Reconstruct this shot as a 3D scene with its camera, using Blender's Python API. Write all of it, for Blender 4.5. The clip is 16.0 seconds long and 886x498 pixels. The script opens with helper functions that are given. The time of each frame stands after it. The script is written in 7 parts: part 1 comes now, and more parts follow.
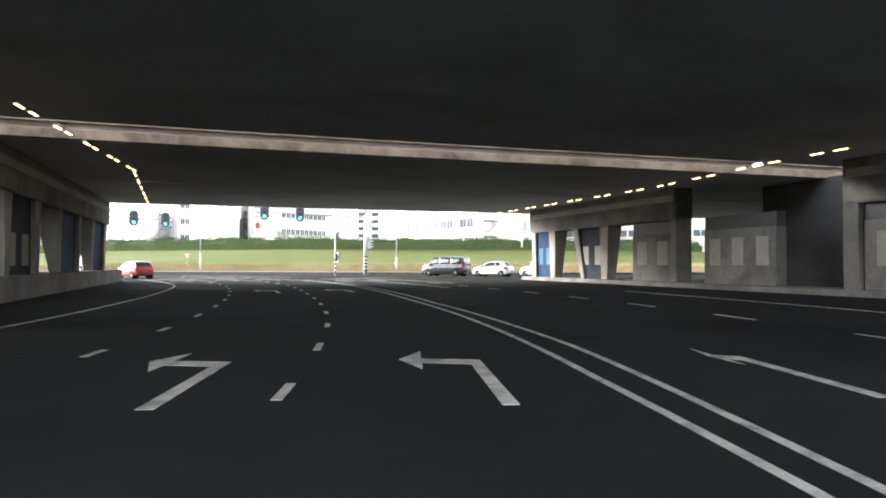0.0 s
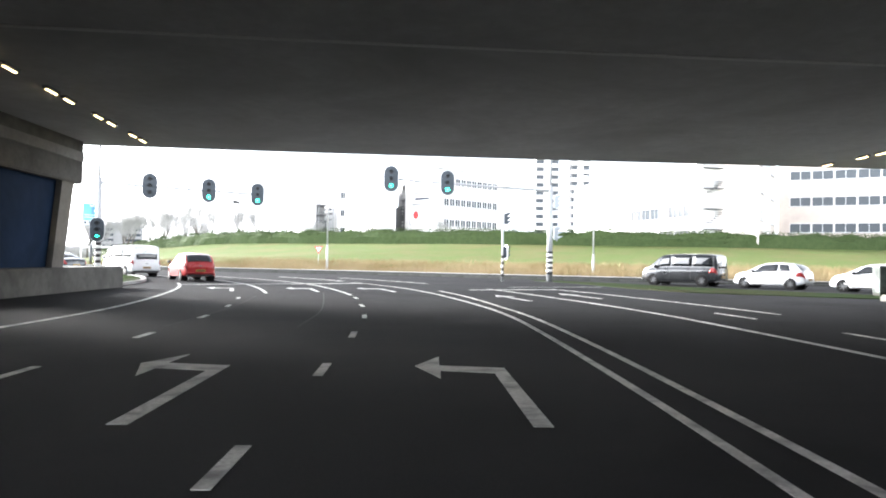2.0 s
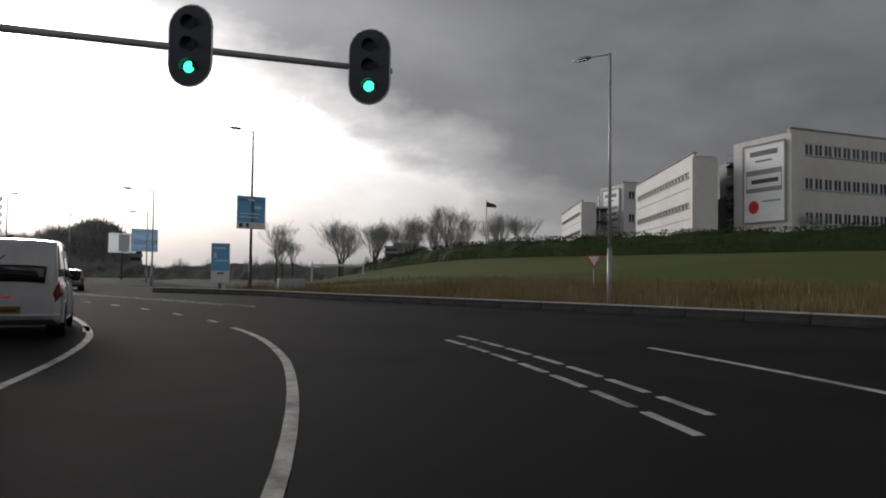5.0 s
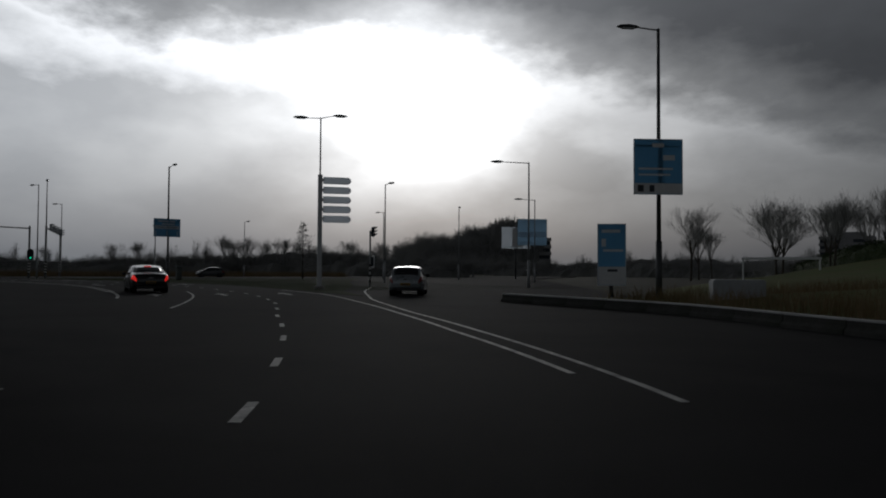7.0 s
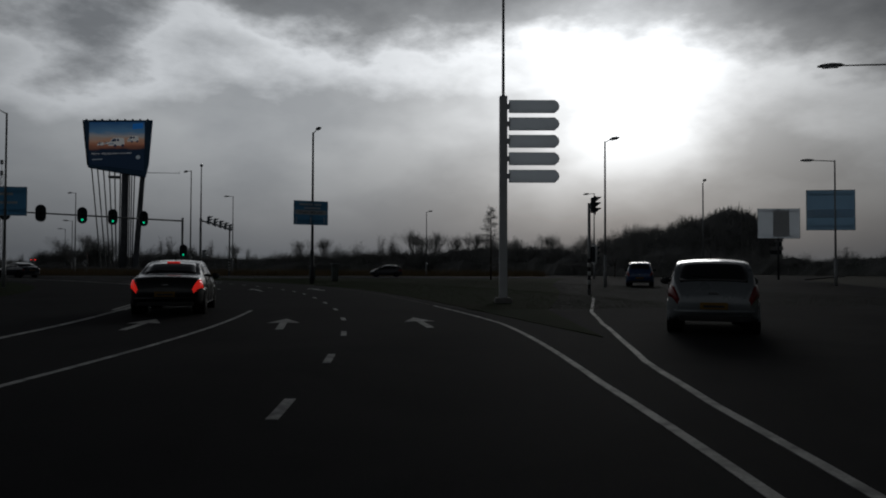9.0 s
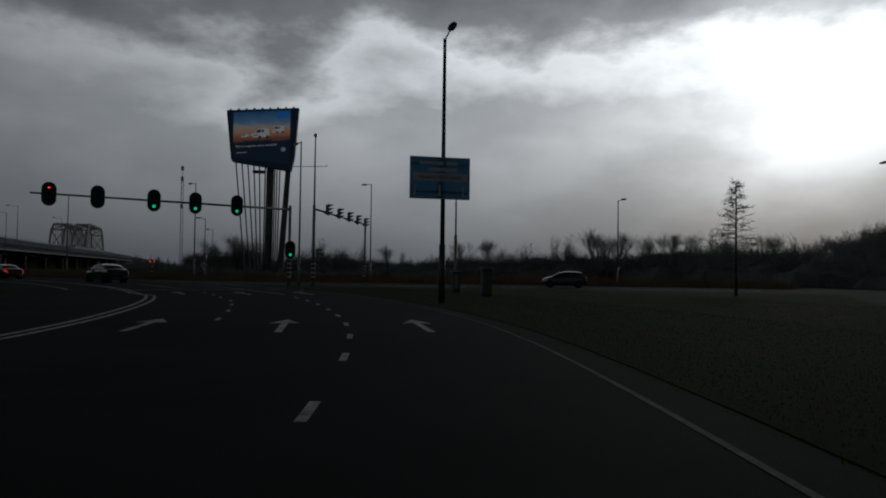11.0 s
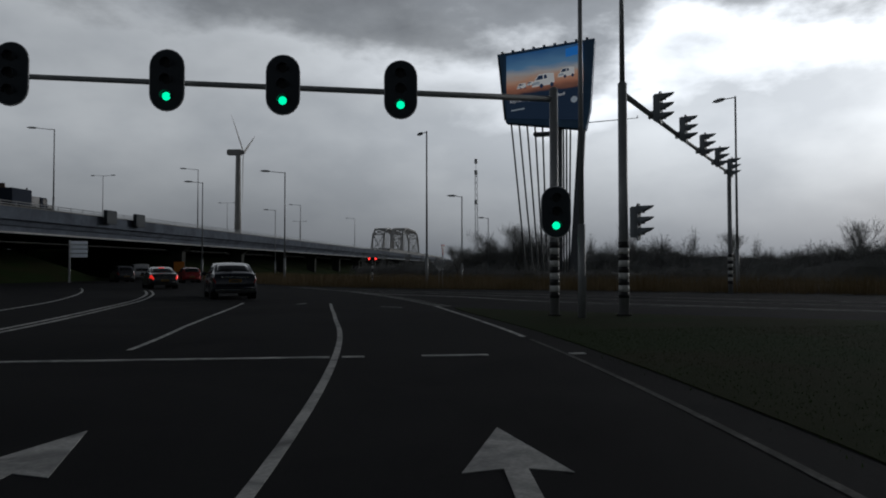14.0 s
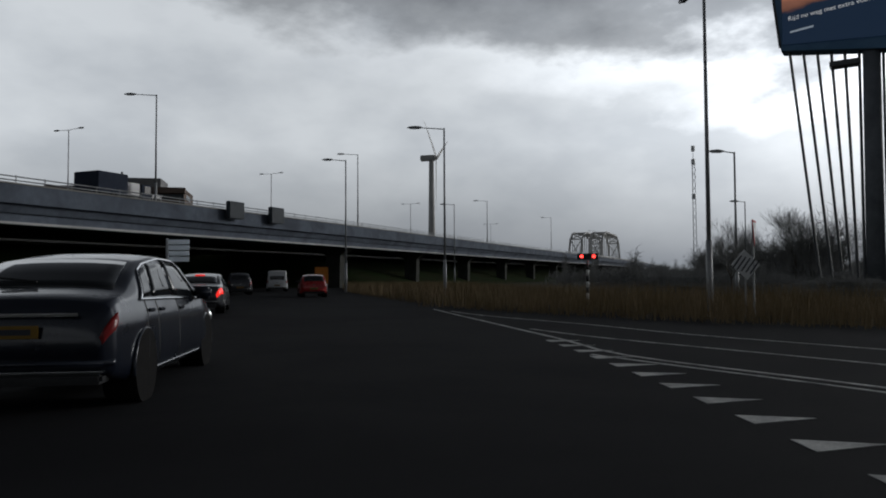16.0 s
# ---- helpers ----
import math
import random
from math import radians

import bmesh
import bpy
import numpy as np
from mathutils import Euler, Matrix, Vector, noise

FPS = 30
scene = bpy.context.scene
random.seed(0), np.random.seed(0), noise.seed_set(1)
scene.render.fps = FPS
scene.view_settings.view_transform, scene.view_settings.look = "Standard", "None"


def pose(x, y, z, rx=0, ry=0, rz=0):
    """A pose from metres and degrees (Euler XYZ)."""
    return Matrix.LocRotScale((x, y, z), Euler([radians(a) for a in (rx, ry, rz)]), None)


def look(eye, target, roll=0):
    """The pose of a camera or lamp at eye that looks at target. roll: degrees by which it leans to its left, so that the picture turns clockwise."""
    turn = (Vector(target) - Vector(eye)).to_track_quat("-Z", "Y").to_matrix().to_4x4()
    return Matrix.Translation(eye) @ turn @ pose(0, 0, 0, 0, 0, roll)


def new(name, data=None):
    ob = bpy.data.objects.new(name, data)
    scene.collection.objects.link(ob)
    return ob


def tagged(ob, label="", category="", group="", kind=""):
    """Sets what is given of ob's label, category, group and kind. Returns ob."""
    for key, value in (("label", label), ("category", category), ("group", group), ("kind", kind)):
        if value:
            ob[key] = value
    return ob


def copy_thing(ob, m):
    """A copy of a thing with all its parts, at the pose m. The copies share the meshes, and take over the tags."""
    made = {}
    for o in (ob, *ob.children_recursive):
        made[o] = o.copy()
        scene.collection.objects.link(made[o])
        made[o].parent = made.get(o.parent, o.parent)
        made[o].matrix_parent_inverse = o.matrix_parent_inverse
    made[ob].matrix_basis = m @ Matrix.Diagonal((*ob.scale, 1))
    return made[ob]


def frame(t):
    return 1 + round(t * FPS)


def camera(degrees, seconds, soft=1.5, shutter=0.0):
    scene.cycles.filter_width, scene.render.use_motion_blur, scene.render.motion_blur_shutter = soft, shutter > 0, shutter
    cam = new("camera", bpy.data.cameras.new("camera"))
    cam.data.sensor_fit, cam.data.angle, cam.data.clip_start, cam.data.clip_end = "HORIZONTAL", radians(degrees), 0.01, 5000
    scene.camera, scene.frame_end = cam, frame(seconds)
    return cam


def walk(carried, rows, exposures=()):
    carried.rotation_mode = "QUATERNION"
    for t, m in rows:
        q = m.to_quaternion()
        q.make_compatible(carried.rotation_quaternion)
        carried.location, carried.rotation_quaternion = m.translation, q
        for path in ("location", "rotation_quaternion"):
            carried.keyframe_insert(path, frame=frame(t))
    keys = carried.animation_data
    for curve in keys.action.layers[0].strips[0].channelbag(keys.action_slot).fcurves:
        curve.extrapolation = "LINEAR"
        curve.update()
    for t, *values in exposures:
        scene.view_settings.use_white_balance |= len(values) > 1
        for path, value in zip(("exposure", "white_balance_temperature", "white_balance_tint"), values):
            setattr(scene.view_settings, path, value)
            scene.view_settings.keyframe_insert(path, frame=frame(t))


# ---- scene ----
cam = camera(63.8, 16.0, soft=1.9)
# seconds, x, y, z, pitch, roll, yaw
PATH = [
    (0.0, 0.00, 0.00, 1.30, 1.14, -0.02, 0.00), (0.5, -0.20, 6.75, 1.30, 1.19, -0.22, 4.02),
    (1.0, -0.90, 13.45, 1.30, 1.31, -0.49, 8.03), (1.5, -2.04, 20.01, 1.30, 0.94, -0.60, 11.92),
    (2.0, -3.37, 26.17, 1.29, 0.94, -0.92, 14.11), (2.5, -5.01, 32.26, 1.30, 1.10, -1.26, 16.57),
    (3.0, -6.84, 38.16, 1.30, 0.96, -0.62, 19.32), (3.2, -7.65, 40.44, 1.30, 0.89, -0.57, 20.58),
    (3.7, -9.87, 45.88, 1.30, 1.10, -0.50, 24.65), (4.2, -12.43, 51.01, 1.30, 1.50, -0.50, 29.08),
    (4.7, -15.34, 55.86, 1.30, 1.85, -0.55, 33.73), (5.3, -19.36, 61.25, 1.30, 2.07, -0.62, 40.39),
    (5.5, -20.86, 62.90, 1.30, 1.65, -0.35, 43.42), (6.0, -24.93, 66.63, 1.30, 1.62, 0.06, 52.18),
    (6.5, -29.41, 69.63, 1.30, 0.94, 0.21, 61.12), (7.0, -34.22, 71.94, 1.30, 1.67, -0.32, 68.76),
    (7.5, -39.28, 73.65, 1.30, 1.45, -0.74, 74.45), (8.0, -44.39, 74.97, 1.30, 1.73, -0.29, 78.06),
    (8.5, -49.63, 75.94, 1.30, 1.62, -0.15, 81.43), (9.0, -54.98, 76.63, 1.30, 1.42, -0.18, 84.56),
    (9.2, -57.18, 76.87, 1.30, 1.26, -0.24, 85.69), (9.7, -62.84, 77.18, 1.30, 1.40, -0.30, 89.04),
    (10.2, -68.68, 77.16, 1.30, 1.60, -0.45, 92.61), (10.7, -74.65, 76.76, 1.30, 1.72, -0.60, 96.14),
    (11.3, -81.86, 75.79, 1.30, 1.78, -0.73, 100.30), (11.5, -84.25, 75.38, 1.30, 1.62, -0.57, 101.78),
    (12.0, -90.18, 74.07, 1.31, 1.49, -0.79, 105.80), (12.5, -95.88, 72.36, 1.30, 1.19, -0.65, 109.67),
    (13.0, -101.63, 70.25, 1.30, 1.06, -0.25, 113.68), (13.5, -107.38, 67.69, 1.29, 1.33, 0.04, 118.09),
    (14.0, -112.99, 64.59, 1.30, 1.59, 0.11, 122.56), (14.5, -118.29, 61.02, 1.29, 1.75, 0.28, 127.12),
    (15.0, -123.37, 57.04, 1.30, 1.90, -0.13, 130.97), (15.5, -128.15, 52.78, 1.30, 1.92, 0.40, 134.39),
    (16.0, -132.65, 48.16, 1.30, 2.20, 0.34, 138.27),
]
# seconds, stops, white balance
EXPOSURE = [(0.0, 4.7, 6450, 10), (1.0, 5.3, 6450, 10), (2.0, 4.9, 6280, 10), (2.6, 3.7, 6450, 12), (3.0, 3.2, 6600, 14), (3.6, 2.2, 6650, 14), (5.3, 0.85, 6650, 11), (6.0, 0.0, 6350, 10), (7.0, -1.1, 6200, 9), (9.0, -1.6, 6200, 8), (12.0, -1.5, 6050, 7), (13.2, -0.8, 6050, 7), (14.0, -0.48, 6080, 8), (14.5, -0.05, 6100, 8), (16.0, 0.12, 6150, 8)]
walk(cam, [(t, pose(x, y, z, 90 + p, r, w)) for t, x, y, z, p, r, w in PATH], EXPOSURE)

# ---- world and light ----
SUN_YAW, SUN_UP = 71.0, 15.0
SUN_DIR = Vector((-math.sin(radians(SUN_YAW)) * math.cos(radians(SUN_UP)), math.cos(radians(SUN_YAW)) * math.cos(radians(SUN_UP)), math.sin(radians(SUN_UP))))


class Nodes:
    """A short way to write node trees."""

    def __init__(self, tree, clear=True):
        self.tree = tree
        if clear:
            tree.nodes.clear()

    def add(self, kind):
        return self.tree.nodes.new(kind)

    def put(self, socket, value):
        if isinstance(value, bpy.types.NodeSocket):
            self.tree.links.new(value, socket)
        elif value is not None:
            socket.default_value = value

    def math(self, op, a, b=None, c=None, clamp=False):
        node = self.add("ShaderNodeMath")
        node.operation, node.use_clamp = op, clamp
        for socket, value in zip(node.inputs, (a, b, c)):
            self.put(socket, value)
        return node.outputs[0]

    def noise(self, vector, scale, detail=4.0, rough=0.55, distortion=0.0):
        node = self.add("ShaderNodeTexNoise")
        self.put(node.inputs["Vector"], vector)
        node.inputs["Scale"].default_value, node.inputs["Detail"].default_value = scale, detail
        node.inputs["Roughness"].default_value, node.inputs["Distortion"].default_value = rough, distortion
        return node.outputs["Fac"]

    def ramp(self, value, *stops):
        node = self.add("ShaderNodeValToRGB")
        self.put(node.inputs[0], value)
        while len(node.color_ramp.elements) < len(stops):
            node.color_ramp.elements.new(0.5)
        for element, (place, colour) in zip(node.color_ramp.elements, stops):
            element.position = place
            element.color = (*colour, 1) if not isinstance(colour, (int, float)) else (colour, colour, colour, 1)
        return node.outputs[0]

    def mix(self, fac, a, b, blend="MIX"):
        node = self.add("ShaderNodeMix")
        node.data_type, node.blend_type = "RGBA", blend
        self.put(node.inputs[0], fac)
        for socket, value in ((node.inputs[6], a), (node.inputs[7], b)):
            self.put(socket, (*value, 1) if isinstance(value, tuple) and len(value) == 3 else value)
        return node.outputs[2]

    def scaled(self, vector, scale, place=(0, 0, 0)):
        node = self.add("ShaderNodeMapping")
        self.put(node.inputs["Vector"], vector)
        node.inputs["Scale"].default_value, node.inputs["Location"].default_value = scale, place
        return node.outputs[0]


def make_world():
    world = bpy.data.worlds.new("sky")
    scene.world = world
    world.use_nodes = True
    n = Nodes(world.node_tree)
    ray = n.add("ShaderNodeTexCoord").outputs["Generated"]
    sky = n.add("ShaderNodeTexSky")
    sky.sky_type, sky.sun_disc = "NISHITA", False
    sky.sun_elevation, sky.sun_rotation = radians(SUN_UP), radians(-SUN_YAW)
    sky.air_density, sky.dust_density = 1.5, 4.0
    blue = n.mix(1.0, sky.outputs[0], (0.1, 0.1, 0.1), "MULTIPLY")
    split = n.add("ShaderNodeSeparateXYZ")
    n.put(split.inputs[0], ray)
    up = n.math("MAXIMUM", split.outputs[2], 0.0)
    # the cloud deck: large banks, billows and fluff
    bank = n.noise(n.scaled(ray, (1.9, 1.9, 4.4), (0.35, 1.9, 0.2)), 1.0, 2.0, 0.5)
    billow = n.noise(n.scaled(ray, (4.6, 4.6, 10.0), (1.3, 0.4, 2.2)), 1.0, 7.0, 0.56)
    fluff = n.noise(n.scaled(ray, (5.2, 5.2, 10.5), (0.2, 3.1, 1.0)), 1.0, 6.0, 0.5)

    def towards(yaw, up_by):
        node = n.add("ShaderNodeVectorMath")
        node.operation = "DOT_PRODUCT"
        n.put(node.inputs[0], ray)
        node.inputs[1].default_value = Vector((-math.sin(radians(yaw)), math.cos(radians(yaw)), up_by)).normalized()
        return n.math("MAXIMUM", node.outputs["Value"], 0.0)

    # the heavy deck begins some 17 degrees up and comes lower towards the north
    edge = n.math("SUBTRACT", 0.312, n.math("MULTIPLY", n.math("POWER", towards(10, 0.0), 4.0), 0.28))
    edge = n.math("ADD", edge, n.math("MULTIPLY", n.math("POWER", towards(178, 0.0), 5.0), 0.15))
    edge = n.math("ADD", edge, n.math("MULTIPLY", n.math("POWER", towards(90, 0.28), 50.0), 0.03))
    thick = n.math("SUBTRACT", up, edge)
    thick = n.math("ADD", thick, n.math("MULTIPLY", n.math("SUBTRACT", bank, 0.5), 0.15))
    thick = n.math("ADD", thick, n.math("MULTIPLY", n.math("SUBTRACT", billow, 0.5), 0.26))
    thick = n.math("ADD", n.math("MULTIPLY", thick, 2.0), 0.5)
    dark = n.ramp(thick, (0.4, 0.0), (0.5, 0.6), (0.66, 1.0))
    deep = n.mix(n.ramp(fluff, (0.3, 0.0), (0.7, 1.0)), (0.22, 0.23, 0.252), (0.36, 0.374, 0.402))
    pale = n.mix(n.ramp(fluff, (0.36, 0.0), (0.62, 1.0)), (1.25, 1.26, 1.275), (0.96, 0.98, 1.015))
    rim = n.ramp(thick, (0.28, 0.0), (0.41, 1.0), (0.5, 0.0))
    sunward = n.math("POWER", towards(SUN_YAW + 17, 0.15), 4.0)
    pale = n.mix(n.math("MULTIPLY", n.math("MULTIPLY", rim, sunward), 0.85), pale, (2.5, 2.5, 2.53))
    cloud = n.mix(dark, pale, deep)
    # greyer in the haze low down
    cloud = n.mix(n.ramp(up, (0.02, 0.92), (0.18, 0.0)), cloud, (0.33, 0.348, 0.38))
    # sky overhead, out of view, is darkened to dim the ground
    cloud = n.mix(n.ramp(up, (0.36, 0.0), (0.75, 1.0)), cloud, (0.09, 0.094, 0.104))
    # the deck is lit from the sun's side and dimmer away from it
    lee = n.math("ADD", n.math("MULTIPLY", sunward, 0.76), 0.24)
    lee = n.math("ADD", lee, n.math("MULTIPLY", n.math("POWER", towards(178, 0.1), 3.0), 0.27))
    side = n.add("ShaderNodeVectorMath")
    side.operation = "SCALE"
    n.put(side.inputs[0], cloud)
    n.put(side.inputs["Scale"], lee)
    cloud = side.outputs[0]
    # sun behind the cloud: a wide veil of light, strongest where the cloud is thin
    dot = n.add("ShaderNodeVectorMath")
    dot.operation = "DOT_PRODUCT"
    n.put(dot.inputs[0], ray)
    dot.inputs[1].default_value = SUN_DIR
    near = n.math("MAXIMUM", dot.outputs["Value"], 0.0)
    thin = n.math("SUBTRACT", 1.28, dark)
    glow = n.math("ADD", n.math("MULTIPLY", n.math("POWER", near, 80.0), 2.6), n.math("MULTIPLY", n.math("POWER", near, 14.0), 0.22))
    # dimmer in the haze low down, broken by the fluff
    glow = n.math("MULTIPLY", glow, n.ramp(up, (0.03, 0.2), (0.2, 1.0)))
    glow = n.math("MULTIPLY", glow, n.math("SUBTRACT", 1.25, n.math("MULTIPLY", n.ramp(fluff, (0.36, 0.0), (0.62, 1.0)), 0.6)))
    glow = n.math("MULTIPLY", glow, thin)
    warm = n.add("ShaderNodeVectorMath")
    warm.operation = "SCALE"
    warm.inputs[0].default_value = (0.985, 0.99, 1.0)
    n.put(warm.inputs["Scale"], glow)
    lit = n.mix(1.0, cloud, warm.outputs[0], "ADD")
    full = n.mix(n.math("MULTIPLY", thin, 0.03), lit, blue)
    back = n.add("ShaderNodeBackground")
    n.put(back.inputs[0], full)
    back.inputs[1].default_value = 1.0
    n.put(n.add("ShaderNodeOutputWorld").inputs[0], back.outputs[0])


make_world()
sun = new("sun", bpy.data.lights.new("sun", "SUN"))
sun.data.energy, sun.data.angle, sun.data.color = 0.5, radians(16), (1.0, 0.95, 0.88)
sun.matrix_world = look((0, 0, 60), Vector((0, 0, 60)) - SUN_DIR)

# ---- materials ----
def material(name, base, rough=0.6, metal=0.0, vary=None, grain=8.0, bump=0.0, bump_scale=40.0, spread=0.0, coat=0.0, emit=None, strength=0.0, spec=0.5, stain=None, stain_scale=0.4):
    """A surface with two scales of variation: grain (vary, grain) and larger stains (stain, stain_scale)."""
    m = bpy.data.materials.new(name)
    m.use_nodes = True
    n = Nodes(m.node_tree)
    out, bsdf = n.add("ShaderNodeOutputMaterial"), n.add("ShaderNodeBsdfPrincipled")
    n.put(out.inputs[0], bsdf.outputs[0])
    place = n.add("ShaderNodeTexCoord").outputs["Object"]
    colour = (*base, 1)
    if vary:
        colour = n.mix(n.ramp(n.noise(place, grain, 6.0, 0.65), (0.3, 0.0), (0.7, 1.0)), base, vary)
    if stain:
        colour = n.mix(n.ramp(n.noise(place, stain_scale, 5.0, 0.6, 0.5), (0.42, 0.0), (0.68, 1.0)), colour, stain)
    if spread:
        shade = n.add("ShaderNodeHueSaturation")
        n.put(shade.inputs["Color"], colour)
        n.put(shade.inputs["Value"], n.math("ADD", n.math("MULTIPLY", n.add("ShaderNodeObjectInfo").outputs["Random"], 2 * spread), 1 - spread))
        colour = shade.outputs[0]
    n.put(bsdf.inputs["Base Color"], colour)
    n.put(bsdf.inputs["Roughness"], n.math("ADD", n.math("MULTIPLY", n.noise(place, grain * 0.6, 3.0), 0.22), rough - 0.11, clamp=True) if vary else rough)
    bsdf.inputs["Metallic"].default_value, bsdf.inputs["Specular IOR Level"].default_value = metal, spec
    bsdf.inputs["Coat Weight"].default_value, bsdf.inputs["Coat Roughness"].default_value = coat, 0.06
    if bump:
        b = n.add("ShaderNodeBump")
        b.inputs["Strength"].default_value, b.inputs["Distance"].default_value = bump, 0.02
        n.put(b.inputs["Height"], n.noise(place, bump_scale, 5.0))
        n.put(bsdf.inputs["Normal"], b.outputs[0])
    if emit:
        bsdf.inputs["Emission Color"].default_value, bsdf.inputs["Emission Strength"].default_value = (*emit, 1), strength
    return m


def make_glass(name, tint, rough=0.02, spec=0.5, coat=0.2):
    m = bpy.data.materials.new(name)
    m.use_nodes = True
    b = m.node_tree.nodes["Principled BSDF"]
    b.inputs["Base Color"].default_value, b.inputs["Roughness"].default_value = (*tint, 1), rough
    b.inputs["Specular IOR Level"].default_value, b.inputs["Coat Weight"].default_value = spec, coat
    return m


ASPHALT = material("asphalt", (0.019, 0.02, 0.022), 0.9, vary=(0.03, 0.03, 0.032), grain=55.0, bump=0.5, bump_scale=130.0, stain=(0.016, 0.016, 0.018), stain_scale=0.22, spec=0.05)
SEAL = material("crack_sealant", (0.034, 0.034, 0.036), 0.8, vary=(0.024, 0.024, 0.026), grain=9.0, spec=0.1)
PAINT = material("road_paint", (0.66, 0.66, 0.64), 0.7, vary=(0.4, 0.4, 0.39), grain=26.0, bump=0.25, bump_scale=120.0, stain=(0.2, 0.2, 0.2), stain_scale=2.2, spec=0.2)
CONCRETE = material("concrete", (0.34, 0.33, 0.31), 0.8, vary=(0.25, 0.245, 0.235), grain=5.0, bump=0.3, bump_scale=30.0, stain=(0.2, 0.195, 0.185), stain_scale=0.35)
SOFFIT = material("soffit_concrete", (0.6, 0.6, 0.595), 0.85, vary=(0.5, 0.5, 0.495), grain=3.0, bump=0.25, bump_scale=18.0, stain=(0.4, 0.4, 0.395), stain_scale=0.2)
WORN_PAINT = material("worn_road_paint", (0.12, 0.12, 0.117), 0.8, vary=(0.045, 0.045, 0.045), grain=14.0, stain=(0.03, 0.03, 0.032), stain_scale=1.4, spec=0.1)
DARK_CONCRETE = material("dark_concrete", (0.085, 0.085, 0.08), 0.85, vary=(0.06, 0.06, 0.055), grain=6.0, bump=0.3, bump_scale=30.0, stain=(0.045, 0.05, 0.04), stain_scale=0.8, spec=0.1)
FASCIA = material("weathered_fascia", (0.44, 0.38, 0.31), 0.85, vary=(0.36, 0.31, 0.25), grain=4.0, bump=0.3, bump_scale=25.0, stain=(0.15, 0.125, 0.1), stain_scale=0.9, spec=0.1)
# bluish dark copy of FASCIA, the north side's shade put into its colour
DIM_FASCIA = material("shaded_fascia", (0.165, 0.19, 0.235), 0.85, vary=(0.125, 0.146, 0.18), grain=2.0, bump=0.2, bump_scale=25.0, stain=(0.09, 0.103, 0.128), stain_scale=0.4, spec=0.1)
PIER = material("pier_concrete", (0.21, 0.205, 0.19), 0.85, vary=(0.15, 0.145, 0.135), grain=4.0, bump=0.35, bump_scale=25.0, stain=(0.1, 0.098, 0.09), stain_scale=0.45, spec=0.1)
BEIGE_WALL = material("beige_render", (0.5, 0.44, 0.39), 0.8, vary=(0.43, 0.38, 0.34), grain=1.5, stain=(0.36, 0.31, 0.28), stain_scale=0.15)
KERB = material("kerb_concrete", (0.36, 0.355, 0.34), 0.8, vary=(0.25, 0.25, 0.24), grain=14.0, bump=0.3, bump_scale=60.0, spread=0.12)
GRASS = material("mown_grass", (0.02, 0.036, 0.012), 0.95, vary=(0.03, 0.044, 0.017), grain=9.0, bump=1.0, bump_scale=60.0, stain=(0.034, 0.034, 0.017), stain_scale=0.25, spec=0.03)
BANK = material("bank_grass", (0.075, 0.115, 0.03), 0.9, vary=(0.11, 0.135, 0.045), grain=5.0, bump=1.0, bump_scale=40.0, stain=(0.13, 0.12, 0.05), stain_scale=0.16, spec=0.1)
REEDS = material("dry_reeds", (0.2, 0.15, 0.085), 0.9, vary=(0.31, 0.24, 0.145), grain=2.5, stain=(0.15, 0.11, 0.05), stain_scale=0.3, spec=0.1)
SOIL = material("far_ground", (0.026, 0.032, 0.015), 0.95, vary=(0.036, 0.034, 0.021), grain=0.4, stain=(0.02, 0.022, 0.013), stain_scale=0.04, spec=0.1)
HEDGE = material("hedge_leaves", (0.028, 0.05, 0.016), 0.85, vary=(0.05, 0.07, 0.025), grain=2.0, spec=0.2)
TWIGS = material("bare_twigs", (0.34, 0.34, 0.335), 0.9, vary=(0.26, 0.26, 0.25), grain=3.0, spec=0.1)
THICKET = material("dense_thicket", (0.19, 0.19, 0.185), 0.95, vary=(0.25, 0.25, 0.24), grain=1.2, bump=1.0, bump_scale=3.0, stain=(0.13, 0.135, 0.125), stain_scale=0.15, spec=0.05)
BARK = material("bark", (0.09, 0.075, 0.058), 0.9, vary=(0.05, 0.042, 0.034), grain=14.0, bump=0.6, bump_scale=30.0)
WHITE_WALL = material("white_render", (0.64, 0.63, 0.615), 0.75, vary=(0.56, 0.55, 0.54), grain=1.5, bump=0.1, bump_scale=20.0, stain=(0.5, 0.49, 0.47), stain_scale=0.12)
CREAM_WALL = material("cream_render", (0.66, 0.6, 0.55), 0.75, vary=(0.59, 0.54, 0.49), grain=1.5, bump=0.1, bump_scale=20.0, stain=(0.52, 0.47, 0.43), stain_scale=0.12)
GREY_WALL = material("grey_render", (0.3, 0.3, 0.3), 0.8, vary=(0.23, 0.23, 0.235), grain=1.2, stain=(0.19, 0.19, 0.19), stain_scale=0.1)
BRICK_WALL = material("brown_facade", (0.2, 0.145, 0.115), 0.85, vary=(0.14, 0.105, 0.085), grain=2.0, stain=(0.1, 0.08, 0.07), stain_scale=0.1)
PALE_PANEL = material("pale_panel", (0.25, 0.25, 0.255), 0.7, vary=(0.21, 0.21, 0.215), grain=1.2, stain=(0.18, 0.18, 0.18), stain_scale=0.2)
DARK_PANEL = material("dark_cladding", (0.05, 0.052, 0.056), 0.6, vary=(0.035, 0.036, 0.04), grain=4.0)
WINDOW = make_glass("window_glass", (0.035, 0.045, 0.055), 0.12, 0.22, 0.0)
CAR_GLASS = make_glass("car_glass", (0.012, 0.014, 0.016), 0.02)
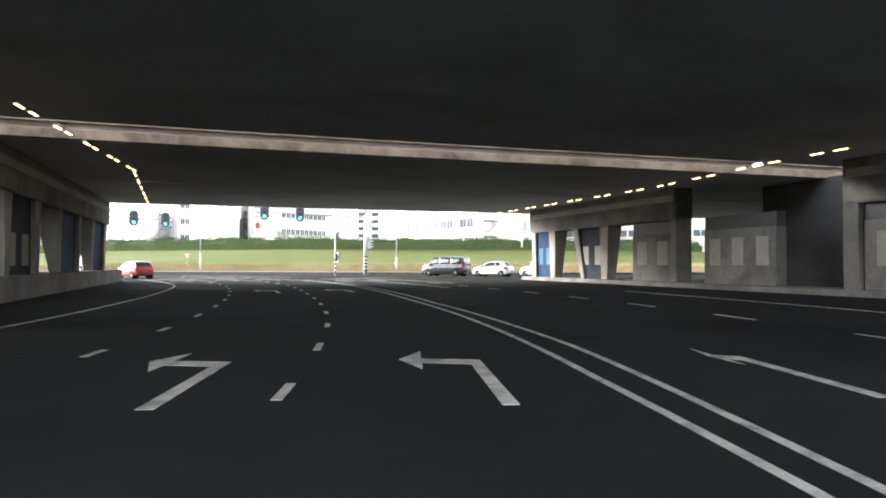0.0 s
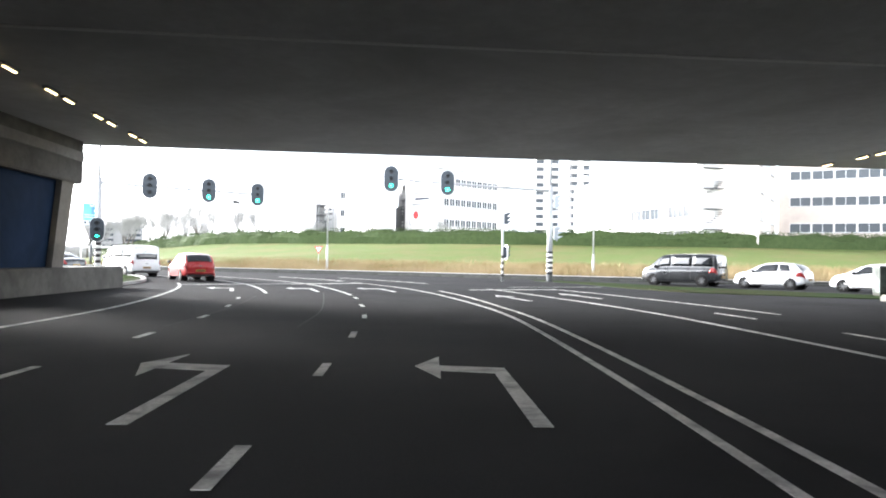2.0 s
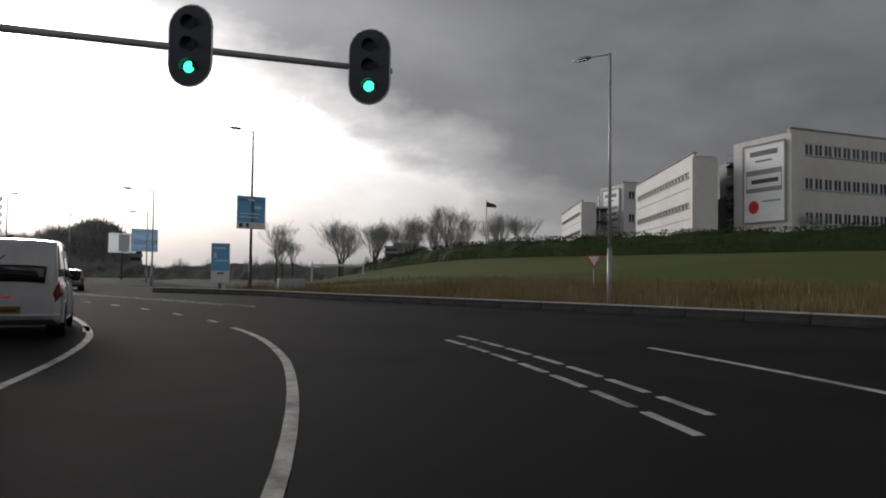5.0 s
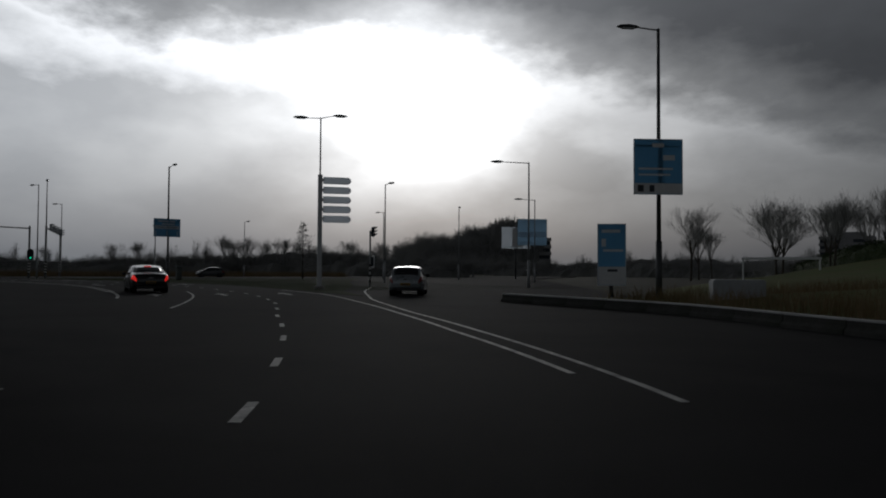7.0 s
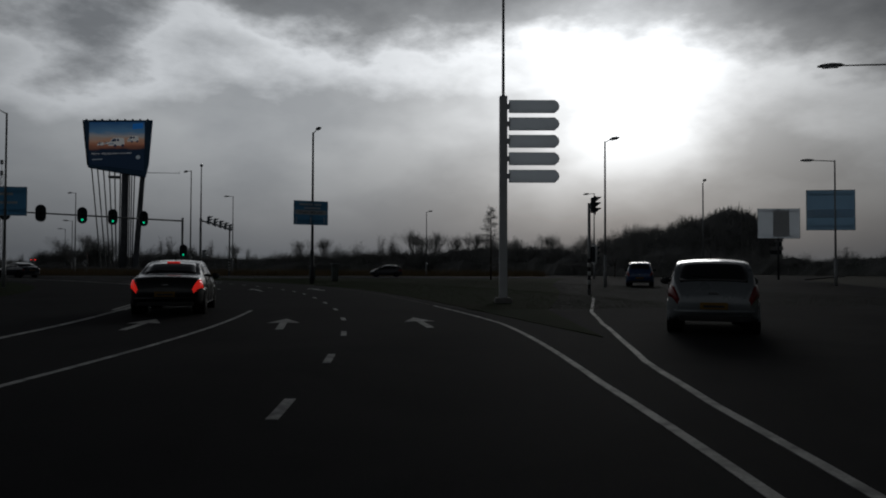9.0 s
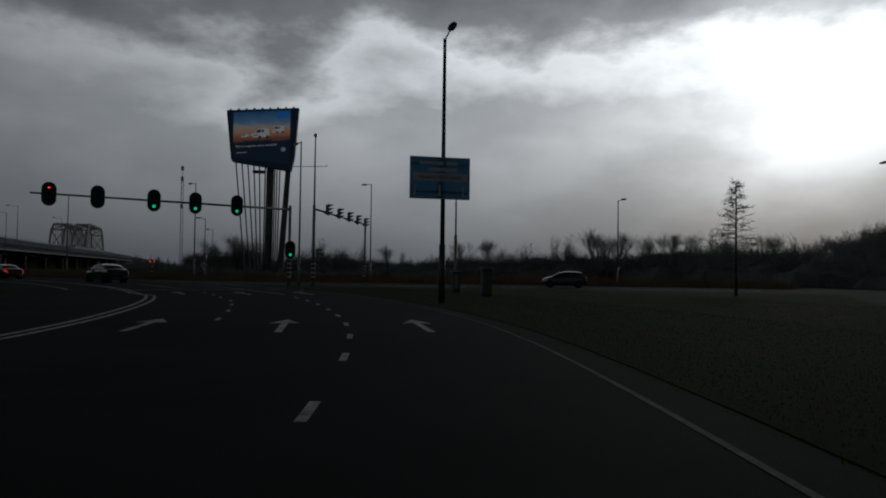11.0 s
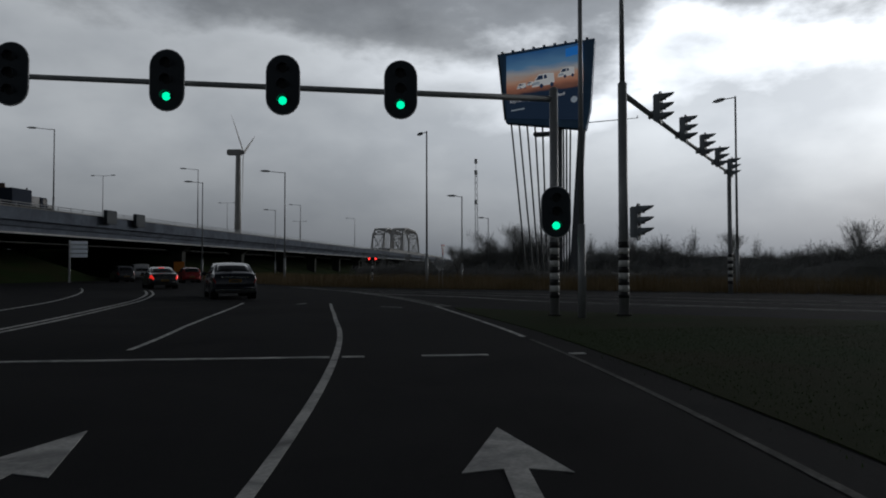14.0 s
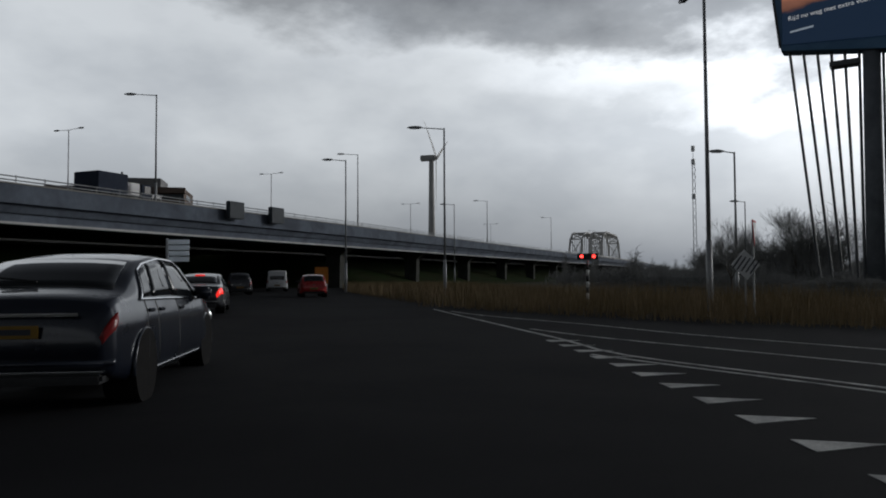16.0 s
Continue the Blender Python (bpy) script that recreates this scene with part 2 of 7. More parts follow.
STEEL = material("galvanised_steel", (0.42, 0.43, 0.44), 0.5, 0.7, vary=(0.33, 0.34, 0.35), grain=9.0, bump=0.05)
POLE = material("painted_pole", (0.4, 0.41, 0.42), 0.5, 0.3, vary=(0.32, 0.33, 0.34), grain=6.0)
DARK_POLE = material("dark_pole", (0.085, 0.09, 0.095), 0.5, 0.3, vary=(0.06, 0.065, 0.07), grain=6.0)
SIGNAL = material("signal_board", (0.045, 0.055, 0.066), 0.6, vary=(0.055, 0.065, 0.076), grain=9.0, spec=0.2)
BLACK = material("black_plastic", (0.02, 0.021, 0.023), 0.45, vary=(0.028, 0.028, 0.03), grain=12.0)
RUBBER = material("tyre_rubber", (0.012, 0.012, 0.012), 0.9, vary=(0.018, 0.017, 0.017), grain=18.0, spec=0.08)
RIM = material("alloy_rim", (0.11, 0.113, 0.116), 0.5, 0.6, vary=(0.08, 0.083, 0.086), grain=9.0)
CHROME = material("chrome_trim", (0.75, 0.76, 0.78), 0.15, 1.0)
WHITE_BAND = material("white_band", (0.75, 0.75, 0.73), 0.6, vary=(0.6, 0.6, 0.58), grain=9.0)
BLACK_BAND = material("black_band", (0.02, 0.02, 0.022), 0.6, vary=(0.03, 0.03, 0.03), grain=9.0)
SIGN_BACK = material("sign_back_aluminium", (0.4, 0.42, 0.44), 0.5, 0.5, vary=(0.33, 0.35, 0.37), grain=4.0)
CABINET = material("cabinet_paint", (0.17, 0.19, 0.18), 0.7, vary=(0.14, 0.155, 0.148), grain=6.0, stain=(0.05, 0.056, 0.05), stain_scale=1.5, spec=0.2)
LORRY = material("lorry_sheet", (0.035, 0.045, 0.07), 0.7, vary=(0.028, 0.036, 0.058), grain=3.0, spec=0.1)
SIGN_WHITE = material("white_sign_sheet", (0.75, 0.76, 0.77), 0.5, vary=(0.66, 0.67, 0.68), grain=3.0)
SIGN_DARK = material("dark_sign_print", (0.03, 0.035, 0.05), 0.5)
SIGN_RED = material("red_sign_sheet", (0.55, 0.02, 0.02), 0.5, vary=(0.45, 0.02, 0.02), grain=4.0)
YELLOW = material("yellow_plate", (0.3, 0.17, 0.015), 0.6, vary=(0.25, 0.14, 0.012), grain=9.0)
ORANGE = material("orange_board", (0.75, 0.24, 0.01), 0.55, vary=(0.6, 0.2, 0.01), grain=5.0)
BLUE_PANEL = material("blue_wall_panel", (0.014, 0.032, 0.075), 0.7, vary=(0.018, 0.038, 0.085), grain=2.5, stain=(0.01, 0.024, 0.055), stain_scale=0.6, spec=0.05)
SLATE_PANEL = material("slate_wall_panel", (0.03, 0.037, 0.048), 0.7, vary=(0.036, 0.044, 0.056), grain=2.5, stain=(0.02, 0.026, 0.034), stain_scale=0.6, spec=0.05)
LEG = material("pale_leg_concrete", (0.3, 0.28, 0.25), 0.85, vary=(0.24, 0.224, 0.2), grain=4.0, bump=0.3, bump_scale=25.0, stain=(0.16, 0.15, 0.135), stain_scale=0.5, spec=0.1)
POSTER = material("faded_poster", (0.33, 0.32, 0.28), 0.8, vary=(0.25, 0.245, 0.22), grain=2.0, spec=0.1)
POSTER_BLUE = material("pale_blue_poster", (0.06, 0.13, 0.2), 0.8, vary=(0.05, 0.11, 0.17), grain=2.0, spec=0.1)
TUBE = material("lit_tube", (0.9, 0.85, 0.7), 0.4, emit=(1.0, 0.72, 0.32), strength=0.35)
GREEN_LENS = material("lit_green_lens", (0.02, 0.4, 0.25), 0.3, emit=(0.02, 0.9, 0.4), strength=1.6)
RED_LENS = material("lit_red_lens", (0.5, 0.02, 0.02), 0.3, emit=(1.0, 0.04, 0.03), strength=4.0)
DARK_LENS = material("unlit_lens", (0.014, 0.015, 0.017), 0.5, spec=0.2)
GREY_HEAD = material("grey_signal_case", (0.34, 0.37, 0.4), 0.6, vary=(0.28, 0.31, 0.335), grain=8.0, spec=0.2)
FRAME_BLUE = material("blue_frame_sheet", (0.13, 0.25, 0.4), 0.55, vary=(0.1, 0.2, 0.34), grain=1.2, stain=(0.08, 0.17, 0.29), stain_scale=0.3, spec=0.2)
MAST_GREY = material("mast_grey_paint", (0.19, 0.205, 0.225), 0.6, vary=(0.15, 0.163, 0.18), grain=2.0, stain=(0.11, 0.12, 0.135), stain_scale=0.4, spec=0.2)
TAIL = material("tail_lamp_red", (0.22, 0.01, 0.01), 0.3, coat=0.2, spec=0.3)
TAIL_LIT = material("lit_tail_lamp", (0.4, 0.012, 0.012), 0.2, emit=(1.0, 0.03, 0.02), strength=0.9)
LAMP_CLEAR = material("clear_lamp", (0.6, 0.62, 0.64), 0.1, 0.3, coat=0.8)


def make_board(name, base):
    """Pale sheet plastic that lets some light through."""
    m = material(name, base, 0.5, vary=tuple(c * 0.85 for c in base), grain=3.0, stain=tuple(c * 0.7 for c in base), stain_scale=0.9)
    n = Nodes(m.node_tree, False)
    bsdf = m.node_tree.nodes["Principled BSDF"]
    through_light, both, out = n.add("ShaderNodeBsdfTranslucent"), n.add("ShaderNodeMixShader"), m.node_tree.nodes["Material Output"]
    through_light.inputs[0].default_value = (*base, 1)
    both.inputs[0].default_value = 0.85
    n.put(both.inputs[1], bsdf.outputs[0])
    n.put(both.inputs[2], through_light.outputs[0])
    n.put(out.inputs[0], both.outputs[0])
    return m


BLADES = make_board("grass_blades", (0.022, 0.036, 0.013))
BOARD = make_board("translucent_board", (0.8, 0.84, 0.88))
BLUE_BOARD = make_board("translucent_blue_board", (0.2, 0.35, 0.47))
PALE_BLUE_BOARD = make_board("translucent_pale_blue_board", (0.42, 0.55, 0.66))


def car_paint(name, base, metal=0.4):
    return material(name, base, 0.3, metal * 0.6, vary=tuple(c * 0.86 for c in base), grain=3.0, coat=0.8, spec=0.3)


SILVER = car_paint("silver_grey_paint", (0.27, 0.295, 0.31), 0.5)
NAVY = car_paint("dark_navy_paint", (0.012, 0.016, 0.028))
BLACK_CAR = car_paint("black_paint", (0.014, 0.015, 0.017))
RED_CAR = car_paint("red_paint", (0.42, 0.02, 0.02), 0.2)
WHITE_CAR = car_paint("white_paint", (0.72, 0.73, 0.74), 0.0)
DARK_CAR = car_paint("charcoal_paint", (0.05, 0.053, 0.06))
BLUE_CAR = car_paint("blue_paint", (0.03, 0.075, 0.2))

# ---- building blocks ----
def thing(name, label, category, group="", at=(0, 0, 0), turn=0.0, kind=""):
    ob = tagged(new(name), label, category, group, kind)
    ob.empty_display_size = 0.2
    ob.matrix_world = pose(*at, 0, 0, turn)
    return ob


def part(name, bm, mat, parent, label="", smooth=False, at=None):
    """One mesh object from bm under parent; bm may also be a mesh that is shared."""
    if isinstance(bm, bmesh.types.BMesh):
        mesh = bpy.data.meshes.new(name)
        bmesh.ops.recalc_face_normals(bm, faces=bm.faces[:])
        if smooth:
            for face in bm.faces:
                face.smooth = True
        bm.to_mesh(mesh)
        bm.free()
        mesh.materials.append(mat)
    else:
        mesh = bm
    ob = new(name, mesh)
    ob.parent = parent
    if at is not None:
        ob.matrix_basis = at
    return tagged(ob, label)


def solo(name, bm, mat, label, category, group="", kind="", smooth=False):
    ob = part(name, bm, mat, None, "", smooth)
    return tagged(ob, label, category, group, kind)


def box(bm, x0, x1, y0, y1, z0, z1, bevel=0.0, m=None):
    made = bmesh.ops.create_cube(bm, size=1.0, matrix=Matrix.Translation(((x0 + x1) / 2, (y0 + y1) / 2, (z0 + z1) / 2)) @ Matrix.Diagonal((x1 - x0, y1 - y0, z1 - z0, 1)))
    verts = made["verts"]
    if bevel:
        edges = list({e for v in verts for e in v.link_edges})
        verts = list({v for f in bmesh.ops.bevel(bm, geom=edges, offset=bevel, segments=2, affect="EDGES")["faces"] for v in f.verts} | {v for v in verts if v.is_valid})
    if m is not None:
        bmesh.ops.transform(bm, matrix=m, verts=[v for v in verts if v.is_valid])
    return bm


def B(x0, x1, y0, y1, z0, z1, bevel=0.0, m=None):
    return box(bmesh.new(), x0, x1, y0, y1, z0, z1, bevel, m)


def rod(bm, a, b, r0, r1=None, n=10, caps=True):
    """A round bar from a to b, tapering from r0 to r1."""
    a, b = Vector(a), Vector(b)
    r1 = r0 if r1 is None else r1
    turn = (b - a).to_track_quat("Z", "Y").to_matrix()
    rings = []
    for p, r in ((a, r0), (b, r1)):
        rings.append([bm.verts.new(p + turn @ Vector((r * math.cos(2 * math.pi * k / n), r * math.sin(2 * math.pi * k / n), 0))) for k in range(n)])
    for k in range(n):
        bm.faces.new((rings[0][k], rings[0][(k + 1) % n], rings[1][(k + 1) % n], rings[1][k]))
    if caps:
        bm.faces.new(rings[0][::-1])
        bm.faces.new(rings[1])
    return bm


def R(a, b, r0, r1=None, n=10):
    return rod(bmesh.new(), a, b, r0, r1, n)


def loft(bm, rings, closed=True, caps=True):
    """Skin rings of equally many points."""
    rows = [[bm.verts.new(p) for p in ring] for ring in rings]
    count = len(rows[0])
    for r0, r1 in zip(rows, rows[1:]):
        for k in range(count if closed else count - 1):
            bm.faces.new((r0[k], r0[(k + 1) % count], r1[(k + 1) % count], r1[k]))
    if caps and closed:
        bm.faces.new(rows[0][::-1])
        bm.faces.new(rows[-1])
    return bm


def prism(bm, outline, depth, m=None):
    """An outline in x, z, from y = 0 to depth."""
    front = [bm.verts.new((x, 0, z)) for x, z in outline]
    back = [bm.verts.new((x, depth, z)) for x, z in outline]
    count = len(outline)
    bm.faces.new(front)
    bm.faces.new(back[::-1])
    for k in range(count):
        bm.faces.new((front[k], back[k], back[(k + 1) % count], front[(k + 1) % count]))
    if m is not None:
        bmesh.ops.transform(bm, matrix=m, verts=front + back)
    return bm


def slab(bm, outline, z0, z1):
    """A flat piece with an outline in x, y."""
    low = [bm.verts.new((x, y, z0)) for x, y in outline]
    high = [bm.verts.new((x, y, z1)) for x, y in outline]
    count = len(outline)
    bm.faces.new(high)
    for k in range(count):
        bm.faces.new((low[k], low[(k + 1) % count], high[(k + 1) % count], high[k]))
    return bm


def smooth_line(points, step=1.0):
    """A Catmull-Rom line through the points, at even steps."""
    p = [np.array(q, float) for q in points]
    p = [2 * p[0] - p[1], *p, 2 * p[-1] - p[-2]]
    out = []
    for a, b, c, d in zip(p, p[1:], p[2:], p[3:]):
        for k in range(24):
            u = k / 24
            out.append(0.5 * (2 * b + (c - a) * u + (2 * a - 5 * b + 4 * c - d) * u * u + (3 * b - a - 3 * c + d) * u ** 3))
    out.append(p[-2])
    out = np.array(out)
    run = np.concatenate([[0], np.cumsum(np.linalg.norm(np.diff(out, axis=0), axis=1))])
    at = np.arange(0, run[-1], step)
    return np.stack([np.interp(at, run, out[:, k]) for k in range(out.shape[1])], 1)


# the lane that the car follows: distances s along it from the start, offsets o to the right
BEHIND = 80.0
LANE = smooth_line([(0.8, -80), (0.4, -45), (0.1, -20)] + [(x, y) for t, x, y, *rest in PATH if t in (0, 1, 2, 3, 3.7, 4.7, 5.5, 6.5, 7.5, 8.5, 9.7, 10.7, 12, 13, 14, 15, 16)] + [(-139.5, 40.3), (-147, 29.5), (-155, 15.5), (-163, 0.5), (-171, -15), (-181, -34), (-200, -66), (-230, -112)], 0.5)
LANE_WAY = np.gradient(LANE, axis=0)
LANE_WAY /= np.linalg.norm(LANE_WAY, axis=1, keepdims=True)


def lane(s, o=0.0, z=0.0):
    f = (s + BEHIND) / 0.5
    k = int(min(max(f, 0), len(LANE) - 2))
    p = LANE[k] + (f - k) * (LANE[k + 1] - LANE[k])
    w = LANE_WAY[k]
    return Vector((p[0] + o * w[1], p[1] - o * w[0], z))


def lane_yaw(s):
    k = int(min(max((s + BEHIND) / 0.5, 0), len(LANE) - 1))
    return math.degrees(math.atan2(-LANE_WAY[k][0], LANE_WAY[k][1]))


def offset_line(points, side):
    """Points moved to the right of their way by side."""
    p = np.array([q[:2] for q in points], float)
    w = np.gradient(p, axis=0)
    w /= np.linalg.norm(w, axis=1, keepdims=True)
    return np.stack([p[:, 0] + side * w[:, 1], p[:, 1] - side * w[:, 0]], 1)


def strip(bm, points, width, z0, z1):
    """A band of that width along a line, with thickness."""
    left, right = offset_line(points, -width / 2), offset_line(points, width / 2)
    rings = [[(*a, z0), (*a, z1), (*b, z1), (*b, z0)] for a, b in zip(left, right)]
    return loft(bm, rings)

# ---- the ground, the roads and their markings ----
def make_ground():
    bm = bmesh.new()
    bmesh.ops.create_grid(bm, x_segments=40, y_segments=40, size=2400, matrix=Matrix.Translation((-100, 50, -0.12)))
    tagged(part("ground", bm, SOIL, None), "rough grassland reaching to the horizon", "ground", kind="structure")
    bm = bmesh.new()
    slab(bm, [(75, -95), (75, 130), (20, 82), (-20, 86), (-60, 92), (-130, 124), (-160, 150), (-175, 120), (-160, 70), (-152, 40), (-165, 12), (-215, -75), (-250, -130), (-215, -140)], -0.1, 0.0)
    tagged(part("road", bm, ASPHALT, None), "worn dark grey asphalt of a wide junction", "road", kind="structure")


make_ground()
MARK = 0.006


def marking(name, bm, label, group):
    return solo(name, bm, PAINT, label, "road marking", group, "structure")


def line(spots, width=0.14, name="lane_line", worn=False):
    bm = bmesh.new()
    strip(bm, spots, width, 0.0005, MARK + (0.004 if name == "stop_line" else 0))
    if worn:
        return solo(name, bm, WORN_PAINT, "worn grey remains of a painted edge line", "road marking", "painted lines", "structure")
    return marking(name, bm, "solid white painted line on the asphalt", "painted lines")


def lane_line(s0, s1, o, width=0.14, o1=None, name="lane_line", worn=False):
    steps = max(2, int((s1 - s0) / 1.0))
    return line([lane(s0 + (s1 - s0) * k / steps, o + ((o if o1 is None else o1) - o) * k / steps) for k in range(steps + 1)], width, name, worn)


def dash(s0, s1, o, width=0.11, o1=None):
    bm = bmesh.new()
    o1 = o if o1 is None else o1
    strip(bm, [lane(s0 + (s1 - s0) * k / 3, o + (o1 - o) * k / 3) for k in range(4)], width, 0.0005, MARK)
    return marking("lane_dash", bm, "short white painted dash between two lanes", "lane dashes")


# lines under the viaduct and on to the first stop line
def swept(stops, width=0.1, name="lane_line"):
    """A line whose offset glides through stops of (s, o)."""
    s0, s1 = stops[0][0], stops[-1][0]
    count = int((s1 - s0) / 1.0)
    at = np.linspace(s0, s1, count + 1)
    off = np.interp(at, [s for s, o in stops], [o for s, o in stops])
    return line([lane(s, o) for s, o in zip(at, off)], width, name)


swept([(-60, 2.3), (4, 2.25), (8, 2.1), (16, 1.98), (25, 1.93), (36, 2.2), (45, 2.5), (54, 2.75), (58.6, 2.75), (66, 2.4)])
swept([(-60, 2.75), (11, 2.66), (16, 2.5), (23, 2.36), (34, 2.65), (46, 3.0), (52, 3.45), (56, 3.6)])
swept([(-60, -8.0), (15, -7.8), (27, -7.6), (37, -7.3), (46, -7.1), (58, -6.95), (64.5, -6.87)], 0.12)
for k in range(-12, 12):
    s = 6.85 + 3.93 * k
    dash(s, s + 0.95, float(np.interp(s, (30, 46, 51), (-1.3, -0.9, -0.65))))
for k in range(-14, 11):
    dash(10.3 + 3.95 * k, 11.15 + 3.95 * k, -4.45)
lane_line(5, 30, 13.2, 0.12)
for k in range(9):
    dash(6 + 4.6 * k, 7.6 + 4.6 * k, 8.4)
lane_line(36, 58, 6.6, 0.14)
lane_line(44, 58, 10.0, 0.12)
line([(-23.0, 55.1), (-19.5, 59.0), (-16.8, 62.1)], 0.3, "stop_line")
line([(-9.9, 57.3), (-6.3, 60.3)], 0.3, "stop_line")
line([(-8.9, 61.9), (-4.4, 65.6)], 0.12)
# guide lines that curve left through the junction
lane_line(53.5, 82, -3.6, 0.13, -4.4)
swept([(52.5, -0.65), (66, -0.83), (73, -0.92), (77, -1.08), (80.3, -1.25)], 0.13)
lane_line(64, 74, 6.0, 0.14, 5.8)
lane_line(80, 92, -4.4, 0.14, -4.3)
for o0, first in ((2.5, 67.6), (3.08, 68.4)):
    for k in range(7):
        dash(first + 1.24 * k, first + 1.24 * k + 0.98, o0)
# the road on after the first junction
for s in (82.5, 86.2, 90.0, 93.6, 97.2, 100.4, 103.8, 107.5, 111.3, 114.9, 118.7, 122.6, 126.6, 130.6, 134.7, 138.9, 142.3, 145.6, 148.9, 152.1, 155.7, 159.15, 162.5):
    dash(s, s + 0.95, float(np.interp(s, (82, 88, 94, 98, 104, 108, 112, 125, 140, 152, 165), (-1.22, -1.4, -1.57, -1.63, -1.7, -1.53, -1.3, -1.05, -1.05, -1.17, -1.2))))
swept([(92.6, 2.22), (95.2, 2.08), (98.6, 1.9), (105, 1.85), (109, 1.92), (113, 1.98), (117, 2.2), (121, 2.42), (128.5, 2.3)])
swept([(90.7, 2.78), (92.2, 2.73), (94.3, 2.62), (98.5, 2.45), (105, 2.32), (108, 2.43), (111.7, 2.69), (114.6, 3.07), (117.5, 3.75), (121, 4.75), (124.7, 6.1), (128.5, 8.0), (134, 10.9)])
lane_line(129, 178.3, 2.3, 0.08, 2.4, worn=True)
lane_line(109, 127, -4.87, 0.1, -3.5)
lane_line(118, 130, -7.25, 0.14)
lane_line(128, 166, -7.15, 0.12, -7.35)
lane_line(128, 166, -7.45, 0.12, -7.7)
swept([(166.9, -1.1), (184, -1.06), (189, -0.86), (192.6, -0.62)], 0.1)
swept([(177.5, -4.4), (182.5, -4.5), (186, -4.37), (194, -3.8)], 0.09)
for shift in (0.0, -0.32):
    swept([(166, -7.38 + shift), (169.5, -7.95 + shift), (180, -8.0 + shift), (192, -8.0 + shift), (206, -7.7 + shift), (214, -7.7 + shift)], 0.12)
lane_line(177, 222, -11.0, 0.12, -11.5)
for s in (147.5, 151.5, 155.5, 159.2, 162.9, 166.6, 170.2):
    dash(s, s + 0.9, -4.3 if s < 160 else -4.55)
line([lane(176.1, -9.0), lane(176.1, -6.2), lane(176.1, -3), lane(176.1, -1.16)], 0.17, "stop_line")
line([lane(176.1, -0.98), lane(176.1, -0.65)], 0.17, "stop_line")
line([lane(176.1, 0.2), lane(176.1, 1.2)], 0.17, "stop_line")
line([lane(176.1, 2.46), lane(176.1, 2.7)], 0.15, "stop_line")
swept([(178.8, 2.4), (182.5, 2.46), (185.5, 2.56), (187.5, 2.64), (189.7, 2.77)], 0.1)
dash(192.6, 193.05, -1.85, 0.09, -1.48)
line([(-132.5, 49.6), (-132.46, 50.5)], 0.08)
# lines of the road that joins from the north
line(smooth_line([(-151.2, 26.8), (-149.3, 30.0), (-147.4, 33.3), (-145.6, 36.4), (-144.1, 39.0), (-142.8, 41.0), (-142.3, 42.6), (-142.1, 43.9), (-141.8, 45.6), (-141.35, 47.6), (-140.0, 50.4), (-138.9, 54.5), (-137.9, 70)]), 0.1)
line(smooth_line([(-142.3, 41.0), (-141.95, 42.8), (-141.65, 44.6), (-141.45, 45.6), (-140.95, 47.8), (-139.65, 50.6), (-138.5, 54.5), (-137.5, 70)]), 0.08)
line(smooth_line([(-145.9, 36.5), (-145.1, 39.0), (-144.6, 42.0), (-144.1, 45.0), (-143.2, 49.0), (-142.4, 52.7), (-141.9, 58), (-140.8, 72), (-140.5, 95)]), 0.08)
line(smooth_line([(-150.5, 28.6), (-149.4, 31.2), (-148.8, 33.5), (-148.1, 36.7), (-147.1, 39.9), (-146.6, 43), (-146.0, 47), (-145.2, 54), (-144.2, 70), (-143.8, 95)]), 0.08)


def tooth(s, o):
    bm = bmesh.new()
    a, b, c = lane(s - 0.19, o), lane(s + 0.19, o), lane(s, o + 0.66)
    slab(bm, [a[:2], b[:2], c[:2]], 0.0005, MARK)
    marking("yield_tooth", bm, "white painted give-way triangle on the asphalt", "yield teeth")


for k in range(17):
    tooth(189.9 + 0.955 * k, 2.7 - 0.011 * k)


def arrow(s, o, turn_side=0, length=3.6, cross=1.0):
    """A lane arrow; turn_side -1 bends to the left, 1 to the right, 0 is straight."""
    bm = bmesh.new()
    m = Matrix.Translation(lane(s + length / 2, o)) @ Matrix.Rotation(radians(lane_yaw(s + length / 2)), 4, "Z") @ Matrix.Translation((0, -length / 2, 0))
    if turn_side == 0:
        shape = [(-0.08, 0), (0.08, 0), (0.08, length - 1.2), (0.36, length - 1.3), (0, length), (-0.36, length - 1.3), (-0.08, length - 1.2)]
    else:
        q = turn_side
        shape = [(-0.08 * q, 0), (0.08 * q, 0), (0.08 * q, length - 0.35), (cross * q * 0.7, length - 0.2), (cross * q * 0.72, length - 0.75), (cross * q * 1.0, length + 0.15), (cross * q * 0.68, length + 1.0), (cross * q * 0.7, length + 0.2), (-0.08 * q, length + 0.05)]
    slab(bm, [(m @ Vector((x, y, 0)))[:2] for x, y in shape], 0.0005, MARK)
    marking("lane_arrow", bm, "white painted lane arrow on the asphalt", "lane arrows")


for s in (6.5, 32.0, 55.0):
    arrow(s, 0.88 if s < 50 else 1.45, -1, 3.0)
    arrow(s, -2.4 if s < 50 else -1.62, -1, 3.0)
arrow(55.3, -4.85, -1, 2.8)
arrow(6.6, 4.55, -1, 3.0, 0.35)
arrow(49.0, 4.9, 0, 3.9)
arrow(50.5, 8.2, 0, 3.9)
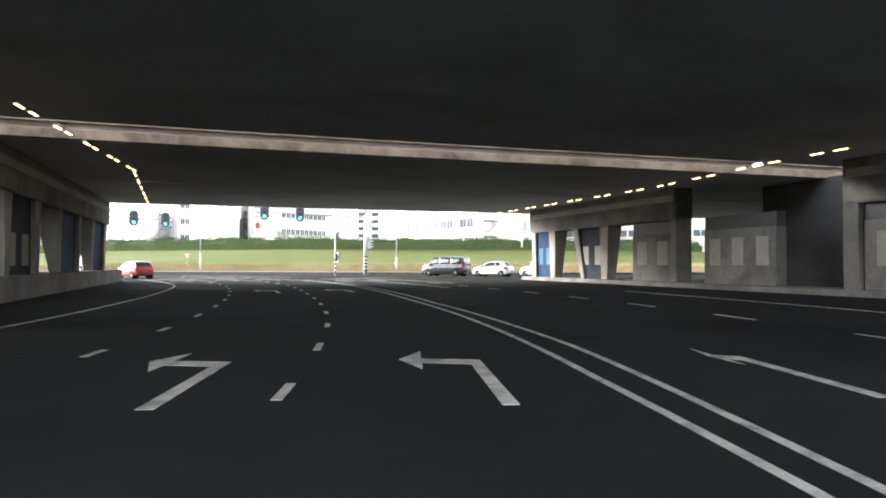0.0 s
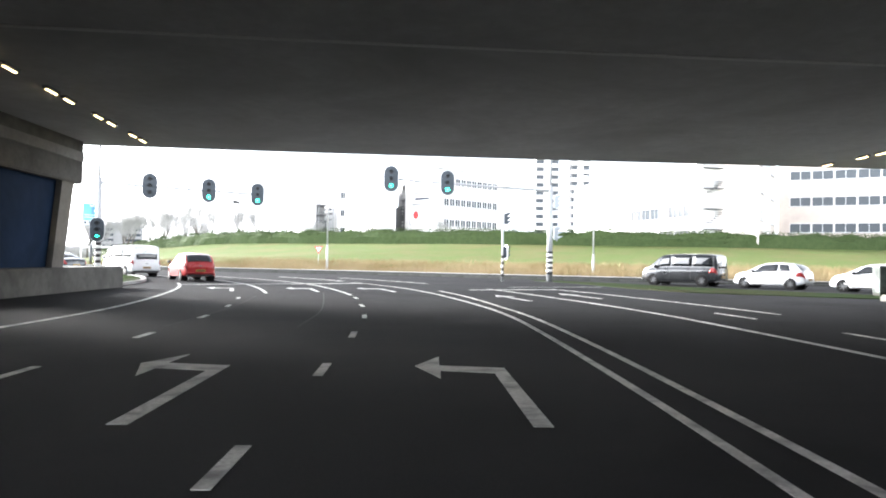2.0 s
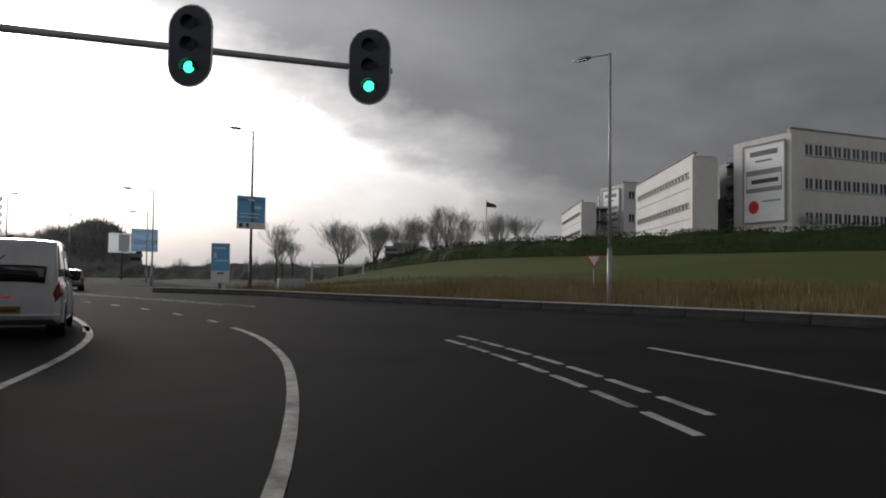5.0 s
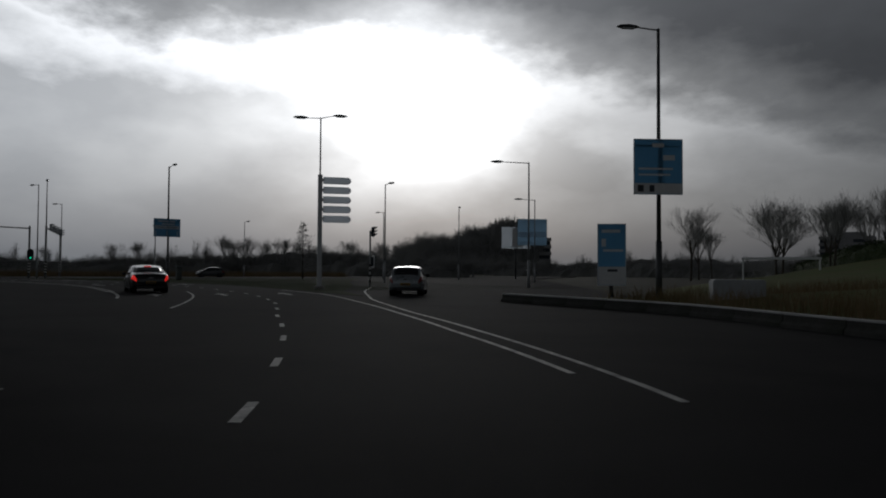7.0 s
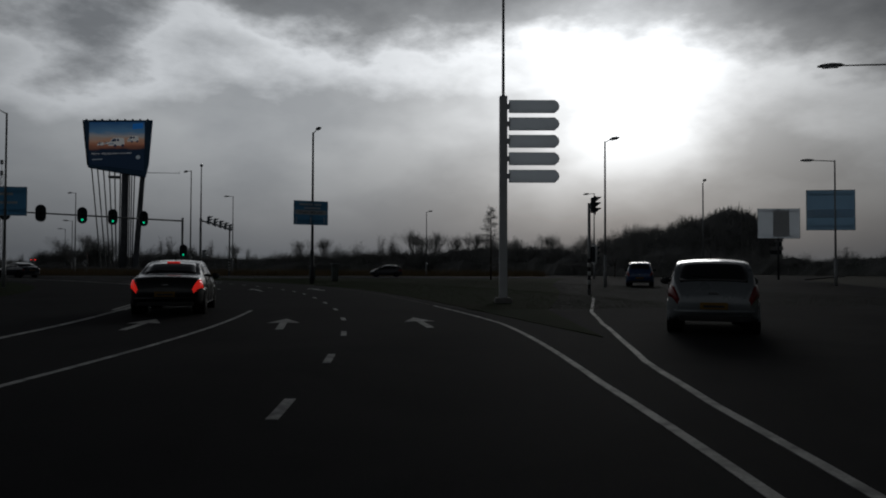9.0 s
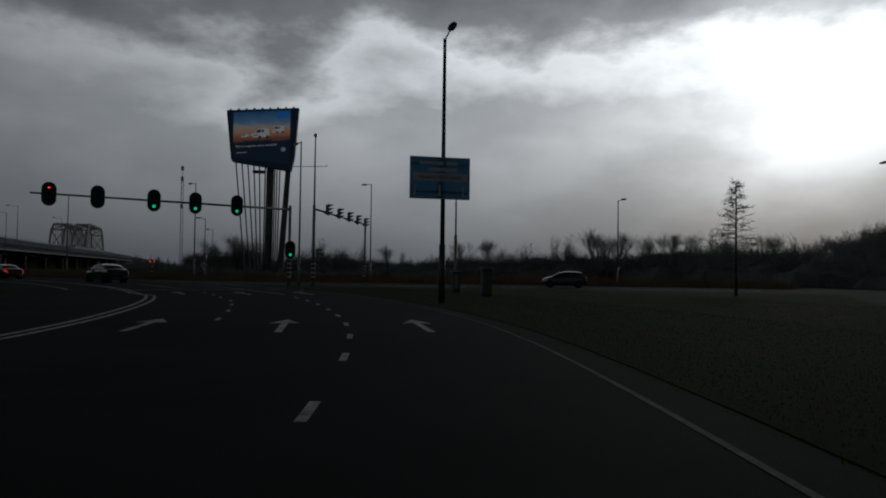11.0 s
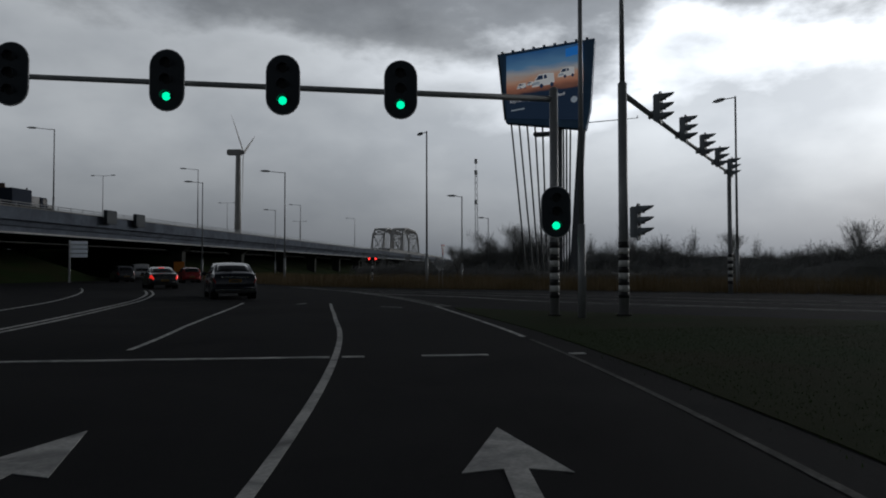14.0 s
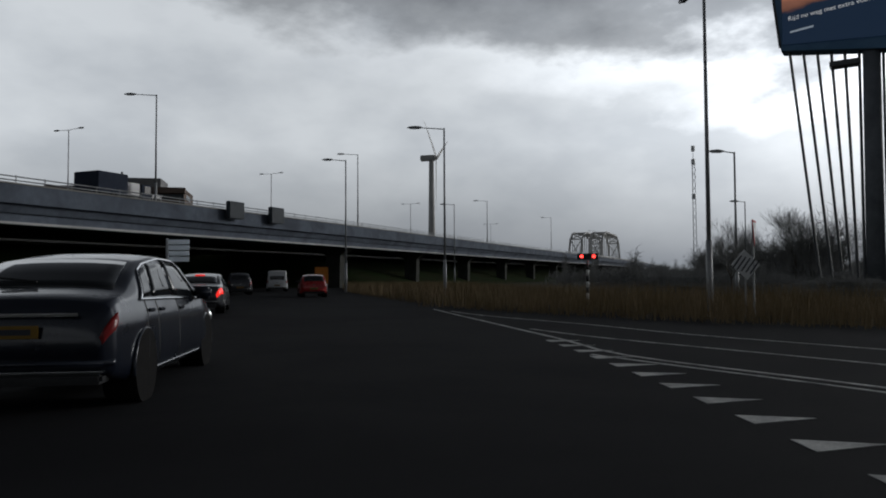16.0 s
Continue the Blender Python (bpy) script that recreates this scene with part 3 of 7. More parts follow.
for s, long, shift in ((120.3, 3.0, 0.0), (143.8, 3.8, -0.1), (167.1, 4.2, -0.35)):
    arrow(s, 0.52 if s > 160 else 0.65, 0, long)
    arrow(s, -2.5 + shift * 0.8, 0, long)
    arrow(s + 0.3, -5.6 + shift, 0, long)

# tar-filled joint where two lanes of asphalt meet
for points in ([lane(40, -2.2), lane(44, -2.05), lane(48, -1.9), lane(52, -1.65), lane(55, -1.4)], [lane(40, -4.6), lane(46, -4.3), lane(52, -3.9)]):
    bm = bmesh.new()
    strip(bm, smooth_line([p[:2] for p in points]), 0.035, 0.0003, 0.003)
    solo("tar_seam", bm, SEAL, "grey tar seam in the asphalt", "tar seam", "tar seams", "structure")


# ---- verges, kerbs and the grass on them ----
def kerbed_verge(name, outline, label, height=0.03, mat=GRASS):
    """A raised lawn."""
    bm = bmesh.new()
    slab(bm, outline, -0.1, height)
    ob = solo(name, bm, mat, label, "verge", "grass verges", "structure")
    return ob


def kerb_stones(points, parent_label, gap=0.01, length=1.0, height=0.14, deep=0.16):
    home = tagged(new("kerb"), parent_label, "kerb", "kerbs", "structure")
    spots = smooth_line([p[:2] for p in points], length)
    mesh = None
    for a, b in zip(spots, spots[1:]):
        mid, way = (a + b) / 2, math.degrees(math.atan2(b[1] - a[1], b[0] - a[0]))
        at = pose(mid[0], mid[1], 0, 0, 0, way)
        if mesh is None:
            ob = part("kerb_stone", B(-length / 2 + gap, length / 2 - gap, -deep / 2, deep / 2, -0.08, height, 0.02), KERB, home, at=at)
            mesh = ob.data
        else:
            part("kerb_stone", mesh, None, home, at=at)


def blades(name, label, spots, mat, low, high, wide, lean=0.35, category="grass", per=1):
    """A stand of thin bent blades, three points each side, as one mesh."""
    verts, faces = [], []
    rnd = random.Random(len(spots))
    for x, y, z in spots:
        for _ in range(per):
            h, w, turn = rnd.uniform(low, high), wide * rnd.uniform(0.6, 1.3), rnd.uniform(0, math.tau)
            dx, dy = w * math.cos(turn), w * math.sin(turn)
            lx, ly = rnd.uniform(-lean, lean) * h, rnd.uniform(-lean, lean) * h
            px, py = x + rnd.uniform(-0.25, 0.25), y + rnd.uniform(-0.25, 0.25)
            k = len(verts)
            verts += [(px - dx, py - dy, z), (px + dx, py + dy, z), (px + dx * 0.7 + lx * 0.35, py + dy * 0.7 + ly * 0.35, z + h * 0.55), (px - dx * 0.7 + lx * 0.35, py - dy * 0.7 + ly * 0.35, z + h * 0.55), (px + lx, py + ly, z + h)]
            faces += [(k, k + 1, k + 2, k + 3), (k + 3, k + 2, k + 4)]
    mesh = bpy.data.meshes.new(name)
    mesh.from_pydata(verts, [], faces)
    mesh.materials.append(mat)
    ob = new(name, mesh)
    return tagged(ob, label, category, kind="stuff")


def scatter(points, low, high, count, z, seed=1):
    """Places at random between two offsets to the right of a line."""
    rnd = random.Random(seed)
    p = smooth_line([q[:2] for q in points], 0.5)
    a, b = offset_line(p, low), offset_line(p, high)
    out = []
    for _ in range(count):
        k, u = rnd.randrange(len(p)), rnd.random()
        q = a[k] + (b[k] - a[k]) * u
        out.append((q[0], q[1], z(q[0], q[1]) if callable(z) else z))
    return out


# verge between the lane and the road from the north
INNER = [lane(s, 3.0) for s in range(126, 183, 3)]
V1 = [lane(118, 3.6)[:2]] + [p[:2] for p in INNER] + [lane(185, 2.95)[:2], lane(187.5, 3.0)[:2], (-133.25, 52.1), (-133.0, 54.4), (-133.2, 60), (-133.8, 72), (-134, 98), (-120, 93.5), (-104, 89), (-92, 86.4), (-84, 84.2), (-76, 81.8)]
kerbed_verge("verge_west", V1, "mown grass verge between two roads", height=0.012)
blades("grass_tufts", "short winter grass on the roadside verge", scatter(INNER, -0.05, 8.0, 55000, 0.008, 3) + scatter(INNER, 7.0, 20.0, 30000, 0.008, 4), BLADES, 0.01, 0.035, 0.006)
# verge on the right before the first junction, and the traffic island on the left
V2 = [(-9.3, 75.4), (-5.9, 70.6), (-3.1, 64.4), (-0.5, 60.6), (5.0, 58.9), (8.0, 58.6), (30.0, 66.0), (30, 68.5), (14, 63.2), (8.0, 62.6), (4.0, 65.4), (0.2, 68.4), (-4.2, 73.0), (-8.0, 76.6)]
kerbed_verge("verge_east", V2, "mown grass verge beside the viaduct")
V3 = [tuple(p) for p in smooth_line([(-23.6, 50.0), (-25.3, 54.3), (-27.6, 58.2), (-31.0, 62.2), (-34.5, 64.6), (-40.5, 66.4), (-45, 65), (-46.5, 60.5), (-43, 54), (-34, 47.5), (-27, 45.8), (-23.8, 48.4)], 1.0)]
kerbed_verge("verge_corner", V3, "grass corner beside the curving lanes", height=0.11)
blades("grass_tufts", "short winter grass on the junction corner", scatter([(-23.8, 50.4), (-25.5, 54.4), (-28, 58.6), (-31.5, 62.2), (-40, 65.8)], -5.0, -0.1, 6000, 0.1, 5), BLADES, 0.05, 0.15, 0.008)
kerb_stones([(-23.4, 50.0), (-25.1, 54.4), (-27.4, 58.3), (-30.9, 62.4), (-34.4, 64.8), (-40.5, 66.6), (-46.2, 65.2)], "pale concrete kerb round the corner")
# lawn on the inner side of the curve
V4 = [lane(s, -13.5)[:2] for s in range(96, 178, 4)] + [tuple(p) for p in smooth_line([tuple(lane(177, -13.8)[:2]), (-121.5, 31), (-116, 19), (-100, 12.5), (-78, 22), (-58, 31), (-46.5, 40), (-47, 50), (-54, 58)], 2.0)[1:]]
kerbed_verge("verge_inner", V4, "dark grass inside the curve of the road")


# ---- the embankment behind the junction ----
BARRIER = [(62, 92), (30, 80), (10, 77.5), (-8, 79), (-22, 82.3), (-32, 83.8), (-44, 85.0), (-51, 86.2), (-57, 85.6), (-62.5, 84.6)]
CREST = [(85, 168), (45, 142), (6, 128), (-22, 124), (-46, 128), (-58, 131), (-68, 134), (-78, 138), (-92, 146), (-105, 155), (-125, 172)]
CREST_UP = [3.6, 3.7, 3.7, 3.7, 3.7, 3.7, 3.6, 3.2, 2.4, 1.5, 0.4]


def make_embankment():
    foot = smooth_line([(p[0], p[1] + 1.0) for p in BARRIER] + [(-62, 93.5), (-74, 104), (-100, 132), (-150, 185)], 1.0)
    top = smooth_line([(*p, u) for p, u in zip(CREST, CREST_UP)], 1.0)
    bm, rings, count = bmesh.new(), [], 120
    for k in range(count + 1):
        a = foot[min(int(k / count * (len(foot) - 1)), len(foot) - 1)]
        b = top[min(int(k / count * (len(top) - 1)), len(top) - 1)]
        ring = []
        for u, rise in ((0, 0.0), (0.001, 0.08), (0.06, 0.16), (0.14, 0.3), (0.3, 0.95), (0.5, 1.85), (0.75, 2.95), (0.92, 3.6), (1.0, 3.75), (1.25, 3.8), (2.6, 3.8)):
            x, y = a[0] + (b[0] - a[0]) * u, a[1] + (b[1] - a[1]) * u
            h = rise * b[2] / 3.75 + 0.12 * (noise.noise((x * 0.12, y * 0.12, 0)) if 0.05 < u < 1 else 0)
            ring.append((x, y, h if u else -0.1))
        rings.append(ring)
    loft(bm, rings, closed=False, caps=False)
    solo("embankment", bm, BANK, "green grass embankment with a dry reedy foot", "embankment", kind="structure", smooth=True)
    return foot, top


FOOT, TOP = make_embankment()


def bank_height(x, y):
    d = np.linalg.norm(FOOT - (x, y), axis=1).min()
    return float(np.interp(d, (0, 2.5, 6, 13, 22), (0.1, 0.16, 0.28, 0.9, 1.8)))


blades("dry_reeds", "dry brown reeds along the foot of the embankment", scatter([(p[0], p[1] + 1) for p in BARRIER[:-1]], 0.3, 14.0, 80000, bank_height, 7), REEDS, 0.2, 0.7, 0.011, 0.3, "reeds")


def make_barrier():
    home = tagged(new("low_barrier"), "low weathered concrete barrier along the road", "barrier", kind="structure")
    spots = smooth_line(BARRIER, 2.0)
    shape = [(-0.16, -0.05), (-0.16, 0.1), (-0.08, 0.17), (-0.08, 0.3), (0.08, 0.3), (0.08, 0.17), (0.16, 0.1), (0.16, -0.05)]
    mesh = None
    for a, b in zip(spots, spots[1:]):
        mid, way = (a + b) / 2, math.degrees(math.atan2(b[1] - a[1], b[0] - a[0]))
        at = pose(mid[0], mid[1], 0, 0, 0, way)
        if mesh is None:
            bm = prism(bmesh.new(), shape, 1.97, Matrix.Rotation(radians(-90), 4, "Z") @ Matrix.Translation((0, -0.985, 0)))
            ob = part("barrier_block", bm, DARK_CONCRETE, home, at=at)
            mesh, cap = ob.data, part("coping", B(-0.985, 0.985, -0.11, 0.11, 0.3, 0.345, 0.012), SOFFIT, ob, "pale coping").data
        else:
            ob = part("barrier_block", mesh, None, home, at=at)
            part("coping", cap, None, ob, "pale coping")


make_barrier()

# ---- the viaduct ----
def deg(dx, dy):
    return math.degrees(math.atan2(dy, dx))


EDGE = smooth_line([(140, 104), (80, 84.8), (40, 71.6), (7.4, 60.4), (-23.7, 49.4), (-80, 26.5), (-151, -6.5), (-245, -52), (-400, -127), (-620, -240)], 2.0)
UNDER, DECK = 5.45, 6.75


def deck(name, near, far, label, edge_mat, first=0, last=None, slab_mat=SOFFIT, web=False):
    """A stretch of deck between two distances behind the front edge. Its edges are rounded,
    or, on the far side with web, an upright face, a recess and an edge beam over it."""
    home = tagged(new(name), label, "viaduct", "viaduct decks", "structure")
    a, b = offset_line(EDGE, -far)[first:last], offset_line(EDGE, -near)[first:last]
    bm = bmesh.new()
    rings = []
    back = ((0.3, DECK), (0.3, UNDER + 0.5), (0.3, UNDER + 0.3), (0.34, UNDER)) if web else ((0, DECK), (0, UNDER + 0.55), (0.35, UNDER + 0.45), (0.6, UNDER))
    for p, q in zip(a, b):
        w = (q - p) / np.linalg.norm(q - p)
        ring = []
        for base, shift, z in [(p, d, z) for d, z in back] + [(q, -0.6, UNDER), (q, -0.35, UNDER + 0.45), (q, 0, UNDER + 0.55), (q, 0, DECK)]:
            ring.append((*(base + w * shift), z))
        rings.append(ring)
    loft(bm, rings)
    part("deck_slab", bm, slab_mat, home)
    bm = bmesh.new()
    strip(bm, (a + b) / 2, far - near - 0.8, DECK - 0.05, DECK + 0.02)
    part("road_surface", bm, ASPHALT, home, "dark asphalt on the deck")
    if web:
        bm = bmesh.new()
        strip(bm, offset_line(a, 0.16), 0.28, UNDER + 0.004, UNDER + 0.32)
        part("web_face", bm, FASCIA, home, "weathered upright concrete face")
    for side, base in ((1, b), (-1, a)):
        bm = bmesh.new()
        strip(bm, offset_line(base, -0.14 * side), 0.3, UNDER + 0.55, UNDER + 1.1 if web and side < 0 else DECK + 0.42)
        part("edge_beam", bm, edge_mat if side > 0 else FASCIA, home, "weathered concrete edge beam")
    return home


# distances run to the south of the front edge
SPLIT = int(np.abs(EDGE[:, 0] + 72).argmin())
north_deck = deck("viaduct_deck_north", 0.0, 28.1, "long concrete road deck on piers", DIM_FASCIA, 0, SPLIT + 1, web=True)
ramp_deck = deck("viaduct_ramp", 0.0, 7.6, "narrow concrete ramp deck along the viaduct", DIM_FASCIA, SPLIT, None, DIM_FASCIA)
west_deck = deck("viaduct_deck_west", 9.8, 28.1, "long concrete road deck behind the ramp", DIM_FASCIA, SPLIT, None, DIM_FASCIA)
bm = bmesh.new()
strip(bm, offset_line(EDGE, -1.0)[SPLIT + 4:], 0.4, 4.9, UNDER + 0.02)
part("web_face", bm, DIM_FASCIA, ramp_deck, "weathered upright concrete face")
bm = bmesh.new()
strip(bm, offset_line(EDGE, -0.92)[SPLIT + 4:], 0.62, 4.74, 4.896)
part("lower_lip", bm, SOFFIT, ramp_deck, "pale concrete lip along the foot of the deck")
bm = bmesh.new()
strip(bm, offset_line(EDGE, -0.12)[SPLIT + 1:], 0.38, DECK + 0.424, DECK + 0.52)
part("coping", bm, CONCRETE, ramp_deck, "pale coping on the edge beam")
south_deck = deck("viaduct_deck_south", 30.8, 58.0, "second concrete road deck beside the first", FASCIA)


def make_railing():
    home = tagged(new("guard_rail"), "grey steel guard rail on the edge of the deck", "guard rail", kind="structure")
    spots = offset_line(EDGE, -0.15)
    for z, name in ((DECK + 0.92, "top_rail"), (DECK + 0.68, "rail")):
        bm = bmesh.new()
        for a, b in zip(spots, spots[1:]):
            rod(bm, (*a, z), (*b, z), 0.045, n=6, caps=False)
        part(name, bm, STEEL, home)
    mesh = None
    for p in spots[60:220]:
        at = Matrix.Translation((p[0], p[1], DECK + 0.5))
        if mesh is None:
            mesh = part("rail_post", R((0, 0, 0), (0, 0, 0.5), 0.035, n=6), STEEL, home, at=at).data
        else:
            part("rail_post", mesh, None, home, at=at)


make_railing()


def gap_fence():
    """Steel fence panels with many thin bars on the beam beside the gap between the decks."""
    home = tagged(new("bar_fence"), "pale steel fence with close upright bars on the deck edge", "fence", kind="structure")
    spots = offset_line(EDGE, -28.1)[48:104]
    low, high, mesh = UNDER + 1.1, UNDER + 1.95, None
    for a, b in zip(spots, spots[1:]):
        mid, way, long = (a + b) / 2, deg(*(b - a)), float(np.linalg.norm(b - a))
        at = pose(mid[0], mid[1], 0, 0, 0, way)
        if mesh is None:
            bm = bmesh.new()
            for z in (low + 0.08, high - 0.04):
                box(bm, -long / 2, long / 2, -0.025, 0.025, z - 0.025, z + 0.025)
            for k in range(16):
                x = -long / 2 + long * (k + 0.5) / 16
                box(bm, x - 0.012, x + 0.012, -0.012, 0.012, low + 0.1, high - 0.06)
            box(bm, -long / 2, -long / 2 + 0.06, -0.035, 0.035, low - 0.02, high)
            mesh = part("fence_panel", bm, STEEL, home, at=at).data
        else:
            part("fence_panel", mesh, None, home, at=at)


def deck_joint(dist, width, drop):
    bm = bmesh.new()
    strip(bm, offset_line(EDGE, -dist)[40:120], width, UNDER - drop, UNDER + 0.02)
    solo("deck_joint", bm, WHITE_BAND, "pale strip along a joint under the deck", "deck joint", "deck joints", "structure")


deck_joint(15.2, 0.16, 0.015)


gap_fence()


def pier_wall(name, start, way, spots, base, label, low, caps, plinth, road, slim):
    """A row of blocks under a cap beam: legs that spread towards the top, panels between them, openings.
    spots: (from, to, kind) in metres from the front end; a leg also has its from and to at the foot.
    caps: stretches of the cap beam; low: the height of its underside; plinth: from and to;
    road: the side of the road; slim: how deep the legs are at the foot."""
    turn = math.degrees(math.atan2(way[1], way[0]))
    home = tagged(new(name), label, "pier row", "pier rows", "structure")
    home.matrix_world = pose(start[0], start[1], 0, 0, 0, turn)
    for a, b, y0, y1 in caps:
        beam = part("cap_beam", B(a, b, y0, y1, low, UNDER + 0.3, 0.05), PIER, home)
        part("ledge", B(a + 0.05, b - 0.05, y0 - 0.05, y1 + 0.05, UNDER - 0.75, UNDER - 0.4, 0.02), CONCRETE, beam, "pale ledge along the cap beam")
    part("plinth", B(*plinth, -1.1, 1.1, -0.05, base, 0.06), PIER, home, "low concrete plinth")
    for a, b, kind, *foot in spots:
        if kind == "leg":
            rings = [[(x0, 0.5 * road, z), (x1, 0.5 * road, z), (x1, (0.5 - deep) * road, z), (x0, (0.5 - deep) * road, z)] for x0, x1, deep, z in ((foot[0], foot[1], slim, base), (a, b, 1.0, low))]
            part("pier_leg", loft(bmesh.new(), rings), LEG, home, "spreading concrete leg")
        elif kind in ("blue", "slate", "plain"):
            blue = kind != "slate"
            panel = part("panel", B(a, b, min(0.12 * road, 0.3 * road), max(0.12 * road, 0.3 * road), base, low), BLUE_PANEL if blue else SLATE_PANEL, home, "blue painted infill panel" if blue else "slate grey infill panel")
            w = (b - a) / 2
            for k in range(0 if kind == "plain" else 2):
                x0 = a + w * k + w * 0.26
                part("poster", B(x0, x0 + w * 0.5, min(0.29 * road, 0.325 * road), max(0.29 * road, 0.325 * road), 1.2, 2.45, 0.01), POSTER_BLUE if blue else POSTER, panel, "faded framed poster")
        elif kind == "wall":
            wall = part("infill_wall", B(a, b, -0.3, 0.3, base, 3.0), PIER, home, "pale infill wall")
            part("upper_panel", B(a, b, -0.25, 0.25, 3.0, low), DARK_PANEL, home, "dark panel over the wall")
            count = max(2, int((b - a) / 1.6))
            for k in range(count):
                x0 = a + (b - a) * (k + 0.25) / count
                for y0, y1 in ((-0.33, -0.29), (0.29, 0.33)):
                    part("wall_panel", B(x0, x0 + (b - a) / count * 0.5, y0, y1, 1.2, 2.55, 0.015), POSTER, wall, "pale rectangular panel")
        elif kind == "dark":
            # added dark wall, its colour stands in for the dark of the recess
            part("rear_wall", B(a, b, 3.9, 4.5, -0.05, UNDER + 0.05), DARK_PANEL, home, "dark wall added to fill the recess behind the piers")
        elif kind == "column":
            part("column", B(a, b, -0.5, 0.5, 0, UNDER + 0.05), PIER, home, "square concrete column")


pier_wall("pier_row_east", (7.0, 58.0), (0.31, -0.951), [(1.55, 2.25, "leg", 1.9, 2.4), (2.25, 4.75, "blue"), (4.6, 5.65, "leg", 4.9, 5.55), (8.35, 9.0, "leg", 9.5, 9.9), (9.0, 12.2, "slate"), (11.95, 13.0, "leg", 12.15, 12.85), (15.5, 19.5, "wall"), (19.5, 20.0, "column"), (22.1, 27.0, "wall"), (21.6, 31.2, "dark"), (30.8, 31.5, "column"), (31.6, 36, "wall"), (38, 40, "leg", 38.3, 39.7), (44, 46, "leg", 44.3, 45.7), (50, 52, "leg", 50.3, 51.7)], 0.26, "concrete pier row with panels and openings under the deck", 3.68, ((1.45, 20.0, -0.6, 0.6), (31.0, 52, -0.6, 0.6)), (0.9, 52.0), -1, 0.62)
pier_wall("pier_row_west", (-23.5, 49.0), (0.3, -0.954), [(1.4, 2.3, "leg", 2.1, 2.9), (2.3, 7.0, "plain"), (6.2, 7.0, "leg", 6.9, 7.4), (10.5, 11.2, "leg", 11.0, 11.5), (11.0, 16.0, "plain"), (15.6, 16.6, "leg", 15.9, 16.4), (19.8, 20.8, "leg", 20.2, 20.7), (20.6, 24.5, "slate"), (24.3, 25.4, "leg", 24.6, 25.2), (33, 35, "leg", 33.3, 34.7), (39, 41, "leg", 39.3, 40.7), (45, 47, "leg", 45.3, 46.7)], 0.85, "concrete pier row on a raised plinth under the deck", 3.88, ((0.9, 26.5, -0.6, 0.6), (32.0, 47, -0.6, 0.6)), (-1.8, 47.0), 1, 0.4)


def tube_light(x, y, turn):
    ob = thing("tunnel_light", "lit fluorescent tube light under the concrete deck", "light", "tunnel lights", (x, y, UNDER), turn)
    part("housing", B(-0.08, 0.08, -0.36, 0.36, -0.08, 0.02, 0.015), STEEL, ob)
    part("tube", B(-0.03, 0.03, -0.3, 0.3, -0.105, -0.075, 0.01), TUBE, ob, "glowing tube")
    return ob


first = None
for (xa, ya), (xb, yb), count in (((-9.8, 12.5), (-13.5, 31.0), 20), ((-13.9, 32.0), (-20.3, 49.0), 18), ((16.0, 19.0), (13.3, 28.5), 10), ((13.1, 29.5), (11.2, 38.5), 9), ((10.9, 39.3), (6.9, 50.8), 12), ((6.6, 51.6), (4.6, 57.6), 7)):
    for k in range(count):
        u = k / (count - 1)
        x, y = xa + (xb - xa) * u, ya + (yb - ya) * u
        turn = math.degrees(math.atan2(xa - xb, yb - ya))
        if k % 3 == 2:
            continue
        first = copy_thing(first, pose(x, y, UNDER, 0, 0, turn)) if first else tube_light(x, y, turn)

# piers of the viaduct further along
def round_pier(x, y, turn):
    ob = tagged(new("viaduct_pier"), "stout concrete pier carrying the viaduct", "pier", "viaduct piers", "structure")
    ob.matrix_world = pose(x, y, 0, 0, 0, turn)
    bm = bmesh.new()
    loft(bm, [[(sx * w, sy * d, z) for sx, sy in ((-1, -1), (1, -1), (1, 1), (-1, 1))] for w, d, z in ((0.55, 0.9, -0.1), (0.55, 1.0, 3.9), (0.65, 2.6, 5.0), (0.65, 2.8, UNDER + 0.05))])
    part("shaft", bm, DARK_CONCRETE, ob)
    return ob


south_line, pier = offset_line(EDGE, -3.8), None
back_line = offset_line(EDGE, -38.0)
for k in range(96, len(EDGE) - 120, 11):
    for spots in (south_line, back_line):
        w = spots[k + 1] - spots[k]
        if -166 < spots[k][0] < -122:
            continue
        at = (spots[k][0], spots[k][1], math.degrees(math.atan2(w[1], w[0])))
        pier = copy_thing(pier, pose(at[0], at[1], 0, 0, 0, at[2])) if pier else round_pier(*at)
# solid end of the viaduct and the slope under it
bm = bmesh.new()
lower = offset_line(EDGE, -9.0)[84:300]
rings = []
for k, p in enumerate(lower):
    w = lower[min(k + 1, len(lower) - 1)] - lower[max(k - 1, 0)]
    w = np.array((w[1], -w[0])) / np.linalg.norm(w)
    d = min(1.0, max(0.0, (-60 - p[0]) / 60)) * min(1.0, max(0.0, abs(p[0] + 171) - 8) / 5)
    rings.append([(*(p + w * 8), -0.11), (*(p + w * 1), 2.3 * d - 0.11), (*(p - w * 6), 4.4 * d - 0.11), (*(p - w * 14), 4.75 * d - 0.11), (*(p - w * 44), 4.7 * d - 0.11), (*(p - w * 60), -0.11)])
loft(bm, rings, closed=False, caps=False)
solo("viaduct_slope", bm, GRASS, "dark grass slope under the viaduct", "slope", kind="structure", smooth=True)


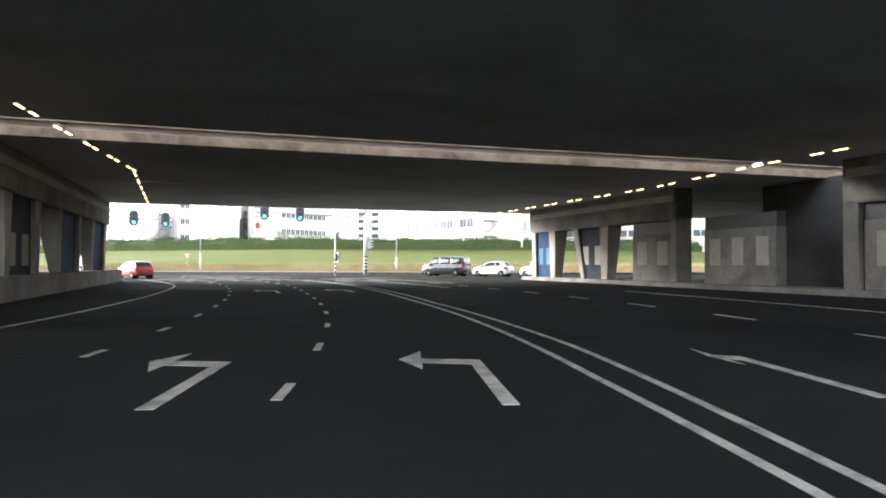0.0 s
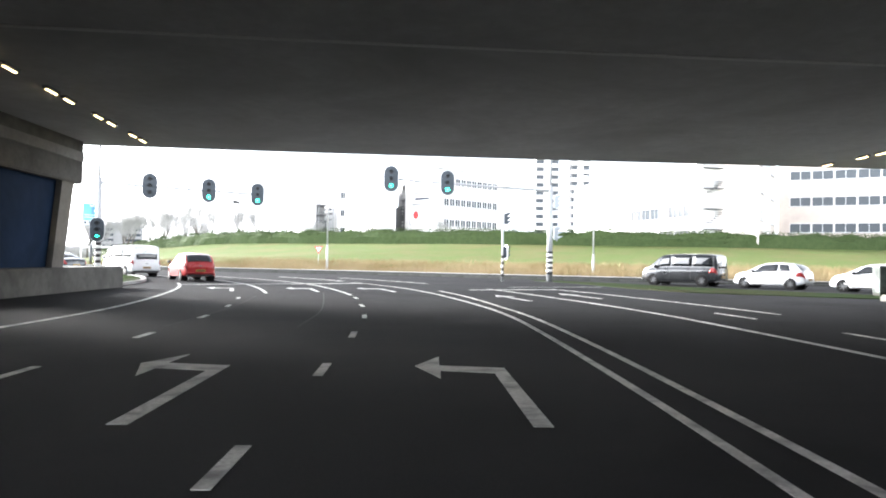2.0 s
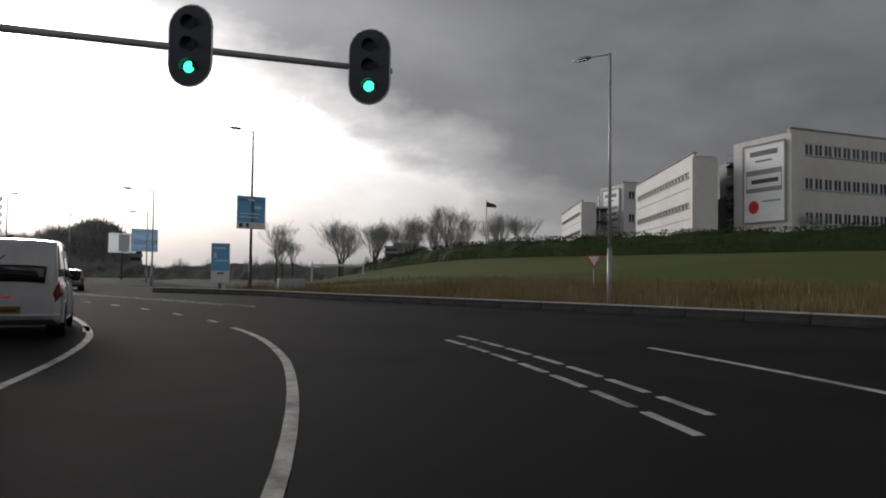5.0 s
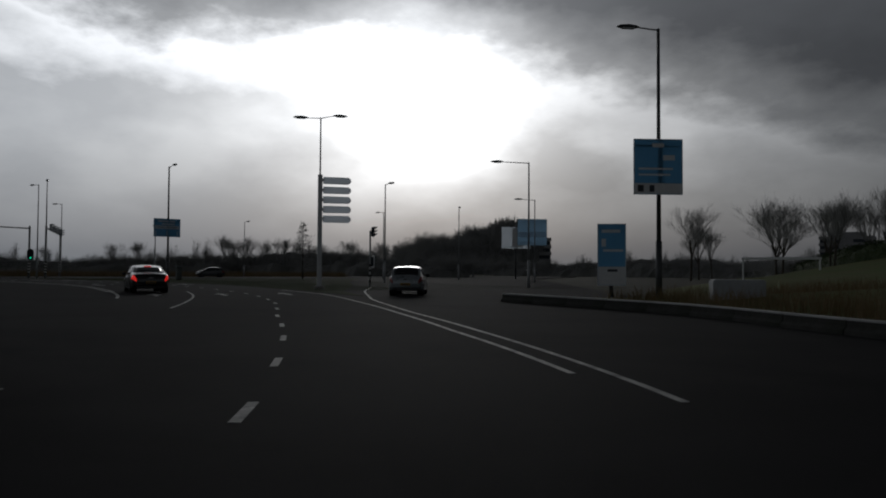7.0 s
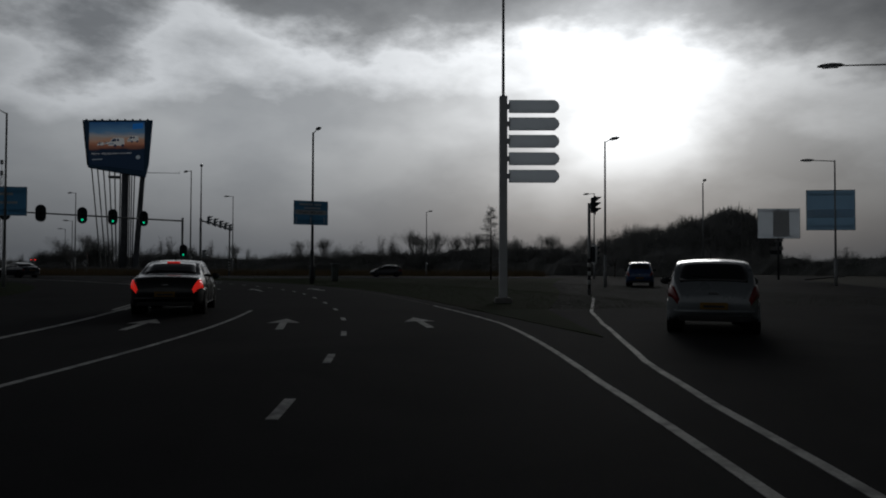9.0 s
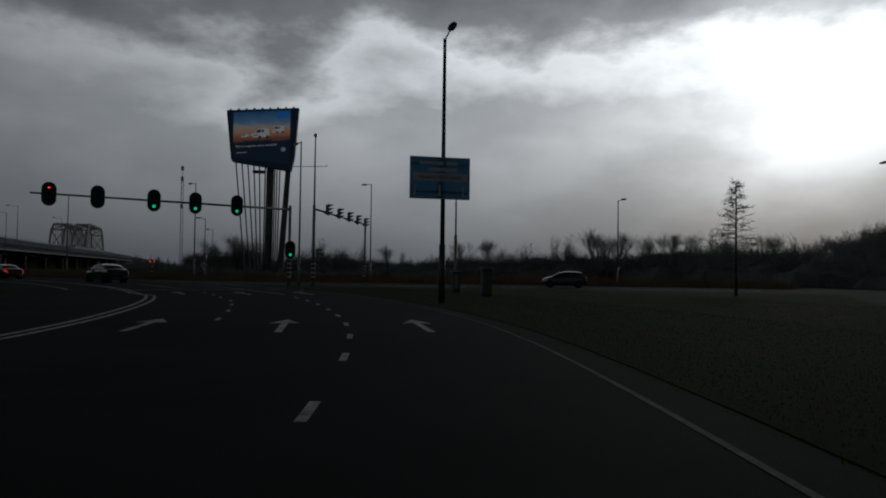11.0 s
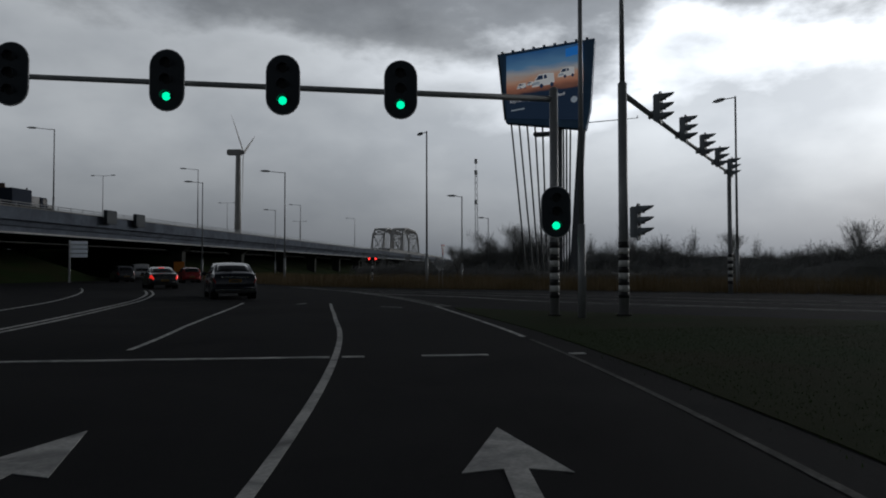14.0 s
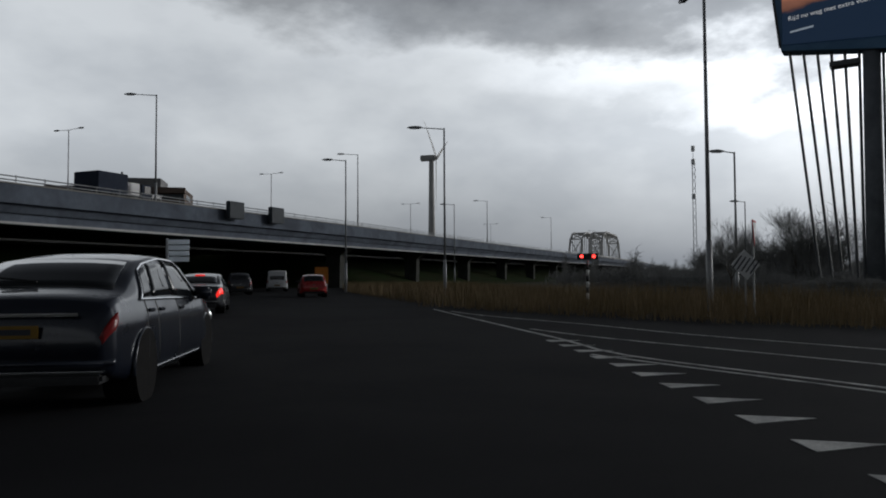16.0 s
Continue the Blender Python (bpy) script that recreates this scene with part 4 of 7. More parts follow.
def gantry_cabinet(k):
    p = EDGE[k]
    w = EDGE[k + 1] - EDGE[k]
    turn = math.degrees(math.atan2(w[1], w[0]))
    ob = thing("gantry_box", "dark equipment box hung on the edge of the viaduct", "equipment box", "gantry boxes", (p[0], p[1], 0), turn)
    part("box", B(-1.0, 1.0, -0.75, -0.3, 6.45, 7.95, 0.05), SIGNAL, ob)
    part("bracket", B(-0.1, 0.1, -0.36, 0.0, 7.0, 7.2), STEEL, ob)


for x in (-160.2, -165.4):
    gantry_cabinet(int(np.abs(EDGE[:, 0] - x).argmin()))


# ---- lamp posts, masts and signs ----
def lamp_head(name, bm_parent, x, y, z, turn, mat):
    at = pose(x, y, z, 0, 0, turn)
    bm = bmesh.new()
    loft(bm, [[(px, w * math.cos(a), h * math.sin(a) * (1 if math.sin(a) > 0 else 0.35)) for a in [math.tau * k / 10 for k in range(10)]] for px, w, h in ((-0.05, 0.05, 0.05), (0.1, 0.13, 0.1), (0.4, 0.17, 0.13), (0.75, 0.13, 0.1), (0.92, 0.04, 0.04))])
    head = part("lamp_head", bm, mat, bm_parent, "oval lamp head", True, at)
    part("lens", B(0.15, 0.72, -0.1, 0.1, -0.065, -0.03, 0.01), LAMP_CLEAR, head)


def street_lamp(x, y, top, turn, arm=1.1, base=0.0, mat=POLE, label="tall grey street lamp with one arm", heads=1, wide=1.0):
    """A stepped tapering pole; the arm points along turn."""
    ob = thing("street_lamp", label, "street lamp", "street lamps", (x, y, base), turn)
    h = top - base
    bm = bmesh.new()
    rod(bm, (0, 0, -0.1), (0, 0, h * 0.22), 0.105 * wide, 0.1 * wide, 12)
    rod(bm, (0, 0, h * 0.22), (0, 0, h), 0.075 * wide, 0.05 * wide, 12)
    part("pole", bm, mat, ob, smooth=True)
    for k in range(heads):
        q = 1 - 2 * k
        part("arm", R((0, 0, h - 0.06), (arm * q, 0, h + 0.02), 0.035, 0.028, 8), mat, ob)
        lamp_head("lamp_head", ob, arm * q, 0, h + 0.02, 0 if q > 0 else 180, mat)
    part("service_door", B(-0.05 * wide, 0.05 * wide, -0.112 * wide, -0.098 * wide, 0.6, 1.1), mat, ob)
    return ob


def bars(parent, w, rows, y, mat):
    """Unreadable writing as plain bars: rows of (z, height, [(from, to), ...])."""
    for z, h, runs in rows:
        for a, b in runs:
            part("text_bar", B(a * w, b * w, y - 0.006, y, z, z + h), mat, parent)


def road_sign(x, y, turn, low, high, wide, mat, label, frame_mat=SIGN_WHITE, pole=True, pole_mat=DARK_POLE, pole_top=None, name="road_sign"):
    """A panel facing local -y, framed, on a pole behind it."""
    ob = thing(name, label, "road sign", "road signs", (x, y, 0), turn)
    panel = part("panel", B(-wide / 2, wide / 2, -0.03, 0.0, low, high, 0.006), mat, ob)
    t = 0.035
    for a, b, c, d in ((-wide / 2, wide / 2, low, low + t), (-wide / 2, wide / 2, high - t, high), (-wide / 2, -wide / 2 + t, low + t, high - t), (wide / 2 - t, wide / 2, low + t, high - t)):
        part("border", B(a, b, -0.036, -0.03, c, d), frame_mat, panel)
    for z in (low + 0.3, high - 0.3):
        part("rail", B(-wide * 0.46, wide * 0.46, 0.0, 0.05, z - 0.03, z + 0.03), STEEL, ob)
    if pole:
        part("pole", R((0, 0.17, -0.1), (0, 0.17, pole_top or high), 0.11, 0.1, 12), pole_mat, ob, smooth=True)
    return ob, panel


def striped_pole(parent, height, r, bands=(0.5, 0.17, 9), at=(0, 0), mat=POLE):
    """A signal pole with black and white bands near the foot."""
    x, y = at
    part("pole", R((x, y, -0.1), (x, y, height), r, r * 0.9, 14), mat, parent, smooth=True)
    start, step, count = bands
    for k in range(count):
        part("band", R((x, y, start + k * step), (x, y, start + (k + 1) * step), r * 1.06, r * 1.06, 14), WHITE_BAND if k % 2 else BLACK_BAND, parent, smooth=True)


def stadium(w, h, n=10):
    r = w / 2
    out = [(r * math.cos(math.pi * k / n), h / 2 - r + r * math.sin(math.pi * k / n)) for k in range(n + 1)]
    return out + [(-x, -z) for x, z in out]


def signal_head(parent, at, lit=None, w=0.82, h=1.5, board=True, hood=0.14, arrow=False, case=None):
    """Three lamps on a rounded backing board; it faces local -y at the pose `at`."""
    case = case or (SIGNAL if board else GREY_HEAD)
    home = part("signal_head", prism(bmesh.new(), stadium(w * (1 if board else 0.55), h * (1 if board else 0.92)), 0.04), case, parent, "dark signal head" if board else "grey signal head", at=at)
    if board:
        rim = prism(bmesh.new(), stadium(w + 0.05, h + 0.05), 0.03, Matrix.Translation((0, 0.015, 0)))
        part("rim", rim, SIGN_WHITE, home, "pale outer rim")
    part("case", B(-w * 0.24, w * 0.24, 0.03, 0.22, -h * 0.38, h * 0.38, 0.03), case, home)
    for k, z in enumerate((h * 0.27, 0, -h * 0.27)):
        on = lit == k
        mat = (GREEN_LENS if k == 2 else RED_LENS) if on else DARK_LENS
        if on and arrow:
            head = prism(bmesh.new(), [(-0.085, z), (-0.005, z + 0.075), (-0.005, z + 0.026), (0.085, z + 0.026), (0.085, z - 0.026), (-0.005, z - 0.026), (-0.005, z - 0.075)], 0.012, Matrix.Translation((0, -0.022, 0)))
            part("lens_arrow", head, mat, home, "glowing green arrow" if k == 2 else "glowing red arrow")
            mat, on = DARK_LENS, False
        part("lens", R((0, -0.012, z), (0, 0.0, z), 0.105, 0.105, 16), mat, home, ("glowing green lens" if k == 2 else "glowing red lens") if on else "unlit lens")
        bm = bmesh.new()
        ring = [math.radians(a) for a in range(-20, 201, 20)]
        # long visors are cut back towards their lower ends
        loft(bm, [[(r * math.cos(a), y * (1 if hood < 0.2 else 0.3 + 0.7 * max(0.0, math.sin(a)) ** 0.7), z + r * math.sin(a)) for a in ring] for r, y in ((0.145, 0.0), (0.14, -hood), (0.132, -hood), (0.137, 0.0))], closed=False, caps=False)
        part("visor", bm, case, home)
    return home


def signal_gantry(x, y, turn, arm_len, arm_z, heads, label, pole_head=None, lamp_top=None, r=0.14, arm_mat=POLE, facing=0, side_head=None, upper_head=None, end_pole=False, pole_mat=POLE, board=True, arrow=False):
    """A pole with a long arm along local +x and heads (distance, lit) on it that face local -y, turned by `facing`."""
    ob = thing("signal_gantry", label, "traffic light", "traffic lights", (x, y, 0), turn)
    striped_pole(ob, arm_z + 0.25, r, mat=pole_mat)
    part("footing", R((0, 0, -0.05), (0, 0, 0.06), r * 1.6, r * 1.5, 12), DARK_CONCRETE, ob)
    part("arm", R((0, 0, arm_z), (arm_len, 0, arm_z + 0.05), 0.085, 0.06, 12), arm_mat, ob, smooth=True)
    part("cap", R((0, 0, arm_z + 0.25), (0, 0, arm_z + 0.33), r, r * 0.5, 12), arm_mat, ob)
    for d, lit in heads:
        at = Matrix.Translation((d, 0, arm_z + (0.02 if board else 0.22))) @ pose(0, 0, 0, 0, 0, facing) @ Matrix.Translation((0, -0.3, 0))
        signal_head(ob, at, lit, board=board, arrow=lit == 0) if board else signal_head(ob, at, lit, w=0.66, h=1.12, board=False, hood=0.4)
        part("clamp", B(d - 0.06, d + 0.06, -0.12, 0.1, arm_z - 0.1, arm_z + 0.14, 0.01), STEEL, ob)
    if pole_head is not None:
        z, lit = pole_head
        signal_head(ob, Matrix.Translation((0, 0, z)) @ pose(0, 0, 0, 0, 0, facing) @ Matrix.Translation((0, -r - 0.2, 0)), lit, w=0.76, h=1.36, arrow=arrow)
    for z, face in [v for v in (side_head, upper_head) if v is not None]:
        signal_head(ob, Matrix.Translation((0, 0, z)) @ pose(0, 0, 0, 0, 0, face) @ Matrix.Translation((0, -r - 0.3, 0)), None, w=0.6, h=1.1, board=False, hood=0.4)
    if lamp_top:
        part("upper_pole", R((0, 0, arm_z + 0.3), (0, 0, lamp_top), 0.075, 0.05, 12), pole_mat, ob, smooth=True)
        bm = bmesh.new()
        bmesh.ops.create_uvsphere(bm, u_segments=12, v_segments=8, radius=0.16, matrix=Matrix.Translation((0, 0, lamp_top + 0.1)))
        part("top_lamp", bm, LAMP_CLEAR, ob, smooth=True)
    if end_pole:
        striped_pole(ob, arm_z + 0.1, r * 0.85, at=(arm_len, 0), mat=pole_mat)
    return ob


# first junction: right-hand and left-hand gantries
turn = deg(-8.6, -7.5)
signal_gantry(-8.0, 73.4, turn, 11.9, 6.0, [(7.7, 2), (11.4, 2)], "grey traffic light gantry with two green signals over the lanes", lamp_top=11.5, r=0.19, facing=22 - turn, side_head=(3.2, 110 - turn), upper_head=(5.3, 110 - turn))
turn = deg(5.4, 8.4)
signal_gantry(-32.5, 60.9, turn, 10.4, 5.47, [(2.9, None), (6.6, 2), (10.0, 2)], "grey traffic light gantry with three signals over the lanes", pole_head=(2.75, 2), lamp_top=12.0, r=0.16, facing=28 - turn, arrow=True)
# second junction
turn = deg(11.0, -12.1)
signal_gantry(-131.0, 56.7, turn, 17.5, 5.95, [(4.2, 2), (7.2, 2), (10.0, 2), (13.55, None), (16.4, 0)], "grey traffic light gantry with green signals over the lanes", pole_head=(2.82, 2), r=0.125, facing=123 - turn)
turn = deg(-19.5, -0.9)
signal_gantry(-132.0, 58.3, turn, 19.5, 6.1, [(3.3, None), (7.2, None), (11.1, None), (14.8, None), (18.5, None)], "traffic light gantry with five signals facing the side road", lamp_top=11.8, r=0.135, facing=180 - turn, side_head=(2.55, 180 - turn), end_pole=True, board=False)


def small_signal(x, y, turn, height=4.2):
    ob = thing("traffic_light", "traffic light on a short black and white banded post", "traffic light", "traffic lights", (x, y, 0), turn)
    striped_pole(ob, height, 0.075, bands=(0.3, 0.2, 7))
    for z, face in ((height - 0.1, 0), (1.9, 25)):
        signal_head(ob, Matrix.Translation((0, 0, z)) @ pose(0, 0, 0, 0, 0, face) @ Matrix.Translation((0, -0.3, 0)), None, w=0.46, h=0.95, board=z < 2.5, hood=0.28, case=SIGNAL)
    return ob


small_signal(-10.96, 72.31, 100)
small_signal(-87.5, 86.6, 170, 4.3)


def crossing_light():
    ob = thing("crossing_signal", "black and white banded post with two red lights", "traffic light", "", (-156.4, 30.4, 0), 138)
    striped_pole(ob, 1.95, 0.06, bands=(0.1, 0.24, 7))
    part("bar", B(-0.42, 0.42, -0.04, 0.04, 1.95, 2.2, 0.02), BLACK, ob)
    for x in (-0.25, 0.25):
        part("lens", R((x, -0.055, 2.08), (x, -0.04, 2.08), 0.07, 0.07, 14), RED_LENS, ob, "glowing red lens")


crossing_light()

# (x, y, top, way of the arm, length of the arm, height of the foot)
for x, y, top, way, arm, base in ((-29.6, 86.9, 10.9, 170, 1.0, 0.2), (-100.0, 91.5, 9.5, 20, 0.5, 0.0), (-80.4, 96.6, 9.2, 250, 1.9, 0.0), (-155.1, 57.1, 10.9, 235, 0.8, 0.0), (-155.0, 36.4, 11.12, 235, 0.9, 0.0), (-153.6, 83.7, 8.9, 30, 0.5, 0.0), (-162.3, 15.1, 10.6, 320, 1.4, 0.0), (-5.7, 87.3, 8.6, 160, 0.4, 0.2), (-116.9, 106.2, 9.0, 340, 1.1, 0.0), (-102.9, 109.35, 9.0, 255, 1.4, 0.0), (-98.6, 55.15, 10.2, 0, 1.2, 0.0), (-130.76, 57.58, 11.2, 215, 1.1, 0.0), (-166.5, -2.1, 11.2, 320, 1.1, 0.0), (-201.0, -26.0, 11.5, 320, 1.1, 0.0), (-172.0, 29.1, 8.3, 320, 0.6, 0.0), (-200.6, 16.2, 8.4, 320, 0.6, 0.0), (-131.0, 100.5, 9.4, 200, 1.0, 0.0)):
    street_lamp(x, y, top, way, arm, base)
# lamps on the viaduct
for x, top, back, heads, way in ((-153.6, 15.7, 0.7, 1, 320), (-182.5, 16.0, 0.7, 1, 320), (-224.5, 15.0, 0.7, 1, 320), (-268.0, 15.5, 0.7, 1, 320), (-320.0, 15.5, 0.7, 1, 320), (-169.5, 19.0, 32.0, 2, 115), (-205.0, 19.0, 32.0, 2, 115), (-255.0, 19.0, 32.0, 2, 115), (-310.0, 18.0, 32.0, 2, 115), (-122.0, 16.0, 0.7, 1, 320), (-90.0, 16.0, 0.7, 1, 320)):
    k = int(np.abs(EDGE[:, 0] - x).argmin())
    p = offset_line(EDGE, -back)[k]
    street_lamp(p[0], p[1], top, way, 1.6, DECK, label="tall lamp post on the deck of the viaduct", heads=heads)

# the blue sign on its lamp post after the first junction
street_lamp(-58.9, 91.3, 11.6, 255, 0.9, wide=1.3, mat=DARK_POLE, label="dark street lamp that also carries a blue sign")
ob, panel = road_sign(-58.75, 91.15, 72.0, 4.5, 6.85, 2.1, BLUE_BOARD, "large blue information sign on a lamp post", pole=False)
bars(panel, 2.1, [(6.5, 0.16, [(-0.12, 0.12)]), (5.95, 0.22, [(0.1, 0.34)]), (5.55, 0.08, [(-0.4, 0.3)]), (5.3, 0.08, [(-0.4, 0.25)])], -0.03, SIGN_WHITE)
part("lower_strip", B(-1.02, 1.02, -0.037, -0.03, 4.55, 4.98), SIGN_WHITE, panel)
bars(panel, 2.1, [(4.62, 0.28, [(-0.42, -0.3), (-0.18, -0.08)])], -0.038, SIGN_DARK)
# the sign on its lamp post before the second junction
street_lamp(-107.6, 72.05, 11.1, 20, 1.0, wide=1.35, mat=DARK_POLE, label="dark street lamp that also carries a blue sign")
ob, panel = road_sign(-107.35, 71.95, 111.0, 4.3, 6.05, 2.55, BLUE_BOARD, "large blue direction sign with white writing on a lamp post", pole=False)
part("place_strip", B(-1.16, 1.16, -0.037, -0.03, 5.05, 5.37), SIGN_WHITE, panel)
bars(panel, 2.55, [(5.72, 0.14, [(-0.34, 0.05), (0.1, 0.3)]), (5.46, 0.13, [(-0.2, 0.28)]), (4.45, 0.42, [(-0.435, -0.405), (-0.02, 0.01), (0.37, 0.4)])], -0.03, SIGN_WHITE)


def text(parent, body, size, at, mat, name="lettering", align="CENTER", thick=0.004):
    """Writing as a mesh, facing local -y, centred at the place given."""
    curve = bpy.data.curves.new(name, "FONT")
    curve.body, curve.size, curve.align_x, curve.extrude = body, size, align, thick
    holder = new(name, curve)
    bpy.context.view_layer.update()
    mesh = bpy.data.meshes.new_from_object(holder.evaluated_get(bpy.context.evaluated_depsgraph_get()))
    bpy.data.objects.remove(holder)
    mesh.materials.clear()
    mesh.materials.append(mat)
    return part(name, mesh, None, parent, at=Matrix.Translation(at) @ pose(0, 0, 0, 90, 0, 0))


text(panel, "Havens 1000-2600", 0.24, (0, -0.04, 5.13), SIGN_DARK)
# the other blue and white signs round the bend
ob, panel = road_sign(-64.35, 92.7, 62.0, 0.55, 3.65, 1.4, BLUE_BOARD, "blue map board standing on the verge", pole_top=1.3)
part("lower_strip", B(-0.66, 0.66, -0.037, -0.03, 0.6, 1.5), SIGN_WHITE, panel)
bars(panel, 1.4, [(3.2, 0.16, [(-0.35, 0.3)]), (2.5, 0.4, [(-0.36, -0.2)]), (2.25, 0.12, [(-0.3, 0.4)])], -0.03, SIGN_WHITE)
bars(panel, 1.4, [(1.25, 0.12, [(-0.15, 0.2)])], -0.038, SIGN_DARK)
ob, panel = road_sign(-127.0, 119.4, 80.0, 4.4, 7.6, 4.4, BOARD, "pale framed sign panel on a pole", frame_mat=SIGN_DARK)
part("patch", B(-0.6, 1.1, -0.037, -0.03, 4.6, 7.4), SIGN_WHITE, panel)
ob, panel = road_sign(-103.2, 109.2, 76.0, 4.0, 6.9, 3.3, PALE_BLUE_BOARD, "blue and pale sign panel on a lamp post", frame_mat=SIGN_DARK, pole=False)
part("patch", B(-1.55, 1.55, -0.037, -0.03, 4.9, 5.5), BOARD, panel)
ob, panel = road_sign(-98.7, 55.0, 92.0, 4.2, 5.9, 2.6, BLUE_BOARD, "blue direction sign on a lamp post over the grass", pole=False)
bars(panel, 2.6, [(5.4, 0.14, [(-0.35, 0.2)]), (4.9, 0.14, [(-0.35, 0.3)])], -0.03, SIGN_WHITE)


def finger_post():
    """A tall post with five stacked direction boards and two lamps on top."""
    ob = thing("finger_post", "tall white post with five stacked grey direction boards", "direction sign", "", (-80.2, 81.2, 0), 84)
    part("box_post", B(-0.14, 0.14, -0.14, 0.14, 0.0, 7.45, 0.02), SIGN_WHITE, ob, "white square post")
    part("lamp_pole", R((0, 0.05, 7.4), (0, 0.05, 11.2), 0.055, 0.045), POLE, ob, smooth=True)
    for q in (-1, 1):
        part("lamp_arm", R((0, 0.05, 11.15), (0.85 * q, 0.05, 11.35 if q > 0 else 11.12), 0.03, 0.025, 8), POLE, ob)
        lamp_head("lamp_head", ob, 0.85 * q, 0.05, 11.35 if q > 0 else 11.12, 0 if q > 0 else 180, POLE)
    for k in range(5):
        z = 7.08 - 0.63 * k
        shape = [(0.2, z - 0.23), (1.85, z - 0.23), (1.98, z - 0.12), (2.02, z), (1.98, z + 0.12), (1.85, z + 0.23), (0.2, z + 0.23)]
        board = part("board", prism(bmesh.new(), shape, 0.08, Matrix.Translation((0, -0.04, 0))), BOARD, ob, "grey direction board")
        part("bracket", B(0.1, 0.24, -0.05, 0.05, z - 0.09, z + 0.09), SIGN_WHITE, board)
    part("base", B(-0.3, 0.3, -0.3, 0.3, -0.05, 0.2, 0.04), CONCRETE, ob)


finger_post()


def side_post(x, y, turn):
    ob = thing("direction_sign", "slim post with four small pale direction boards", "direction sign", "", (x, y, 0), turn)
    part("post", B(-0.08, 0.08, -0.06, 0.06, -0.1, 4.2, 0.01), SIGN_WHITE, ob)
    for k in range(4):
        part("board", B(0.1, 1.6, -0.04, 0.04, 3.75 - 0.42 * k, 4.1 - 0.42 * k, 0.02), BOARD, ob)


side_post(-152.2, -4.0, 140)


def yield_sign(x, y, turn, z=2.0):
    ob = thing("yield_sign", "white triangular give-way sign with a red border", "road sign", "road signs", (x, y, 0), turn)
    part("post", R((0, 0.05, 0), (0, 0.05, z + 0.4), 0.03, n=8), STEEL, ob)
    part("plate", prism(bmesh.new(), [(-0.45, z + 0.4), (0.45, z + 0.4), (0, z - 0.4)], 0.02), SIGN_RED, ob, "red triangular plate")
    part("face", prism(bmesh.new(), [(-0.32, z + 0.32), (0.32, z + 0.32), (0, z - 0.24)], 0.006, Matrix.Translation((0, -0.007, 0))), SIGN_WHITE, ob, "white inner triangle")


yield_sign(-34.6, 96.2, 40, 2.2)
yield_sign(-154.1, 38.35, 198, 2.55)


def striped_board(x, y, turn):
    ob = thing("diamond_sign", "white diamond board with diagonal stripes leaning on posts", "road sign", "road signs", (x, y, 0), turn)
    part("post", R((0, 0.05, 0), (0, 0.05, 2.0), 0.03, n=8), STEEL, ob)
    board = part("board", prism(bmesh.new(), [(-0.43, 1.6), (0.04, 1.14), (0.43, 1.6), (-0.04, 2.06)], 0.03), SIGN_WHITE, ob)
    for k in range(-2, 3):
        part("stripe", B(-0.022, 0.022, -0.006, 0.0, -0.24, 0.24, 0, Matrix.Translation((0.13 * k, 0, 1.6 - 0.04 * k)) @ Matrix.Rotation(radians(35), 4, "Y")), SIGN_DARK, board)


striped_board(-153.9, 38.15, 135)


def camera_mast(x, y):
    ob = thing("camera_mast", "slim grey mast with a white sensor box on top", "mast", "", (x, y, 0), 300)
    bm = bmesh.new()
    rod(bm, (0, 0, 0), (0, 0, 3.6), 0.1, 0.1, 12)
    rod(bm, (0, 0, 3.6), (0, 0, 6.7), 0.055, 0.045, 12)
    part("pole", bm, POLE, ob, smooth=True)
    part("sensor", B(-0.2, 0.2, -0.14, 0.14, 6.45, 6.9, 0.04), SIGN_WHITE, ob, "white sensor box")
    part("camera", R((0.27, 0, 6.1), (0.27, 0, 6.25), 0.09, 0.06), SIGN_WHITE, ob, "small dome camera")
    part("spikes", R((-0.14, 0, 5.5), (0.14, 0, 5.6), 0.012, n=6), STEEL, ob)


camera_mast(-122.7, 70.7)


def street_cabinet(x, y, turn, poster=True, wide=1.0, tall=1.22):
    ob = thing("utility_cabinet", "pale grey steel utility cabinet on the verge", "cabinet", "utility cabinets", (x, y, 0.1), turn)
    w = wide / 2
    part("body", B(-w, w, -0.25, 0.25, 0.06, tall, 0.02), CABINET, ob)
    part("roof", B(-w - 0.09, w + 0.09, -0.34, 0.34, tall, tall + 0.06, 0.02), SIGN_BACK, ob, "pale overhanging roof")
    part("base", B(-w + 0.02, w - 0.02, -0.23, 0.23, -0.1, 0.06), DARK_CONCRETE, ob)
    part("door_seam", B(-0.006, 0.006, -0.254, -0.25, 0.12, tall - 0.06), BLACK, ob)
    if poster:
        part("poster", B(-w * 0.75, w * 0.4, -0.262, -0.256, 0.2, tall - 0.15), POSTER, ob, "pasted poster")
    part("handle", B(w * 0.6, w * 0.68, -0.28, -0.25, 0.55, 0.75), BLACK, ob)


street_cabinet(-122.15, 70.8, 113, True, 0.46, 1.2)
street_cabinet(-116.2, 73.2, 108, False, 0.52, 1.4)
street_cabinet(8.3, 62.5, 20, False)

